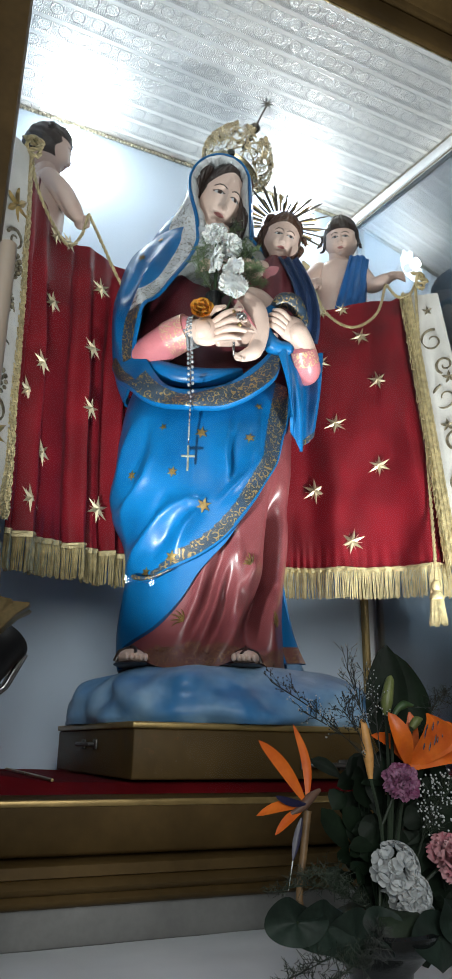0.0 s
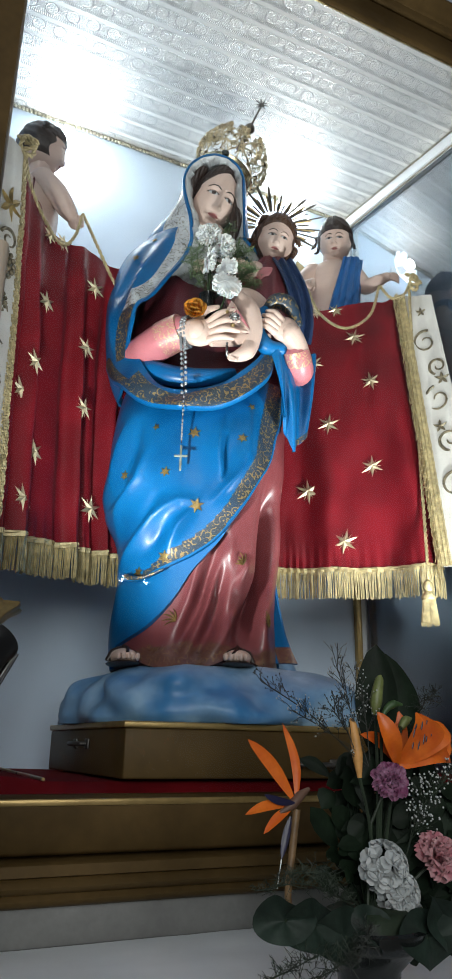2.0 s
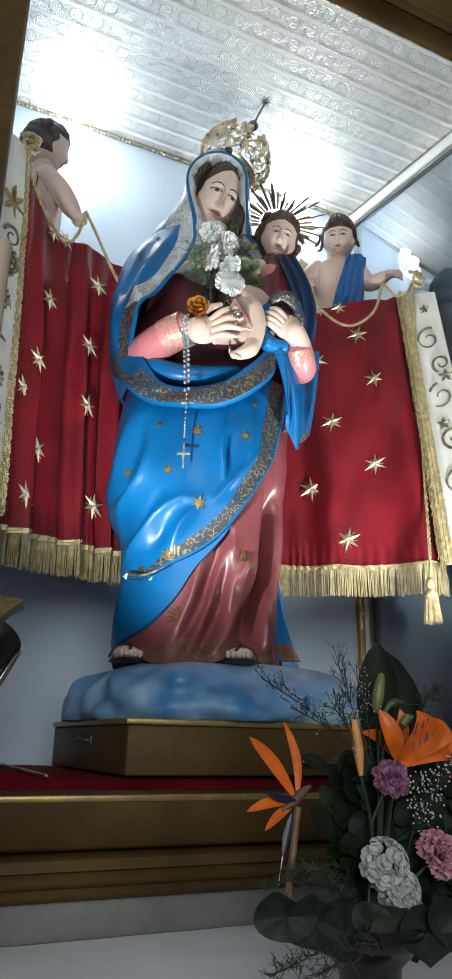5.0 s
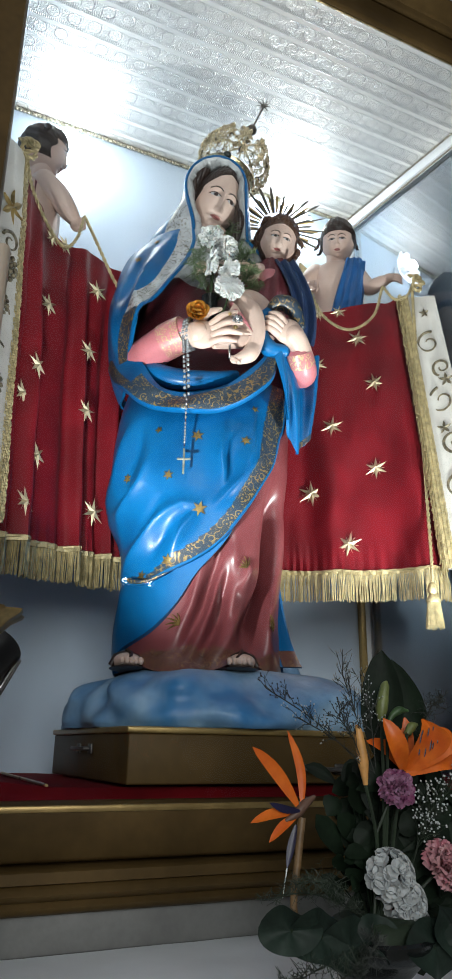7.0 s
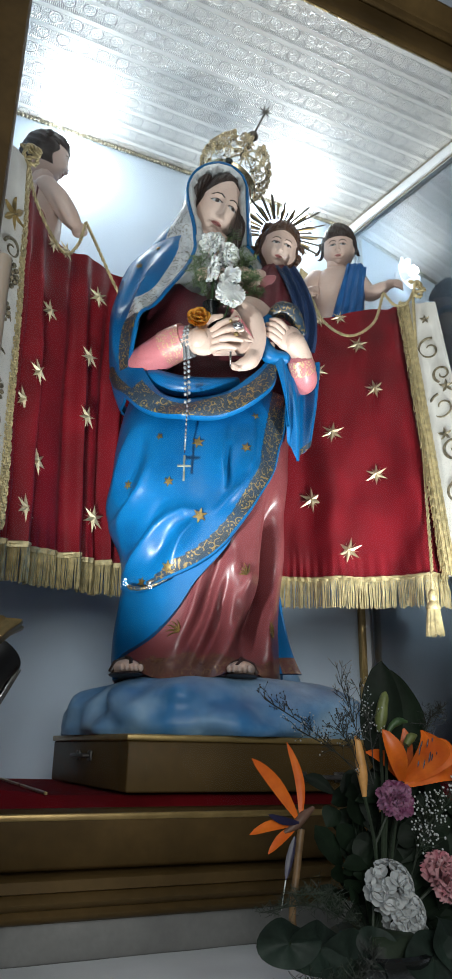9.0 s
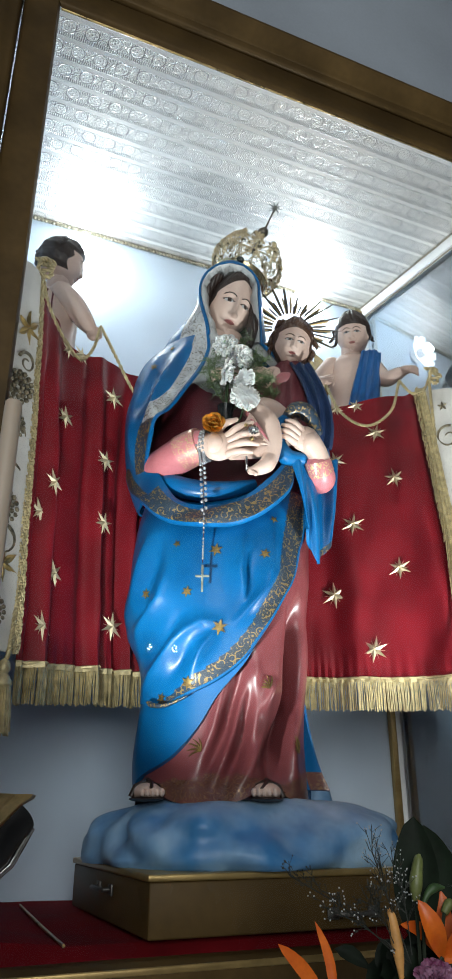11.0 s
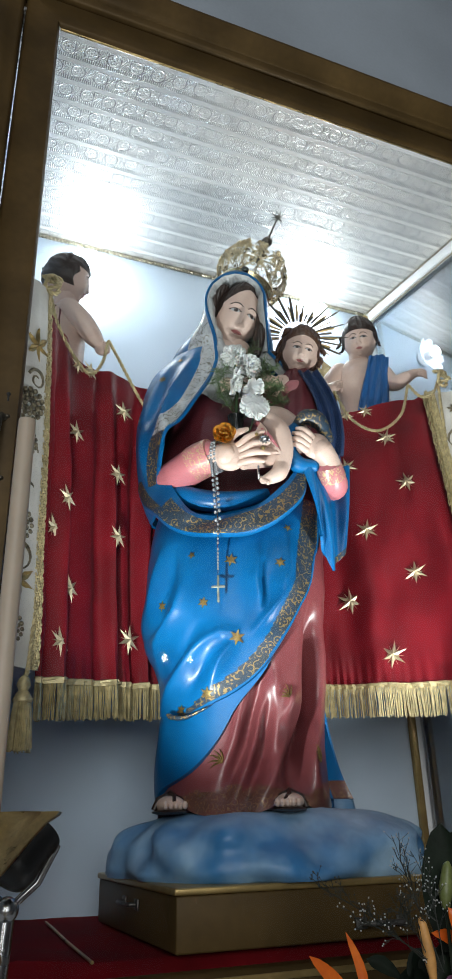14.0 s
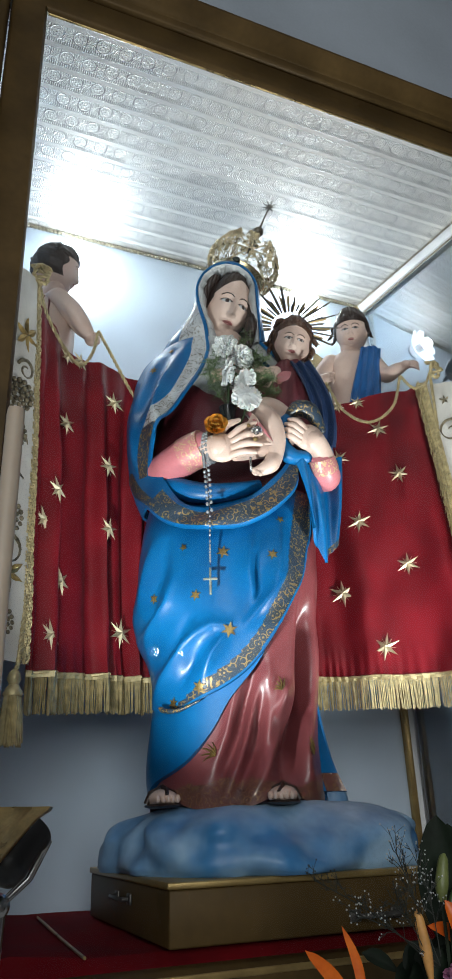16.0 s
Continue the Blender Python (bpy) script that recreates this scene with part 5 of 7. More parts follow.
CHERUB_MATS = [M_CHERUBBLUE] + STATUE_MATS[1:]
thing("cherub_statue", cherub, CHERUB_MATS, "painted plaster cherub with a cobalt blue sash", "statue", "cherubs holding the drape", m=pose(1.285, 1.855, 3.0, 0, 0, -25))

left_cherub = Shape()
limb(left_cherub, [P(0.0, 0.0, 0.09), P(0.010, 0.005, 0.15)], [0.036, 0.034], SKIN, 6, 12)
face(left_cherub, P(0.012, 0.012, 0.205), 0.150, yaw=112, pitch=8, chubby=0.7, wave=0.022, hair_low=-0.30, part_line=0.17, arch=0.5, puff=1.12, locks=12, seed=9, lock_r=0.035)
rows = []
for i in range(26):
    z = -0.40 + 0.51 * i / 25
    rx = smoother([(-0.40, 0.05), (-0.3, 0.08), (-0.2, 0.086), (-0.1, 0.078), (0.0, 0.08), (0.07, 0.072), (0.11, 0.034)], z)
    rows.append([P(rx * 0.86 * math.sin(a), rx * 0.9 * math.cos(a), z) for a in (2 * math.pi * k / 36 for k in range(36))])
left_cherub.grid(rows, SKIN, True, True)
limb(left_cherub, [P(0.03, 0.04, 0.072), P(0.07, 0.045, 0.030), P(0.10, 0.03, -0.012), P(0.118, 0.02, -0.035)], [0.036, 0.031, 0.026, 0.017], SKIN, 16, 12)
left_cherub.ball(P(0.124, 0.018, -0.045), (0.02, 0.017, 0.02), SKIN, 10, 8)
for k in range(4):
    finger(left_cherub, P(0.132, 0.028, -0.034 - 0.006 * k), P(0.146, 0.03, -0.046 - 0.006 * k), P(0.134, 0.034, -0.060 - 0.004 * k), 0.0055)
limb(left_cherub, [P(-0.05, 0.03, 0.07), P(-0.075, 0.06, 0.02), P(-0.06, 0.10, 0.05)], [0.034, 0.028, 0.018], SKIN, 12, 12)
rows = []
for i in range(16):
    t = i / 15
    rows.append([P(-0.075 + 0.09 * (j / 9) - 0.01 * t, 0.076 + 0.012 * math.sin(j * 1.4 + t * 2) - 0.03 * (j / 9 - 0.5) ** 2, 0.09 - 0.34 * t - 0.02 * j / 9) for j in range(10)])
sheet(left_cherub, rows, 0.007, BODICE)
thing("cherub_statue", left_cherub, CHERUB_MATS, "painted plaster cherub in profile with a maroon sash", "statue", "cherubs holding the drape", m=pose(0.262, 1.865, 2.946, 0, 0, -25) @ Matrix.Scale(1.05, 4))
# gilt wings behind the right cherub
wing = Shape()
for k in range(7):
    a = 1.9 + 0.16 * k
    L = 0.16 - 0.010 * abs(k - 2)
    rows = []
    for i in range(8):
        t = i / 7
        w = 0.026 * math.sin(math.pi * (0.12 + 0.86 * t)) + 0.002
        c = P(-0.070 + math.cos(a) * L * t, -0.07 - 0.01 * k, 0.02 + math.sin(a) * L * t - 0.10 * t * (k / 7))
        side = P(-math.sin(a), 0, math.cos(a)) * w
        rows.append([c - side, c + P(0, 0.005, 0), c + side])
    wing.grid(rows, 0)
thing("gilt_wing", wing, M_GOLD, "gilt carved wing of the cherub", "wing", m=pose(1.285, 1.855, 3.0, 0, 0, -25))
for bx, by, bz in ((1.285, 1.84, 2.545), (0.277, 1.86, 2.485)):
    sh = Shape().box(bx - 0.09, by, bz, bx + 0.09, YB - 0.002, bz + 0.035, 0.004).box(bx - 0.02, by + 0.12, bz - 0.16, bx + 0.02, YB - 0.002, bz, 0.004)
    thing("wall_bracket", sh, M_WHITE, "white painted bracket shelf behind the drape", "bracket", "brackets under the cherubs")

# ---- the crimson drape behind the statue ----
TOP = [(.200, 1.635, 2.865), (.31, 1.755, 2.82), (.445, 1.82, 2.83), (.58, 1.88, 2.84), (.80, 1.91, 2.84), (1.0, 1.87, 2.83), (1.13, 1.82, 2.835), (1.26, 1.765, 2.87), (1.362, 1.70, 2.880), (1.396, 1.668, 2.878)]
BOTTOM = [(.214, 1.55, 1.915), (.335, 1.66, 1.935), (.466, 1.765, 1.95), (.56, 1.80, 1.955), (.80, 1.85, 1.965), (1.0, 1.81, 1.975), (1.10, 1.755, 1.97), (1.20, 1.645, 1.962), (1.308, 1.512, 1.955), (1.340, 1.484, 1.953)]
NS, NH = 200, 60
top, bottom = smooth_path(TOP, NS), smooth_path(BOTTOM, NS)
DRAPE = []
for i in range(NH):
    h = i / (NH - 1)
    row = []
    for j in range(NS):
        s = j / (NS - 1)
        p = top[j].lerp(bottom[j], h)
        d = (top[min(j + 1, NS - 1)] - top[max(j - 1, 0)])
        nrm = Vector((d.y, -d.x, 0)).normalized()
        if s < 0.5:
            q = math.sin(s * 112 + 0.8 * h + 1.1 * math.sin(s * 31))
            f = 0.015 * (0.7 + 0.5 * math.sin(s * 47)) * math.copysign(abs(q) ** 0.8, q) + 0.010 * math.sin(s * 43) + 0.005 * math.sin(s * 101 + 2 + h)
        else:
            f = 0.014 * math.sin(s * 36 + 1.1 * h) + 0.005 * math.sin(s * 75 - h * 2)
        f *= 0.25 + 0.75 * min(1, h * 2.2)
        f += 0.009 * noise.noise((s * 13, h * 2.0, 3.3)) * min(1, 0.3 + h) + 0.005 * noise.noise((s * 24 + h * 6, h * 6, 7.1))
        pucker = 0.004 * math.sin(s * 330) * max(0, (h - 0.9) / 0.1)
        row.append(p + nrm * (f + pucker) + Vector((0, 0, 0.006 * math.sin(s * 40) * (1 - h))))
    DRAPE.append(row)
drape = thing("crimson_drape", None, None, "crimson satin drape with gold stars and fringe", "drape")
cloth = Shape()
sheet(cloth, DRAPE, 0.004, 0)
part("cloth", cloth, M_RED, drape, "crimson satin with soft folds")
part("hem_cord", Shape().tube([p + Vector((0, -0.003, 0)) for p in DRAPE[-1][::2]], 0.004, 6), M_GOLDTHREAD, drape)


def fringe(line, drop, step, lean=None, seed=1):
    """Hanging gold threads below a line."""
    rnd = random.Random(seed)
    s = Shape()
    pts = [Vector(p) for p in line]
    dist = [0.0]
    for a, b in zip(pts, pts[1:]):
        dist.append(dist[-1] + (b - a).length)
    n = int(dist[-1] / step)
    k = 0
    for i in range(n):
        d = dist[-1] * (i + 0.5) / n
        while dist[k + 1] < d:
            k += 1
        p = pts[k].lerp(pts[k + 1], (d - dist[k]) / (dist[k + 1] - dist[k]))
        clump = math.sin(d / 0.027 * math.pi) ** 8
        L = drop * (1 + rnd.uniform(-0.05, 0.03) + 0.04 * clump)
        away = Vector((rnd.uniform(-1, 1), rnd.uniform(-1, 1), 0)) * 0.003 + Vector((0, -0.008 * clump, 0))
        e = p + (Vector(lean) * L if lean else Vector((0, 0, -L))) + away
        m = p.lerp(e, 0.5) + Vector((rnd.uniform(-1, 1), rnd.uniform(-1, 1), 0)) * 0.0015 + Vector((0, -0.004 * clump, 0))
        s.tube([p, m, e], [0.0013, 0.0014 + 0.0008 * clump, 0.0013 + 0.0006 * clump], 4)
    return s


part("fringe", fringe(DRAPE[-1], 0.082, 0.0026), M_GOLDTHREAD, drape, "fringe of gold threads")
part("fringe_heading", Shape().grid([[p + Vector((0, -0.006, dz)) for p in DRAPE[-1]] for dz in (0.002, -0.010)]), M_GOLDTHREAD, drape)


def on_drape(x, z):
    best = min(((p.x - x) ** 2 + (p.z - z) ** 2, i, j) for i, r in enumerate(DRAPE) for j, p in enumerate(r))
    _, i, j = best
    i, j = min(max(i, 1), NH - 2), min(max(j, 1), NS - 2)
    a, b = DRAPE[min(i + 6, NH - 1)][j] - DRAPE[max(i - 6, 0)][j], DRAPE[i][min(j + 16, NS - 1)] - DRAPE[i][max(j - 16, 0)]
    nrm = a.cross(b).normalized()
    return DRAPE[i][j], nrm if nrm.y < 0 else -nrm


M_STAR = material("pale_gilt_metal", (0.66, 0.57, 0.38), 0.46, 0.7, 0.12, 60.0, 300.0, 0.15)
for k, (x, z, r) in enumerate(((0.296, 2.574, 0.034), (0.446, 2.719, 0.034), (0.417, 2.484, 0.034), (0.267, 2.346, 0.033), (0.42, 2.302, 0.033), (0.3, 2.142, 0.034), (0.468, 2.048, 0.037), (0.262, 1.998, 0.033), (0.29, 2.789, 0.027), (0.334, 2.80, 0.030), (0.24, 2.27, 0.032),
                                 (1.275, 2.742, 0.034), (1.301, 2.563, 0.034), (1.168, 2.41, 0.036), (1.264, 2.275, 0.035), (1.117, 2.203, 0.040), (1.176, 2.043, 0.038), (1.174, 2.852, 0.027), (1.231, 2.858, 0.027), (1.150, 2.638, 0.034))):
    p, nrm = on_drape(x, z)
    right = Vector((0, 0, 1)).cross(-nrm).normalized()
    up = nrm.cross(right)
    up = up if up.z > 0 else -up
    s = Shape().star(p + nrm * 0.007, r * 1.06, 0.008, right, up, nrm, 0, 6, 0.30, 0.25 * math.sin(k * 2.7), 0.002)
    for q in range(6):
        a = math.pi * (q + 0.5) / 3 + 0.25 * math.sin(k * 2.7)
        w = right * math.sin(a) + up * math.cos(a)
        s.tube([p + nrm * 0.005, p + nrm * 0.005 + w * r * 0.72], [0.0016, 0.0005], 4)
    part("gold_star", s, M_STAR, drape, "ridged gilt metal star", smooth=False)


# cream outer side of the drape, turned out at both ends, with embroidery
def panel(a_top, a_bot, b_top, b_bot, fold, n=40, seed=0.0):
    rows = []
    for i in range(n):
        h = i / (n - 1)
        a, b = Vector(a_top).lerp(Vector(a_bot), h), Vector(b_top).lerp(Vector(b_bot), h)
        d = b - a
        nrm = Vector((-d.y, d.x, 0)).normalized()
        nrm = nrm if nrm.y < 0 else -nrm
        rows.append([a.lerp(b, j / 24) + nrm * (fold * math.sin(j / 24 * 6.0 + h * 1.5 + seed) * min(1, 0.4 + h) + 0.004 * noise.noise((j * 0.2, h * 6, seed))) for j in range(25)])
    return rows


LP = panel((0.186, 1.60, 2.905), (0.204, 1.50, 1.92), (0.100, 1.47, 2.86), (0.095, 1.40, 1.93), 0.010, seed=0.4)
RP = panel((1.398, 1.655, 2.884), (1.338, 1.475, 1.95), (1.462, 1.575, 2.86), (1.445, 1.415, 1.96), 0.008, seed=2.0)
for rows in (LP, RP):
    part("cream_panel", sheet(Shape(), rows, 0.004, 0), M_CREAM, drape, "cream silk panel")


def on_panel(rows, a, h):
    i, j = min(max(int(h * (len(rows) - 1)), 1), len(rows) - 2), min(max(int(a * 24), 1), 23)
    p = rows[i][j]
    d, e = rows[i][j + 1] - rows[i][j - 1], rows[i + 1][j] - rows[i - 1][j]
    nrm = d.cross(e).normalized()
    nrm = nrm if nrm.y < 0 else -nrm
    return p + nrm * 0.003, d.normalized(), nrm


M_EMB = material("grey_gold_embroidery", (0.30, 0.25, 0.16), 0.4, 0.5, 0.3, 90.0, 400.0, 0.5)


def scroll(rows, a, h, r, turns=1.3, start=0.0, way=1):
    p, d, nrm = on_panel(rows, a, h)
    up = Vector((0, 0, 1))
    pts = []
    for i in range(26):
        t = i / 25
        q = start + way * t * turns * 2 * math.pi
        rr = r * (1 - 0.75 * t)
        pts.append(p + d * math.cos(q) * rr + up * math.sin(q) * rr)
    return Shape().tube(pts, [0.0047 * (1 - 0.5 * i / 25) for i in range(26)], 6)


def leaf_sprig(rows, a, h, r, n=6):
    p, d, nrm = on_panel(rows, a, h)
    up = Vector((0, 0, 1))
    s = Shape()
    for k in range(n):
        q = 2 * math.pi * k / n + 0.4
        w = d * math.cos(q) + up * math.sin(q)
        o = d * -math.sin(q) + up * math.cos(q)
        s.grid([[p + w * r * t + o * r * 0.22 * math.sin(math.pi * min(1, t * 0.95 + 0.05)) * (j - 1) + nrm * (0.006 if j == 1 else 0.001) for j in range(3)] for t in (0.05, 0.3, 0.55, 0.8, 1.0)])
    return s


def rosette(rows, a, h, r):
    p, d, nrm = on_panel(rows, a, h)
    up = Vector((0, 0, 1))
    s = Shape()
    for ring in range(3):
        rr = r * (0.3 + 0.33 * ring)
        m = 6 + 5 * ring
        for k in range(m):
            q = 2 * math.pi * k / m
            s.ball(p + d * math.cos(q) * rr + up * math.sin(q) * rr + nrm * 0.003, (r * 0.17, r * 0.17, r * 0.17), 0, 6, 4)
    return s


for a, h, r in ((0.34, 0.225, 0.046), (0.35, 0.84, 0.040)):
    part("embroidered_leaf", leaf_sprig(LP, a, h, r), M_PAINTGOLD, drape, "gold embroidered leaf")
for a, h, r in ((0.45, 0.385, 0.040), (0.45, 0.50, 0.030), (0.42, 0.71, 0.036), (0.42, 0.93, 0.030)):
    part("embroidered_rosette", rosette(LP, a, h, r), M_EMB, drape, "grey-gold embroidered rosette")
for a, h, r, st, w in ((0.40, 0.53, 0.036, 1.2, 1), (0.42, 0.62, 0.044, 4.2, -1), (0.30, 0.33, 0.030, 0.4, 1), (0.40, 0.78, 0.038, 1.0, 1), (0.75, 0.15, 0.03, 2.0, -1)):
    part("embroidered_scroll", scroll(LP, a, h, r, 1.3, st, w), M_EMB, drape, "grey-gold embroidered scroll")
for a, h, r, st, w in ((0.55, 0.21, 0.040, 1.3, 1), (0.75, 0.31, 0.030, 4.4, -1), (0.6, 0.46, 0.045, 1.8, 1), (0.7, 0.60, 0.035, 4.6, -1), (0.6, 0.75, 0.04, 1.2, 1)):
    part("embroidered_scroll", scroll(RP, a, h, r, 1.2, st, w), M_EMB, drape, "grey-gold embroidered scroll")
for a, h, r in ((0.6, 0.08, 0.016), (0.8, 0.38, 0.022), (0.5, 0.56, 0.02)):
    part("embroidered_leaf", leaf_sprig(RP, a, h, r, 5), M_EMB, drape, "grey-gold embroidered leaf")


# gilt galloon along both edges: a woven band with side fringe
def galloon(rows, width, col=0):
    s = Shape()
    line = [r[col] for r in rows]
    other = [r[min(12, len(r) - 1)] for r in rows]
    n = 150
    pts = smooth_path(line, n)
    oth = smooth_path(other, n)
    g = []
    for i in range(n):
        d = (oth[i] - pts[i]).normalized()
        nrm = Vector((0, 0, 1)).cross(d).normalized()
        nrm = nrm if nrm.y < 0 else -nrm
        g.append([pts[i] + d * width * (j / 6 - 0.35) + nrm * (0.006 + 0.003 * math.sin(i * 1.3 + j * 1.7)) for j in range(7)])
    s.grid(g)
    for i in range(0, n - 1):
        for j in (1, 3, 5):
            s.ball(g[i][j].lerp(g[i + 1][j], 0.5 * (j == 3)) + Vector((0, -0.002, 0)), (0.0030, 0.0024, 0.0036), 0, 5, 4)
    return s, g


s, g = galloon(RP, 0.031)
part("galloon", s, M_GOLDTHREAD, drape, "woven gold edging band")
part("side_fringe", fringe([r[0] for r in g], 0.05, 0.0034, (-0.42, -0.35, -0.84), 5), M_GOLDTHREAD, drape, "fringe of gold threads")
s, g = galloon(LP, 0.022)
part("galloon", s, M_GOLDTHREAD, drape, "woven gold edging band")


def tassel(x, y, z, drop=0.10, r=0.017):
    """Knotted head with a skirt of threads; z: its top."""
    t = thing("gold_tassel", None, None, "gold thread tassel hanging from the drape's cord", "tassel", "tassels", m=pose(x, y, z))
    part("tassel_head", Shape().lathe((0, 0, 0), [(0.004, 0), (0.010, -0.006), (0.013, -0.018), (0.009, -0.028), (0.013, -0.034), (r, -0.044), (r * 0.9, -0.050)], 16, wave=lambda a, rr, h: 1 + 0.08 * math.sin(a * 8 + h * 300)), M_GOLDTHREAD, t)
    rnd = random.Random(int(x * 1000))
    s = Shape()
    for k in range(90):
        a = 2 * math.pi * k / 90
        q = r * rnd.uniform(0.75, 1.0)
        L = drop * rnd.uniform(0.95, 1.03)
        s.tube([(q * 0.8 * math.cos(a), q * 0.8 * math.sin(a), -0.045), (q * math.cos(a), q * math.sin(a), -0.075), (q * 1.22 * math.cos(a), q * 1.22 * math.sin(a), -L)], 0.0013, 4)
    part("threads", s, M_GOLDTHREAD, t)
    return t


tassel(1.256, 1.448, 1.900, 0.112, 0.019)
tassel(0.190, 1.462, 1.905, 0.135, 0.019)


def cord(path, r=0.0047, label="twisted gold cord of the drape"):
    return part("gold_cord", rope(Shape(), path, r, 0.026), M_GOLDTHREAD, drape, label)


KL, KR = (0.188, 1.598, 2.912), (1.413, 1.62, 2.907)
cord([KL, (0.219, 1.63, 2.838), (0.278, 1.68, 2.777), (0.329, 1.715, 2.756), (0.362, 1.725, 2.808), (0.378, 1.735, 2.890)])
cord([(0.378, 1.735, 2.890), (0.425, 1.775, 2.85), (0.498, 1.82, 2.768), (0.56, 1.84, 2.70)])
cord([(1.02, 1.82, 2.77), (1.086, 1.785, 2.82), (1.127, 1.775, 2.901)])
cord([(1.127, 1.775, 2.901), (1.135, 1.71, 2.77), (1.195, 1.665, 2.715), (1.269, 1.64, 2.769), (1.304, 1.63, 2.88)])
cord([(1.304, 1.63, 2.88), (1.333, 1.612, 2.832), (1.375, 1.605, 2.85), KR])
cord([KL, (0.196, 1.575, 2.75), (0.206, 1.555, 2.5), (0.212, 1.53, 2.2), (0.199, 1.475, 1.95), (0.190, 1.462, 1.895)])
cord([KR, (1.405, 1.612, 2.8), (1.388, 1.595, 2.569), (1.335, 1.535, 2.223), (1.27, 1.46, 1.95), (1.256, 1.448, 1.895)])
for kx, ky, kz in (KL, KR):
    s = Shape()
    rope(s, [(kx - 0.022, ky - 0.01, kz + 0.03), (kx + 0.012, ky - 0.02, kz + 0.02), (kx + 0.02, ky - 0.012, kz - 0.015), (kx - 0.012, ky - 0.02, kz - 0.02), (kx - 0.006, ky - 0.026, kz + 0.022), (kx + 0.03, ky - 0.01, kz + 0.03)], 0.006, 0.026)
    rope(s, [(kx - 0.01, ky - 0.014, kz - 0.012), (kx + 0.022, ky - 0.03, kz), (kx - 0.004, ky - 0.016, kz + 0.014)], 0.006, 0.026)
    part("cord_knot", s, M_GOLDTHREAD, drape, "loose knot of gold cord")

# ---- plinth and cloud ----
PX0, PX1, PY0, PY1, PZ0, PZ1 = 0.456, 1.075, 1.357, 1.93, 1.441, 1.541
M_HANDLE = material("worn_dark_steel", (0.16, 0.15, 0.14), 0.42, 0.7, 0.2, 30.0)
plinth = thing("plinth_box", None, None, "dark gold painted plinth box with carrying handles", "plinth")
part("body", Shape().box(PX0 + 0.004, PY0 + 0.004, PZ0, PX1 - 0.004, PY1 - 0.004, PZ1 - 0.012, 0.004), M_BRASS, plinth)
part("top_board", Shape().box(PX0, PY0, PZ1 - 0.012, PX1, PY1, PZ1, 0.003), M_BRASS2, plinth, "lighter gold top edge")
for hx, hy, turn in ((PX0 - 0.001, 1.63, 0), (0.86, PY0 - 0.001, 90)):
    hs = Shape().tube([(0.002, -0.042, 0), (-0.014, -0.042, 0), (-0.018, -0.034, 0), (-0.018, 0.034, 0), (-0.014, 0.042, 0), (0.002, 0.042, 0)], 0.0045, 8)
    hs.box(-0.003, -0.056, -0.010, 0.002, -0.032, 0.010, 0.002).box(-0.003, 0.032, -0.010, 0.002, 0.056, 0.010, 0.002)
    part("handle", hs, M_HANDLE, plinth, "worn steel carrying handle", m=pose(hx, hy, 1.500 if turn == 0 else 1.468, 0, 0, turn))

M_CLOUD = material("painted_cloud", (0.36, 0.54, 0.72), 0.45, 0.0, 0.14, 8.5, 60.0, 0.1, 0.4, second=(0.05, 0.21, 0.46), coat=0.04)
rows = []
NA = 120
for i in range(34):
    t = i / 33
    row = []
    for j in range(NA):
        a = 2 * math.pi * j / NA
        sx, sy = math.cos(a), math.sin(a)
        k = (abs(sx) ** 3.2 + abs(sy) ** 3.2) ** (-1 / 3.2)
        hx, hy = 0.325, 0.280
        prof = smoother([(0, 0.99), (0.12, 1.02), (0.3, 0.99), (0.5, 0.90), (0.68, 0.76), (0.82, 0.58), (0.92, 0.36), (1.0, 0.001)], t)
        h = smoother([(0, 0.0), (0.12, 0.018), (0.3, 0.055), (0.5, 0.095), (0.68, 0.122), (0.82, 0.136), (0.92, 0.140), (1.0, 0.140)], t)
        bump = 0.13 * noise.noise((sx * 2.6, sy * 2.6, h * 9)) + 0.08 * noise.noise((sx * 5.5, sy * 5.5, h * 18 + 5))
        x = 0.765 + sx * k * hx * prof * (1 + bump * (1 - t ** 4))
        y = 1.645 + sy * k * hy * prof * (1 + bump * (1 - t ** 4))
        row.append((x, y, PZ1 + 0.885 * h + 0.012 * noise.noise((x * 9, y * 9, 1)) * min(1, 5 * t) * (1 - max(0, t - 0.6))))
    rows.append(row)
cloud = Shape().grid(rows, 0, True, True)
cloud.ball((1.03, 1.80, PZ1 + 0.11), (0.05, 0.06, 0.085), 0, 18, 12)
thing("cloud_base", cloud, M_CLOUD, "painted blue cloud base under the statue", "statue base")


# ---- crown ----
def local_thing(name, label, category, m, group=""):
    return thing(name, None, None, label, category, group, m=m)


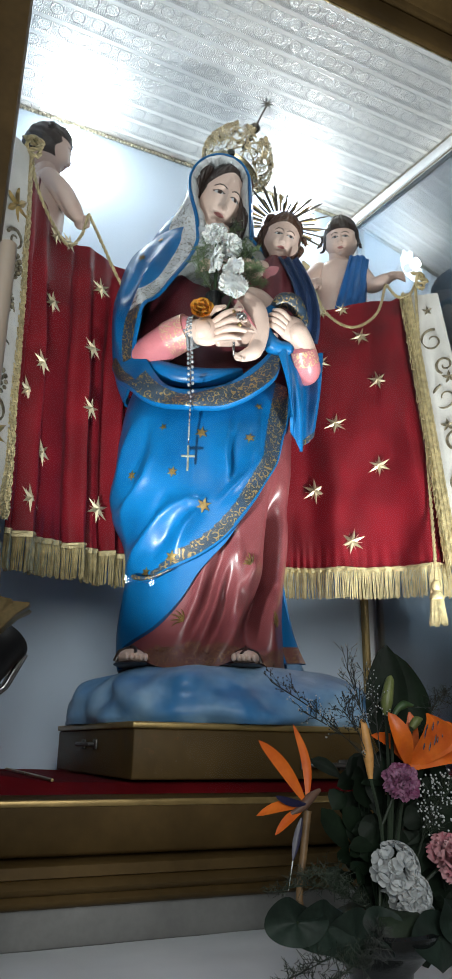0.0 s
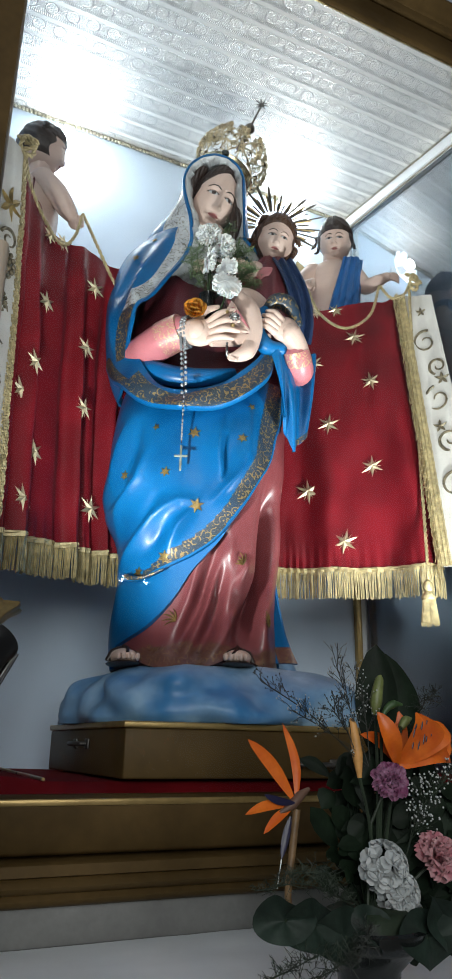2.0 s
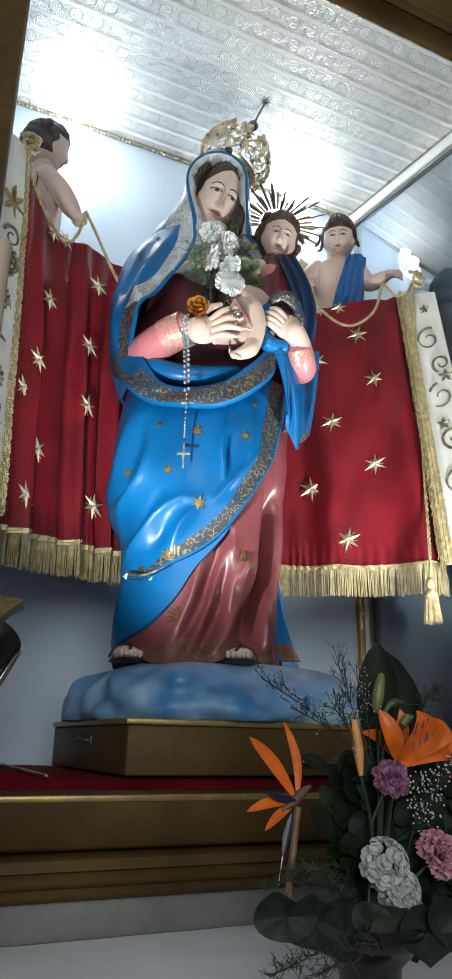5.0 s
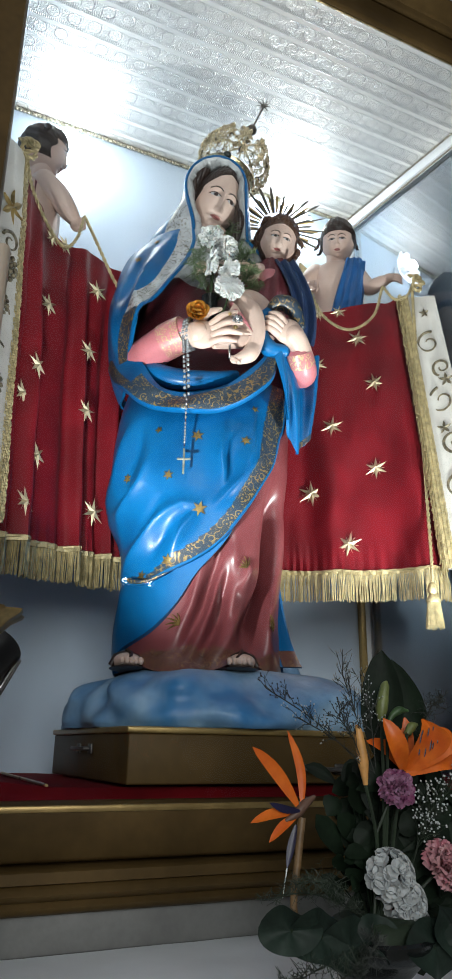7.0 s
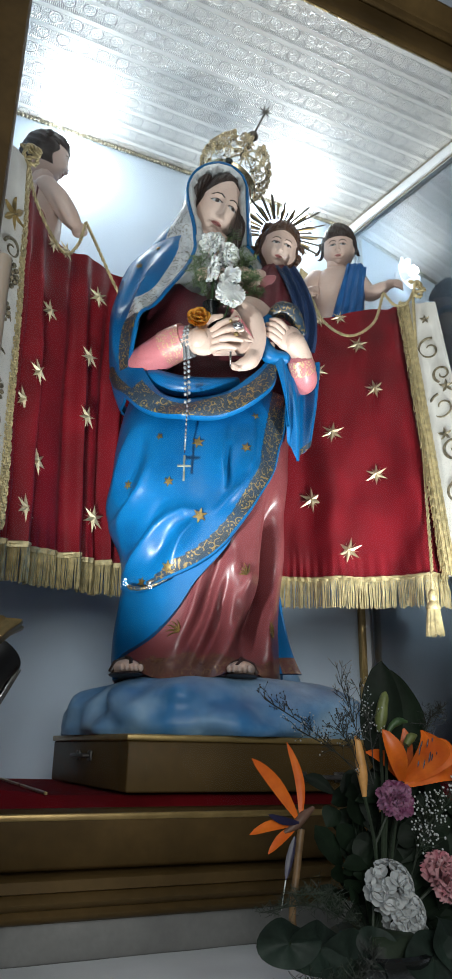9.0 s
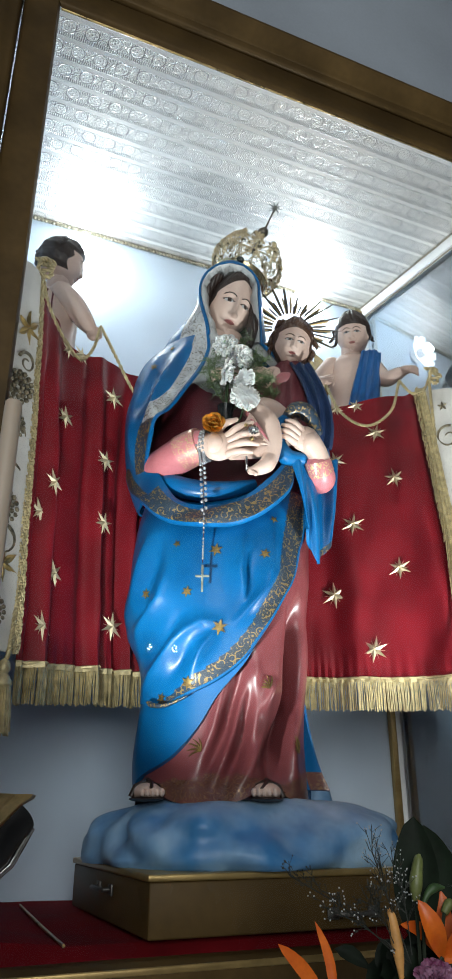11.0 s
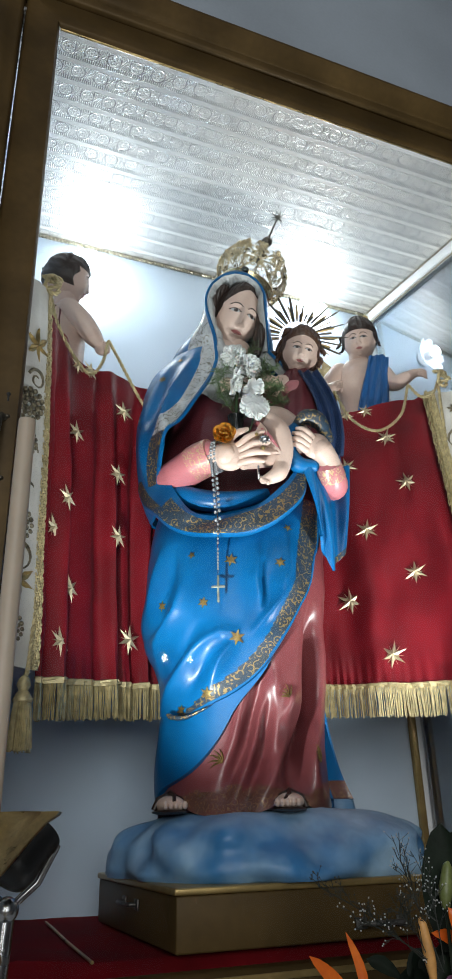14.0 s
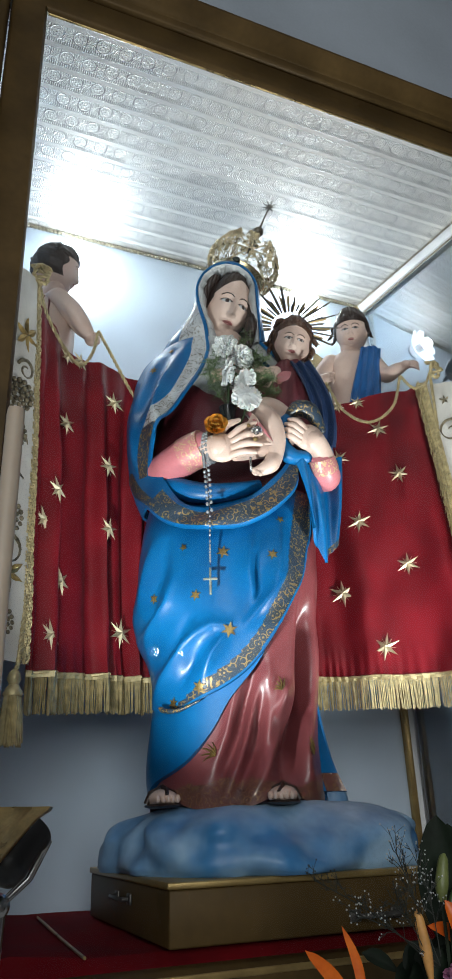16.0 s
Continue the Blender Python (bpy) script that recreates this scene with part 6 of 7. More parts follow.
crown = local_thing("filigree_crown", "openwork gilt filigree crown with a star finial", "crown", STATUE_AT @ pose(-0.024, 0.010, 1.450, -6, 20, 0) @ Matrix.Diagonal((1.0, 1.0, 1.16, 1)))
part("band", Shape().lathe((0, 0, 0), [(0.080, 0.0), (0.084, 0.002), (0.086, 0.018), (0.089, 0.021), (0.085, 0.023), (0.082, 0.019), (0.080, 0.0)], 48), M_GOLD, crown)
part("band_stone", Shape().ball((0, -0.094, 0.016), (0.012, 0.005, 0.008), 0, 12, 8), material("dark_stone", (0.05, 0.06, 0.05), 0.15), crown, "dark oval stone")


M_CROWN = material("pale_filigree_gilt", (0.74, 0.60, 0.36), 0.3, 0.75, 0.2, 40.0, 200.0, 0.2)


def crown_r(h):
    return 0.090 + 0.020 * math.sin(min(1.0, h / 0.076) * 2.6)


rnd = random.Random(7)
for k in range(12):
    a0 = 2 * math.pi * (k + 0.5) / 12
    s = Shape()
    tall = 0.076 if k % 2 else 0.064

    def at(da, h, out=0.0):
        r = crown_r(h) + out
        return (r * math.sin(a0 + da), -r * math.cos(a0 + da), 0.03 + h)
    s.tube([at(0.10 * math.sin(t * 6.0), tall * t) for t in (i / 11 for i in range(12))], 0.0019, 5)
    for sd in (-1, 1):
        for h0, rr in ((0.014, 0.012), (0.036, 0.011), (0.055, 0.009)):
            if h0 + rr > tall:
                continue
            s.tube([at(sd * (0.125 + (rr * (1 - 0.6 * t)) * math.cos(t * 8.5) / 0.1), h0 + rr * (1 - 0.6 * t) * math.sin(t * 8.5), 0.004 * t) for t in (i / 13 for i in range(14))], 0.0016, 4)
            s.ball(at(sd * 0.125, h0, 0.003), (0.0036,) * 3, 0, 6, 4)
        s.tube([at(sd * 0.26 * (1 - t), 0.004 + tall * 0.8 * t ** 1.4) for t in (i / 7 for i in range(8))], 0.0015, 4)
    for q in range(14):
        s.ball(at(rnd.uniform(-0.24, 0.24), rnd.uniform(0.01, tall * 0.9), 0.003), (0.003,) * 3, 0, 5, 4)
    for q in range(5):
        b = 2 * math.pi * q / 5
        s.ball(at(0.055 * math.cos(b), tall + 0.008 + 0.007 * math.sin(b)), (0.0045,) * 3, 0, 6, 4)
    part("filigree_arch", s, M_CROWN, crown)
for k in range(8):
    a = math.pi * (k + 0.25) / 4
    s = Shape()

    def rib(t, da=0.0, up=0.0):
        r = 0.104 + 0.012 * math.sin(t * 3.1) - 0.098 * t ** 1.7
        return (r * math.sin(a + da), -r * math.cos(a + da), 0.070 + 0.072 * math.sin(t * 1.75) + up)
    s.tube([rib(i / 15) for i in range(16)], 0.0026, 6)
    for t in (0.18, 0.34, 0.50, 0.66):
        for sd in (-1, 1):
            s.tube([rib(t + 0.05 * math.sin(q), sd * (0.10 + 0.09 * math.cos(q)), 0.010 * math.sin(1.5 * q)) for q in (i * 0.5 for i in range(11))], 0.0015, 4)
            s.ball(rib(t, sd * 0.12, 0.004), (0.0034,) * 3, 0, 6, 4)
        s.ball(rib(t, 0.0, 0.007), (0.0040,) * 3, 0, 6, 4)
    part("arch_rib", s, M_CROWN, crown, "openwork arch with scrolls")
M_DARKMETAL = material("tarnished_metal", (0.16, 0.14, 0.11), 0.4, 0.8, 0.2, 30.0)
fin = Shape().tube([(0, 0, 0.13), (0, 0, 0.195)], [0.009, 0.007], 8)
fin.lathe((0, 0, 0.195), [(0.003, 0), (0.014, 0.007), (0.018, 0.016), (0.014, 0.026), (0.003, 0.032)], 14).tube([(0, 0, 0.22), (0, 0, 0.315)], [0.0035, 0.0022], 6)
part("finial_stem", fin, M_DARKMETAL, crown)
fs = Shape()
for k in range(9):
    a = 2 * math.pi * k / 9
    fs.tube([(0, 0, 0.315), (0.024 * math.cos(a), -0.004, 0.315 + 0.024 * math.sin(a))], [0.0034, 0.0010], 4)
part("finial_star", fs, M_DARKMETAL, crown)

# ---- child's sunburst ----
halo = local_thing("sunburst_halo", "brass sunburst halo behind the child's head", "halo", STATUE_AT @ pose(0.134, 0.005, 1.285, 0, 0, 0))
rnd = random.Random(3)
for k in range(44):
    a = radians(-38 + 226 * (k + 0.55 * math.sin(k * 1.57)) / 43)
    L = (0.118, 0.148, 0.104)[k % 3] * rnd.uniform(0.9, 1.08) * (0.82 if 0.9 < a < 1.5 else 1.0)
    w = rnd.uniform(0.0024, 0.0043)
    d, o = Vector((math.cos(a), 0, math.sin(a))), Vector((-math.sin(a), 0, math.cos(a)))
    s = Shape().grid([[d * r - o * ww, d * r + Vector((0, -0.0016, 0)), d * r + o * ww, d * r + Vector((0, 0.0016, 0))] for r, ww in ((0.055, 0.0022), (0.085, w), (L * 0.93, w * 0.9), (L, 0.0004))], 0, True, True)
    part("ray", s, M_DARKMETAL if k % 3 else M_OLDGOLD, halo, smooth=False)
part("halo_plate", Shape().grid([[(0.030 * f * math.cos(a), 0.004, 0.030 * f * math.sin(a)) for f in (0.2, 0.6, 1.0)] for a in (2 * math.pi * i / 24 for i in range(25))]), M_OLDGOLD, halo)


# ---- flowers ----
def petal(s, c, way, up, L, w, cup=0.3, slot=0, frill=0.0, n=5, m=5, ph=0.0):
    """A curved petal from c along way, bent towards up."""
    way, up = Vector(way).normalized(), Vector(up).normalized()
    side = way.cross(up).normalized()
    rows = []
    for i in range(n):
        t = i / (n - 1)
        ww = w * math.sin(math.pi * (0.14 + 0.70 * t)) ** 0.8
        row = []
        for j in range(m):
            q = j / (m - 1) * 2 - 1
            z = cup * L * (t * t * 0.7 + 0.25 * q * q * t) + frill * L * math.sin(q * 9 + ph) * t * t
            row.append(Vector(c) + way * L * t * (1 - 0.10 * q * q) + side * ww * q + up * z)
        rows.append(row)
    s.grid(rows, slot)
    return s


def carnation(r, seed, mats=0):
    """A frilled flower head, facing up the z axis."""
    rnd = random.Random(seed)
    s = Shape()
    for ring, (n, el, L) in enumerate(((9, 12, 1.0), (9, 32, 0.98), (8, 52, 0.9), (6, 70, 0.8), (4, 84, 0.7))):
        for k in range(n):
            a = 2 * math.pi * k / n + ring * 0.5 + rnd.uniform(-0.15, 0.15)
            e = radians(el + rnd.uniform(-8, 8))
            way = Vector((math.cos(a) * math.cos(e), math.sin(a) * math.cos(e), math.sin(e)))
            up = Vector((-math.cos(a) * math.sin(e), -math.sin(a) * math.sin(e), math.cos(e)))
            petal(s, (0, 0, 0), way, up, r * L * rnd.uniform(0.92, 1.08), r * 0.40, -0.10, 0, 0.10, 6, 9, rnd.uniform(0, 6))
    return s


M_WHITEPETAL = material("white_petal", (0.78, 0.80, 0.78), 0.55, 0.0, 0.05, 60.0, 300.0, 0.15, subsurface=0.15)
M_STEM = material("green_stem", (0.06, 0.12, 0.04), 0.5, 0.0, 0.2, 30.0)
M_FERN = material("fern_green", (0.12, 0.19, 0.07), 0.55, 0.0, 0.25, 40.0)
M_VASE = material("black_vase", (0.01, 0.012, 0.012), 0.2, 0.0, 0.1)
bouquet = local_thing("carnation_bouquet", "small bouquet of white carnations with fern in her arm", "bouquet", STATUE_AT)
part("holder", Shape().lathe((-0.052, -0.225, 0.83), [(0.010, 0.0), (0.016, 0.002), (0.019, 0.03), (0.021, 0.06), (0.0215, 0.063), (0.018, 0.063), (0.016, 0.03)], 16), M_VASE, bouquet, "small black vase")
FL = [(-0.050, 0.238, 1.068, 0.034, -24), (-0.004, 0.240, 1.030, 0.034, 20), (-0.046, 0.250, 0.976, 0.036, -20), (-0.002, 0.250, 0.952, 0.034, 26), (-0.004, 0.268, 0.892, 0.042, 10)]
for k, (u, v, z, r, lean) in enumerate(FL):
    part("carnation", carnation(r, 20 + k), M_WHITEPETAL, bouquet, "white frilled carnation", m=Matrix.Translation(P(u, v, z)) @ pose(0, 0, 0, 104, lean, k * 50.0) @ pose(0, 0, -r * 0.35))
    part("stem", Shape().tube(smooth_path([P(u, v - 0.012, z - 0.01), P(u * 0.6 - 0.02, v - 0.015, z - 0.06), P(-0.052, 0.228, 0.87)], 8), 0.0022, 5), M_STEM, bouquet)


def fern_frond(path, L, seed, n=26, r=0.0005):
    """Feathery asparagus fern: fine needles off a thin stalk."""
    rnd = random.Random(seed)
    s = Shape()
    pts = smooth_path(path, n)
    s.tube(pts, 0.0009, 4)
    for i in range(2, n):
        w = L * math.sin(math.pi * min(1, 0.18 + 0.82 * (1 - i / n)))
        for sd in range(4):
            d = Vector((rnd.uniform(-1, 1), rnd.uniform(-0.7, 0.7), rnd.uniform(-0.5, 1))).normalized() * w * rnd.uniform(0.5, 1)
            m = pts[i] + d
            s.tube([pts[i], m], [r, r * 0.5], 3)
            for q in range(3):
                b = pts[i].lerp(m, rnd.uniform(0.3, 0.95))
                s.tube([b, b + Vector((rnd.uniform(-1, 1), rnd.uniform(-1, 1), rnd.uniform(-1, 1))) * w * 0.3], [r * 0.8, r * 0.4], 3)
    return s


for k, pts in enumerate(([(-0.04, 0.215, 0.89), (0.0, 0.21, 0.98), (0.028, 0.22, 1.06)], [(-0.04, 0.215, 0.89), (0.03, 0.215, 0.95), (0.062, 0.215, 0.98)], [(-0.05, 0.215, 0.89), (-0.045, 0.21, 1.0), (-0.01, 0.21, 1.10)], [(-0.05, 0.21, 0.9), (-0.09, 0.20, 0.98), (-0.10, 0.20, 1.05)], [(-0.04, 0.21, 0.9), (0.04, 0.21, 0.93), (0.075, 0.21, 0.94)], [(-0.04, 0.22, 0.9), (0.02, 0.23, 1.0), (0.055, 0.225, 1.03)], [(-0.04, 0.22, 0.9), (-0.01, 0.215, 1.03), (0.005, 0.215, 1.12)], [(-0.045, 0.22, 0.9), (-0.08, 0.22, 1.0), (-0.07, 0.22, 1.08)], [(-0.04, 0.22, 0.9), (0.03, 0.235, 0.97), (0.07, 0.23, 0.965)])):
    part("fern", fern_frond([P(*p) for p in pts], 0.034, k, 30, 0.0007), M_FERN, bouquet, "feathery asparagus fern")

M_ROSEGOLD = material("polished_amber_gold", (0.90, 0.50, 0.09), 0.25, 0.7, 0.08, 40.0)
rose = Shape()
for ring, (n, el, L, w) in enumerate(((5, 14, 0.026, 0.016), (5, 38, 0.025, 0.015), (4, 60, 0.022, 0.012), (3, 78, 0.019, 0.008))):
    for k in range(n):
        a = 2 * math.pi * k / n + ring * 0.6
        e = radians(el)
        petal(rose, (0, 0, 0), (math.cos(a) * math.cos(e), math.sin(a) * math.cos(e), math.sin(e)), (-math.cos(a) * math.sin(e), -math.sin(a) * math.sin(e), math.cos(e)), L, w, 0.35, 0, 0.02, 6, 7)
thing("golden_rose", rose, M_ROSEGOLD, "polished golden metal rose at the hand", "rose", m=STATUE_AT @ Matrix.Translation(P(-0.078, 0.289, 0.806)) @ pose(0, 0, 0, 84, -8, 0) @ Matrix.Scale(1.22, 4))

# ---- jewels and rosary ----
M_CRYSTAL = material("crystal_bead", (0.42, 0.44, 0.46), 0.10, 0.5, 0.1, 60.0)
M_SILVER = material("silver_metal", (0.6, 0.6, 0.6), 0.2, 1.0, 0.1, 60.0)
bracelet = Shape()
for row in range(3):
    for k in range(22):
        a = 2 * math.pi * k / 22
        c = P(-0.110 + 0.008 * row, 0.240 + 0.006 * row, 0.772)
        bracelet.ball(c + Vector((0.010 * math.cos(a), 0.034 * math.cos(a), 0.036 * math.sin(a))), (0.005,) * 3, 0, 6, 5)
thing("crystal_bracelet", bracelet, M_CRYSTAL, "crystal bead bracelet round the wrist", "bracelet", m=STATUE_AT)
ring_s = Shape().ball(P(0.016, 0.297, 0.789), (0.010, 0.005, 0.008), 0, 10, 8)
for k in range(10):
    a = 2 * math.pi * k / 10
    ring_s.ball(P(0.016 + 0.0115 * math.cos(a), 0.296, 0.789 + 0.0095 * math.sin(a)), (0.0028,) * 3, 0, 5, 4)
thing("jewelled_ring", ring_s, M_SILVER, "silver ring with clear stones on the finger", "ring", "rings", m=STATUE_AT)
thing("jewelled_ring", Shape().ball(P(0.012, 0.296, 0.767), (0.006, 0.004, 0.006), 0, 8, 6).ball(P(-0.002, 0.29, 0.806), (0.005, 0.004, 0.005), 0, 8, 6), M_OLDGOLD, "small gold ring on the finger", "ring", "rings", m=STATUE_AT)
clasp = Shape().box(-0.004, -0.285, 0.690, 0.002, -0.279, 0.728, 0.002)
thing("silver_clip", clasp, M_SILVER, "small silver clip below the fingers", "clip", m=STATUE_AT)
M_PEWTER = material("dull_pewter", (0.25, 0.26, 0.22), 0.6, 0.3, 0.2, 60.0, 200.0, 0.1)
rosary = local_thing("crystal_rosary", "crystal rosary hanging from the wrist with a silvery cross", "rosary", STATUE_AT)
line = smooth_path([P(-0.108, 0.272, 0.752), P(-0.104, 0.276, 0.70), P(-0.099, 0.28, 0.60), P(-0.100, 0.276, 0.52), P(-0.101, 0.27, 0.468)], 60)
for k in range(27):
    p = line[min(59, int(k * 2.15))]
    s = Shape()
    if k < 15:
        for sd in (-1, 1):
            s.ball(p + P(0.0045 * sd, 0, 0.002 * sd), (0.0040, 0.0040, 0.0046), 0, 7, 5)
    else:
        s.ball(p, (0.0028, 0.0028, 0.0036), 0, 7, 5)
    part("bead", s, M_CRYSTAL, rosary)
part("chain", Shape().tube([line[i] for i in range(0, 60, 2)], 0.0009, 4), M_SILVER, rosary)
part("cross", Shape().box(-0.1035, -0.2735, 0.404, -0.0985, -0.2705, 0.466, 0.001).box(-0.1165, -0.2735, 0.437, -0.0855, -0.2705, 0.4425, 0.001), M_PEWTER, rosary, "small dull silvery cross")

# ---- bulbs in flower-shaped glasses ----
def frosted(name, color):
    """Milky glass that lets the bulb's light through."""
    m = bpy.data.materials.new(name)
    m.use_nodes = True
    n, l = m.node_tree.nodes, m.node_tree.links
    b = n["Principled BSDF"]
    b.inputs["Base Color"].default_value = (*color, 1)
    b.inputs["Roughness"].default_value = 0.35
    b.inputs["Emission Color"].default_value = (*color, 1)
    b.inputs["Emission Strength"].default_value = 7.0
    tr, mix = n.new("ShaderNodeBsdfTranslucent"), n.new("ShaderNodeMixShader")
    tr.inputs["Color"].default_value = (*color, 1)
    mix.inputs["Fac"].default_value = 0.5
    l.new(b.outputs["BSDF"], mix.inputs[1])
    l.new(tr.outputs["BSDF"], mix.inputs[2])
    l.new(mix.outputs["Shader"], n["Material Output"].inputs["Surface"])
    return m


M_SHADE = frosted("frosted_glass", (0.80, 0.88, 0.95))
for lx, lz in LAMPS:
    bl = thing("wall_lamp", None, None, "lit bulb in a flower-shaped glass on the back panel", "lamp", "lamps in the case", m=pose(lx, YB - 0.004, lz, 90, 0, 0))
    part("socket", Shape().lathe((0, 0, 0), [(0.032, 0.0), (0.032, 0.008), (0.018, 0.014), (0.017, 0.052), (0.012, 0.056)], 20), M_WHITE, bl)
    part("bulb", Shape().ball((0, 0, 0.076), (0.020, 0.020, 0.020), 0, 16, 12), M_LAMPGLASS, bl, "glowing white bulb").visible_shadow = False
    for k in range(8):
        a = 2 * math.pi * k / 8
        s = Shape()
        petal(s, (0.018 * math.cos(a), 0.018 * math.sin(a), 0.026), (math.cos(a), math.sin(a), 0.25), (0, 0, 1), 0.060, 0.026, 0.35, 0, 0.03, 6, 7)
        part("glass_petal", s, M_SHADE, bl).visible_shadow = False

# ---- things before the case ----
candle = thing("altar_candle", None, None, "tall ivory candle on an ornate brass drip pan", "candle", m=pose(0.098, 0.955, 1.2))
part("wax", Shape().lathe((0, 0, 0), [(0.0125, 0.435), (0.0125, 0.963), (0.0115, 0.973), (0.006, 0.969), (0.001, 0.963)], 24, wave=lambda a, r, h: 1 + 0.01 * math.sin(a * 3 + h * 9)), M_CANDLE, candle, "ivory wax candle")
part("wick", Shape().tube([(0, 0, 0.960), (0.001, 0, 0.971), (0.004, 0, 0.977)], 0.0012, 5), M_BLACK, candle)
part("drip_pan", Shape().lathe((0.0, 0, 0.44), [(0.012, -0.055), (0.022, -0.045), (0.045, -0.018), (0.066, 0.006), (0.078, 0.014), (0.080, 0.018), (0.064, 0.012), (0.04, -0.008), (0.013, -0.02)], 40, wave=lambda a, r, h: 1 + (0.07 * math.sin(a * 9) + 0.05 * math.sin(a * 18)) * max(0, (r - 0.03) / 0.05)), M_OLDGOLD, candle, "leaf-edged brass drip pan")
part("stem", Shape().lathe((0, 0, 0), [(0.07, 0.0), (0.072, 0.012), (0.045, 0.022), (0.02, 0.04), (0.013, 0.08), (0.022, 0.12), (0.03, 0.15), (0.02, 0.185), (0.012, 0.22), (0.016, 0.27), (0.028, 0.31), (0.016, 0.345), (0.012, 0.39)], 28), M_OLDGOLD, candle, "turned brass stem")

spot = thing("stage_spotlight", None, None, "black spotlight head on a steel arm aimed at the statue", "spotlight", "spotlights", m=pose(0.165, 1.09, 1.204))
body_m = look((0, 0, 0.418), (0.65, 0.48, 1.33))
part("lamp_head", Shape().lathe((0, 0, 0), [(0.012, 0.070), (0.032, 0.062), (0.038, 0.045), (0.040, -0.006), (0.043, -0.012), (0.043, -0.024), (0.036, -0.026), (0.034, -0.012), (0.001, -0.010)], 28), M_BLACK, spot, "black lamp housing", m=body_m @ Matrix.Scale(0.82, 4))
part("yoke", Shape().tube([(-0.043, 0.01, 0.416), (-0.05, 0.02, 0.371), (-0.015, 0.025, 0.341), (0.02, 0.03, 0.371), (0.04, 0.015, 0.416)], 0.006, 8), M_CHROME, spot)
part("arm", Shape().tube([(-0.017, 0.025, 0.344), (-0.023, 0.02, 0.246), (-0.03, 0.02, 0.126), (-0.033, 0.02, 0.026)], [0.011, 0.012, 0.012, 0.013], 14), M_CHROME, spot, "steel arm")
part("joint", Shape().ball((-0.018, 0.022, 0.341), (0.016, 0.016, 0.016), 0, 14, 10), M_CHROME, spot)
part("foot", Shape().lathe((-0.033, 0.02, 0), [(0.075, 0.0), (0.075, 0.012), (0.03, 0.02), (0.014, 0.03)], 24), M_BLACK, spot)
copy_thing(spot, pose(1.25, 1.085, 1.204, 0, 0, 66))

# ---- nave lamps far behind, seen as glints in the glass ----
for k, (x, z) in enumerate(((4.39, 4.55), (4.90, 4.54))):
    t = thing("nave_lamp", None, None, "small lit wall lamp in the nave", "lamp", "nave lamps", m=pose(x, -11.195, z))
    part("lamp_body", Shape().box(-0.05, -0.04, -0.12, 0.05, -0.005, -0.08, 0.008), M_BLACK, t)
    part("glow", Shape().ball((0, 0, 0), (0.055, 0.03, 0.075), 0, 12, 8), glowing("nave_glow", (1, 1, 1), 60.0), t)

# ---- flower arrangement before the case ----
M_ORANGE = material("orange_petal", (0.78, 0.17, 0.012), 0.42, 0.0, 0.1, 30.0, 200.0, 0.1, second=(0.62, 0.10, 0.008), subsurface=0.1)
M_PEACH = material("pale_orange_bud", (0.66, 0.33, 0.10), 0.45, 0.0, 0.12, 30.0)
M_VIOLET = material("dark_violet_petal", (0.014, 0.012, 0.045), 0.4, 0.0, 0.15, 30.0)
M_PURPLE = material("mauve_petal", (0.22, 0.045, 0.13), 0.5, 0.0, 0.2, 60.0, second=(0.50, 0.27, 0.40), subsurface=0.1)
M_PINK = material("pink_petal", (0.48, 0.16, 0.20), 0.5, 0.0, 0.15, 40.0, second=(0.58, 0.34, 0.35), subsurface=0.1)
M_LEAF = material("dark_leaf", (0.009, 0.020, 0.009), 0.62, 0.0, 0.25, 14.0, 120.0, 0.2, 0.2)
M_EUCA = material("grey_green_leaf", (0.022, 0.038, 0.028), 0.6, 0.0, 0.25, 14.0, 120.0, 0.2, 0.25)
M_BUD = material("green_bud", (0.22, 0.26, 0.08), 0.45, 0.0, 0.2, 20.0)
M_GREY = material("dull_stem", (0.24, 0.14, 0.06), 0.5, 0.0, 0.2, 30.0)
M_FREESIA = material("white_floret", (0.46, 0.48, 0.48), 0.55, 0.0, 0.06, 50.0, subsurface=0.1)
M_DARKFERN = material("dark_fern_green", (0.030, 0.045, 0.026), 0.6, 0.0, 0.25, 40.0)
M_DARKSTEM = material("dark_green_stem", (0.020, 0.036, 0.016), 0.6, 0.0, 0.2, 30.0)
M_TWIG = material("dark_twig", (0.03, 0.035, 0.028), 0.6, 0.0, 0.2)
fa = thing("flower_arrangement", None, None, "arrangement of lilies, carnations and bird of paradise on the ledge", "flowers", m=Matrix.Translation((0, 0, 1.5)) @ Matrix.Scale(0.745, 4) @ Matrix.Translation((0, 0, -1.5)))
FX, FY, FZ = 0.80, 1.115, 1.204
part("bowl", Shape().lathe((FX, FY, FZ), [(0.055, -0.106), (0.062, -0.104), (0.045, -0.085), (0.05, -0.03), (0.08, 0.0), (0.09, 0.006), (0.098, 0.03), (0.092, 0.034), (0.08, 0.012), (0.001, 0.010)], 32), M_VASE, fa, "black footed bowl")
part("foam", Shape().lathe((FX, FY, FZ), [(0.078, 0.012), (0.075, 0.045), (0.06, 0.055), (0.001, 0.056)], 20, wave=lambda a, r, h: 1 + 0.08 * math.sin(a * 5)), M_DARKSTEM, fa)


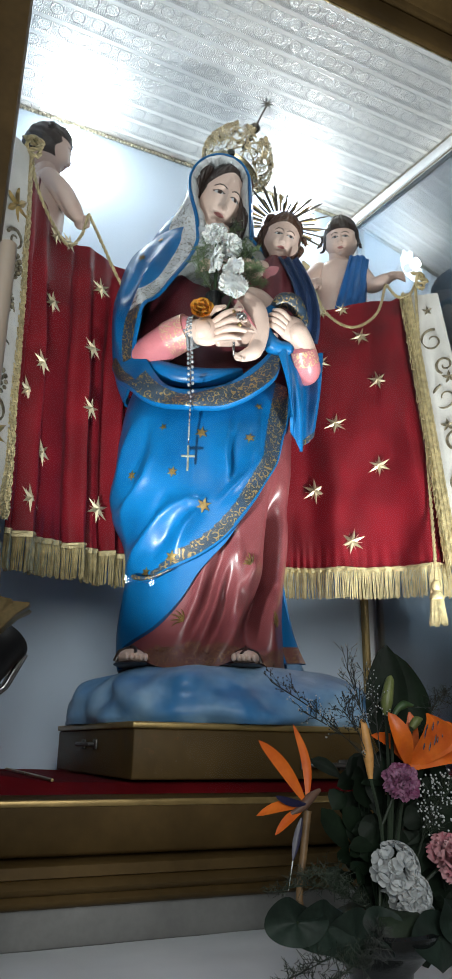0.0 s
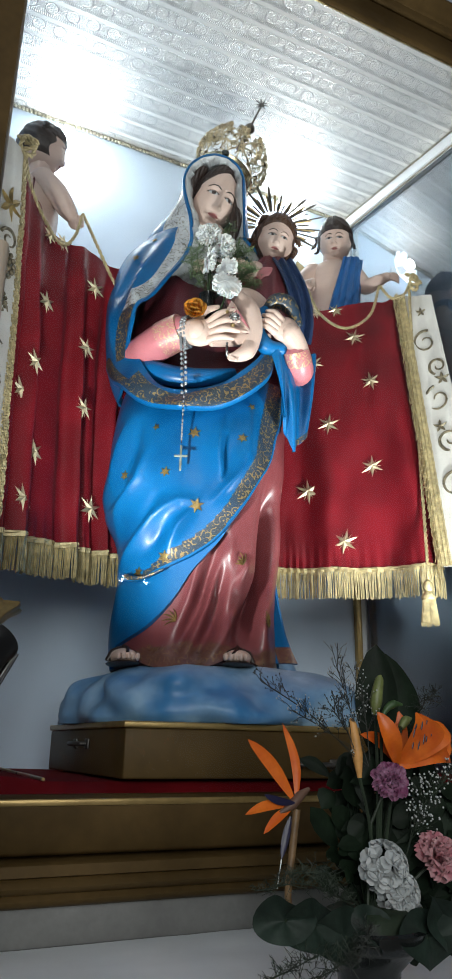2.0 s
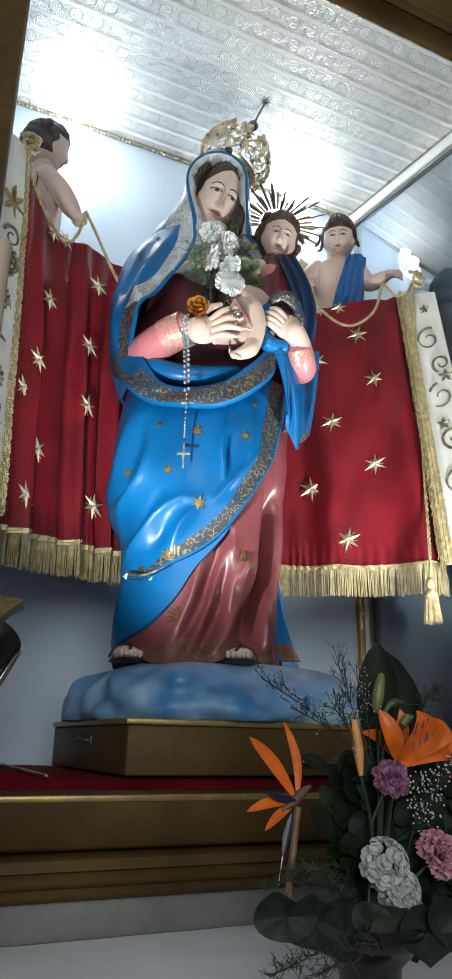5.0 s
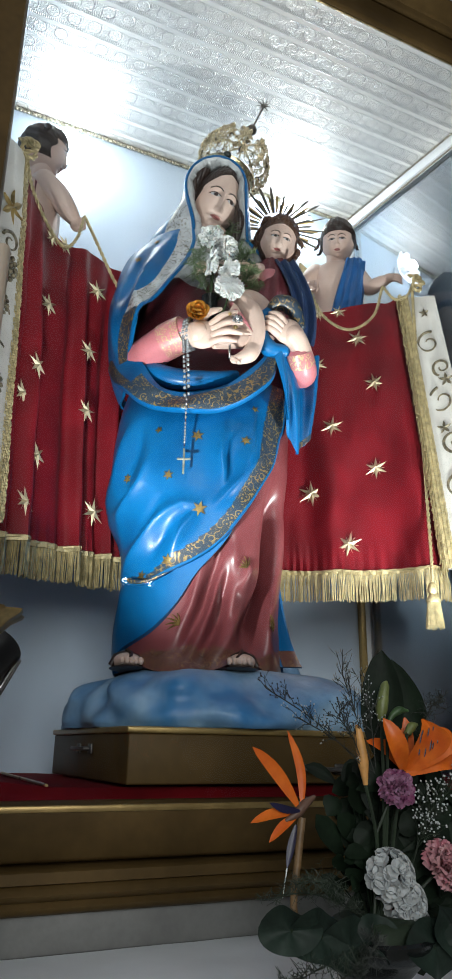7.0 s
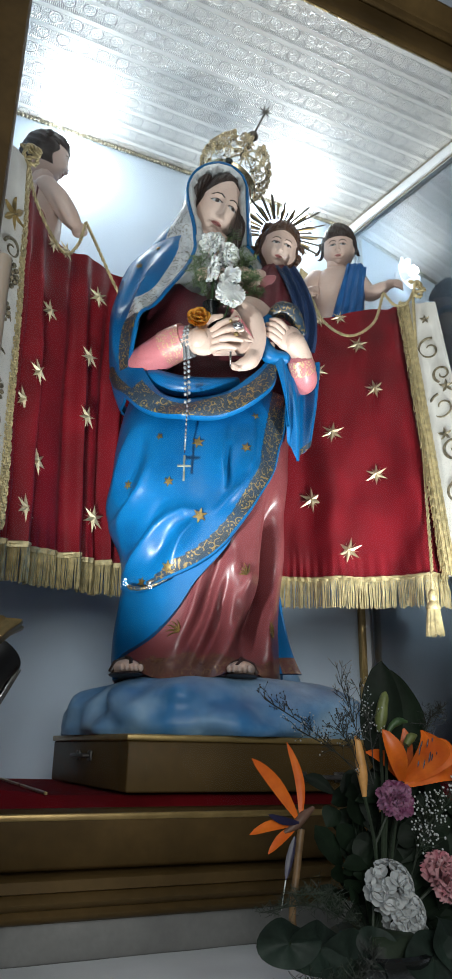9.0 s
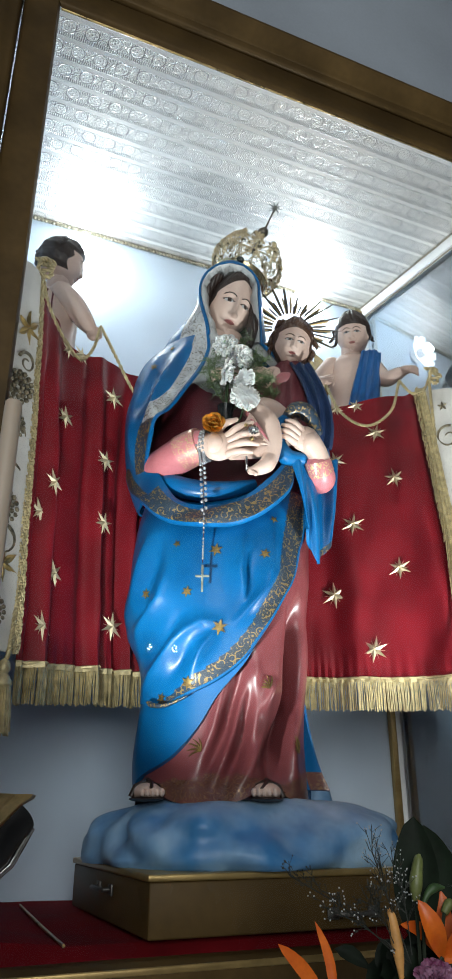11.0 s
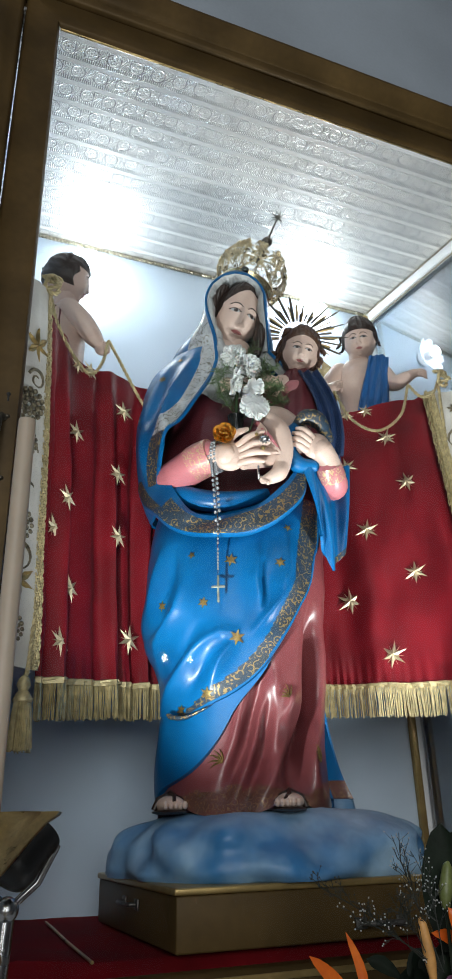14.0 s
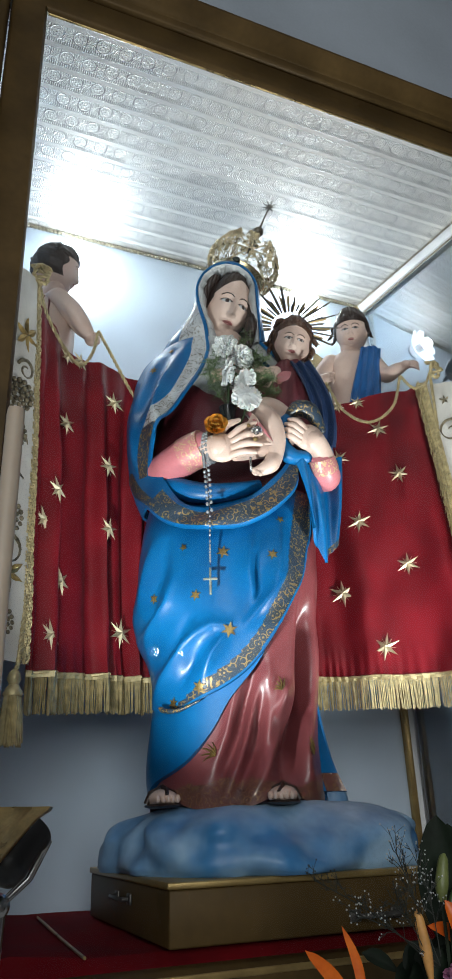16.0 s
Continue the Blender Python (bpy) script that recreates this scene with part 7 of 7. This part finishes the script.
def blade(s, base, tip, width, bend, n=9, fold=0.25, slot=0, tail=0.9):
    """A pointed petal or leaf with a central crease."""
    base, tip, bend = Vector(base), Vector(tip), Vector(bend)
    rows = []
    for i in range(n):
        t = i / (n - 1)
        c = base.lerp(tip, t) + bend * math.sin(math.pi * t)
        d = (tip - base).normalized()
        side = d.cross(Vector((-0.35, -0.9, 0.1))).normalized()
        w = width * math.sin(math.pi * (0.06 + tail * t)) ** 0.8 if i < n - 1 else 0.0003
        rows.append([c - side * w + Vector((0, fold * w, 0)), c - side * w * 0.5 + Vector((0, fold * w * 0.4, 0)), c, c + side * w * 0.5 + Vector((0, fold * w * 0.4, 0)), c + side * w + Vector((0, fold * w, 0))])
    s.grid(rows, slot)
    return s


# bird of paradise
bird = part("bird_of_paradise", Shape().tube(smooth_path([(0.676, 1.12, 1.405), (0.668, 1.12, 1.35), (0.660, 1.12, 1.27), (0.70, 1.118, 1.225)], 14), [0.0065 - 0.0001 * i for i in range(14)], 8), M_GREY, fa, "bird of paradise stem")
part("beak", Shape().tube([(0.645, 1.12, 1.40), (0.668, 1.12, 1.412), (0.682, 1.12, 1.425), (0.700, 1.12, 1.436)], [0.003, 0.008, 0.008, 0.003], 10), material("brown_sheath", (0.14, 0.075, 0.05), 0.5), bird)
for k, (a, b, w, bend) in enumerate((((0.672, 1.12, 1.418), (0.585, 1.115, 1.510), 0.0145, (0.002, 0, 0.008)), ((0.676, 1.12, 1.420), (0.650, 1.118, 1.536), 0.0105, (0.012, 0, 0.0)), ((0.666, 1.12, 1.412), (0.580, 1.112, 1.400), 0.011, (0, 0, 0.006)), ((0.668, 1.12, 1.408), (0.611, 1.11, 1.372), 0.010, (0, 0, 0.004)))):
    part("petal", blade(Shape(), a, b, w * 0.72, bend), M_ORANGE, bird, "pointed orange petal")
part("tongue", blade(Shape(), (0.668, 1.112, 1.415), (0.612, 1.11, 1.428), 0.006, (0, 0, -0.003)), M_VIOLET, bird, "dark violet tongue")
part("tongue", blade(Shape(), (0.662, 1.115, 1.395), (0.642, 1.11, 1.335), 0.006, (0, 0, 0)), M_VIOLET, bird, "dark violet tongue")
part("spike", Shape().tube([(0.643, 1.112, 1.335), (0.634, 1.11, 1.295)], [0.0012, 0.0006], 5), M_WHITEPETAL, bird)

# orange lily
LC = Vector((0.882, 1.125, 1.475))
lily = part("lily", Shape().tube(smooth_path([LC, LC + Vector((-0.02, 0.01, -0.10)), (FX + 0.02, FY, FZ + 0.04)], 10), 0.0045, 7), M_DARKSTEM, fa, "lily stem")
for a, b, w, bend in (((0, 0, 0), (-0.048, -0.02, 0.080), 0.021, (-0.01, -0.02, 0.0)), ((0.006, 0, 0.0), (0.012, -0.045, 0.080), 0.034, (0.02, -0.02, 0.01)), ((0.01, 0, 0), (0.078, -0.04, 0.055), 0.030, (0.0, -0.02, 0.018)), ((0, 0.004, 0), (0.035, 0.03, 0.085), 0.026, (0.0, 0.01, 0.0)), ((0.006, 0, -0.005), (0.098, -0.02, 0.006), 0.024, (0, -0.02, 0.02)), ((0, 0, 0), (-0.062, 0.01, 0.045), 0.014, (0, 0, 0.014))):
    part("petal", blade(Shape(), LC + Vector(a), LC + Vector(b) * 1.06, w * 0.8, bend, 13, -0.45), M_ORANGE, lily, "broad orange lily petal")
for k in range(9):
    p = LC + Vector((0.0 + 0.010 * (k % 5), -0.048 - 0.003 * (k % 3), 0.030 + 0.011 * (k // 2)))
    part("speckle", Shape().ball(p, (0.0016, 0.001, 0.006 + 0.002 * (k % 3)), 0, 6, 5, turn=(0, 18, 0)), M_VIOLET, lily, "dark speckle")
SL = Vector((0.955, 1.14, 1.49))
lily2 = part("lily", Shape().tube(smooth_path([SL, SL + Vector((-0.03, 0, -0.12)), (FX + 0.03, FY, FZ + 0.04)], 8), 0.004, 6), M_DARKSTEM, fa, "lily stem")
for a, w in (((-0.03, -0.02, 0.05), 0.018), ((0.02, -0.03, 0.055), 0.022), ((0.05, -0.01, 0.03), 0.02), ((0.0, 0.02, 0.05), 0.02)):
    part("petal", blade(Shape(), SL, SL + Vector(a), w, (0, -0.012, 0.0), 9, -0.3), M_ORANGE, lily2, "orange lily petal")
for nm, path, rr, mt in (("lily_bud", [(0.800, 1.12, 1.452), (0.797, 1.12, 1.49), (0.790, 1.12, 1.535), (0.786, 1.12, 1.548)], [0.004, 0.0095, 0.0075, 0.002], M_PEACH), ("lily_bud", [(0.842, 1.125, 1.555), (0.845, 1.125, 1.58), (0.854, 1.125, 1.615), (0.858, 1.125, 1.624)], [0.006, 0.0115, 0.008, 0.002], M_BUD), ("lily_bud", [(0.850, 1.12, 1.535), (0.858, 1.12, 1.560), (0.875, 1.118, 1.574), (0.895, 1.116, 1.574)], [0.0035, 0.0045, 0.008, 0.002], M_STEM), ("lily_bud", [(0.900, 1.13, 1.535), (0.912, 1.13, 1.548), (0.925, 1.13, 1.552)], [0.006, 0.009, 0.002], M_BUD)):
    part(nm, Shape().tube(smooth_path(path, 14), [lerp([(i / (len(rr) - 1), r) for i, r in enumerate(rr)], j / 13) for j in range(14)], 10), mt, fa, "closed lily bud")
    b = Vector(path[0])
    part("stem", Shape().tube(smooth_path([b, b.lerp(Vector((FX + 0.03, FY, 1.30)), 0.5), (FX + 0.02, FY, FZ + 0.04)], 8), 0.003, 6), M_DARKSTEM, fa)
part("broad_leaf", blade(Shape(), (0.865, 1.155, 1.49), (0.870, 1.15, 1.682), 0.040, (0.008, 0, 0.0), 14, 0.3), M_LEAF, fa, "dark green broad leaf")
part("broad_leaf", blade(Shape(), (0.915, 1.165, 1.47), (0.898, 1.16, 1.668), 0.042, (0.028, 0, 0.0), 14, 0.3), M_LEAF, fa, "dark green broad leaf")
for k, (x, y, z, r, mt, lab, tilt, rz) in enumerate(((0.846, 1.095, 1.450, 0.034, M_PURPLE, "mauve carnation", 70, -20), (0.926, 1.08, 1.334, 0.043, M_PINK, "pink carnation", 72, 10))):
    part("carnation", carnation(r, 60 + k), mt, fa, lab, m=pose(x, y, z, tilt, 0, rz) @ pose(0, 0, -r * 0.3))
    part("stem", Shape().tube([(x, y + 0.01, z - 0.005), (x * 0.5 + FX * 0.5, FY + 0.01, z - 0.07), (FX, FY, FZ + 0.03)], 0.003, 6), M_DARKSTEM, fa)
rnd = random.Random(11)
for cx, cz, r, n in ((0.824, 1.318, 0.044, 60), (0.850, 1.278, 0.038, 46), (0.862, 1.248, 0.030, 30)):
    s = Shape()
    for k in range(n):
        a, b = rnd.uniform(0, 2 * math.pi), math.acos(rnd.uniform(-0.1, 1))
        d = Vector((math.sin(b) * math.cos(a), -math.cos(b), math.sin(b) * math.sin(a)))
        c = Vector((cx, 1.10, cz)) + d * r * 0.72
        for q in range(5):
            e = 2 * math.pi * q / 5 + k
            o = d.orthogonal().normalized()
            o2 = d.cross(o)
            w = o * math.cos(e) + o2 * math.sin(e)
            petal(s, c, (w + d * 0.5), d, 0.014, 0.009, 0.15, 0, 0.04, 4, 5)
    part("white_floret_head", s, M_FREESIA, fa, "dense head of white florets")


def round_leaf(c, rx, rz, yaw, tilt, seed):
    s = Shape()
    rows = []
    for i in range(9):
        t = i / 8
        rows.append([Vector((rx * t * math.cos(a) * (1 + 0.06 * math.sin(a * 3 + seed)), 0.014 * t * t * math.sin(a * 2 + seed) - 0.010 * math.cos(a * 3) * t, rz * t * math.sin(a))) for a in (2 * math.pi * j / 28 for j in range(29))])
    s.grid(rows)
    return s, pose(*c, tilt, 0, yaw)


for k, (c, rx, rz, yaw, tilt) in enumerate((((0.618, 1.06, 1.262), 0.046, 0.032, -10, -25), ((0.665, 1.055, 1.252), 0.05, 0.036, 0, -20), ((0.715, 1.05, 1.236), 0.052, 0.040, 8, -15), ((0.760, 1.05, 1.242), 0.04, 0.036, 12, -30), ((0.850, 1.03, 1.228), 0.055, 0.042, 5, -15), ((0.895, 1.04, 1.246), 0.05, 0.040, 15, -20), ((0.80, 1.06, 1.222), 0.045, 0.03, 0, -10))):
    s, m = round_leaf(c, rx, rz, yaw, tilt, k)
    part("round_leaf", s, M_EUCA, fa, "grey-green rounded leaf", m=m)
    part("stem", Shape().tube([c, ((c[0] + FX) / 2, 1.09, c[2] - 0.008), (FX, FY - 0.03, FZ + 0.03)], 0.0025, 5), M_DARKSTEM, fa)
for k, (a, b, c) in enumerate((((FX - 0.06, 1.07, 1.235), (0.64, 1.03, 1.218), (0.56, 1.0, 1.208)), ((FX - 0.05, 1.07, 1.235), (0.70, 1.02, 1.218), (0.62, 0.98, 1.207)), ((FX - 0.02, 1.10, 1.26), (0.68, 1.10, 1.30), (0.59, 1.09, 1.298)), ((FX - 0.02, 1.10, 1.26), (0.72, 1.10, 1.31), (0.65, 1.09, 1.318)), ((FX + 0.1, 1.13, 1.45), (0.95, 1.13, 1.57), (0.985, 1.13, 1.60)), ((FX - 0.03, 1.08, 1.24), (0.74, 1.03, 1.24), (0.69, 1.0, 1.21)))):
    part("fern", fern_frond([a, b, c], 0.035, 40 + k, 24, 0.0006), M_DARKFERN if k < 4 else M_TWIG, fa, "feathery asparagus fern")


def sprig(base, tip, spread, n, seed, dots=True, mt=None):
    """Thin branching twig with tiny buds."""
    rnd = random.Random(seed)
    s, buds = Shape(), Shape()
    main = smooth_path([base, Vector(base).lerp(Vector(tip), 0.5) + Vector((rnd.uniform(-0.01, 0.01), 0, 0.012)), tip], 12)
    s.tube(main, 0.0010, 4)
    for k in range(n):
        p = main[rnd.randint(3, 11)]
        d = ((Vector(tip) - Vector(base)).normalized() + Vector((rnd.uniform(-1, 1), rnd.uniform(-0.6, 0.6), rnd.uniform(-0.6, 1)))).normalized()
        e = p + d * spread * rnd.uniform(0.4, 1)
        s.tube([p, p.lerp(e, 0.5) + Vector((0, 0, 0.003)), e], 0.0006, 3)
        for q in range(3):
            f = e + Vector((rnd.uniform(-1, 1), rnd.uniform(-1, 1), rnd.uniform(-0.4, 1))) * spread * 0.3
            s.tube([p.lerp(e, 0.7), f], 0.0004, 3)
            buds.ball(f, (0.0014 * (1.35 if dots else 1),) * 3, 0, 5, 4)
    return s, buds


M_BABY = material("tiny_white_flower", (0.55, 0.57, 0.57), 0.6, 0.0, 0.05)
for k, (a, b, sp, n, dots) in enumerate((((0.82, 1.12, 1.47), (0.755, 1.11, 1.63), 0.045, 26, False), ((0.81, 1.12, 1.47), (0.60, 1.10, 1.60), 0.030, 20, False), ((0.82, 1.12, 1.47), (0.66, 1.10, 1.555), 0.035, 16, False), ((0.80, 1.12, 1.48), (0.735, 1.10, 1.56), 0.04, 20, False), ((0.83, 1.13, 1.48), (0.80, 1.12, 1.61), 0.04, 18, False))):
    s, buds = sprig(a, b, sp, n, 80 + k, dots)
    t = part("dry_sprig", s, M_TWIG, fa, "thin dark branching sprig")
    tagged(part("bud_spray", buds, M_TWIG if k % 2 else M_FREESIA, t), kind="stuff")
for k, (a, b, sp, n) in enumerate((((0.88, 1.11, 1.33), (0.925, 1.085, 1.43), 0.045, 22), ((0.88, 1.11, 1.33), (0.95, 1.08, 1.45), 0.045, 22), ((0.88, 1.11, 1.33), (0.90, 1.08, 1.39), 0.04, 16))):
    s, buds = sprig(a, b, sp, n, 90 + k)
    t = part("gypsophila", s, M_DARKSTEM, fa, "sprig of gypsophila")
    tagged(part("gypsophila_bloom", buds, M_BABY, t, "tiny white flowers"), kind="stuff")
rnd = random.Random(5)
s = Shape()
for k in range(190):
    c = Vector((rnd.uniform(0.84, 1.14), rnd.uniform(1.12, 1.20), rnd.uniform(1.16, 1.36)))
    blade(s, c, c + Vector((rnd.uniform(-0.06, 0.06), rnd.uniform(-0.02, 0.02), rnd.uniform(-0.03, 0.07))), rnd.uniform(0.012, 0.026), (0, 0, 0.006), 5)
    if k % 4 == 0:
        s.tube([c, (FX, FY, FZ + 0.04)], 0.0012, 3)
for k in range(240):
    c = Vector((rnd.uniform(0.80, 1.06), rnd.uniform(1.13, 1.22), rnd.uniform(1.24, 1.46)))
    blade(s, c, c + Vector((rnd.uniform(-0.06, 0.06), rnd.uniform(-0.02, 0.02), rnd.uniform(-0.03, 0.07))), rnd.uniform(0.010, 0.022), (0, 0, 0.006), 5)
    if k % 4 == 0:
        s.tube([c, (FX, FY, FZ + 0.04)], 0.0012, 3)
tagged(part("foliage", s, M_LEAF, fa, "dark green filler foliage"), kind="stuff")
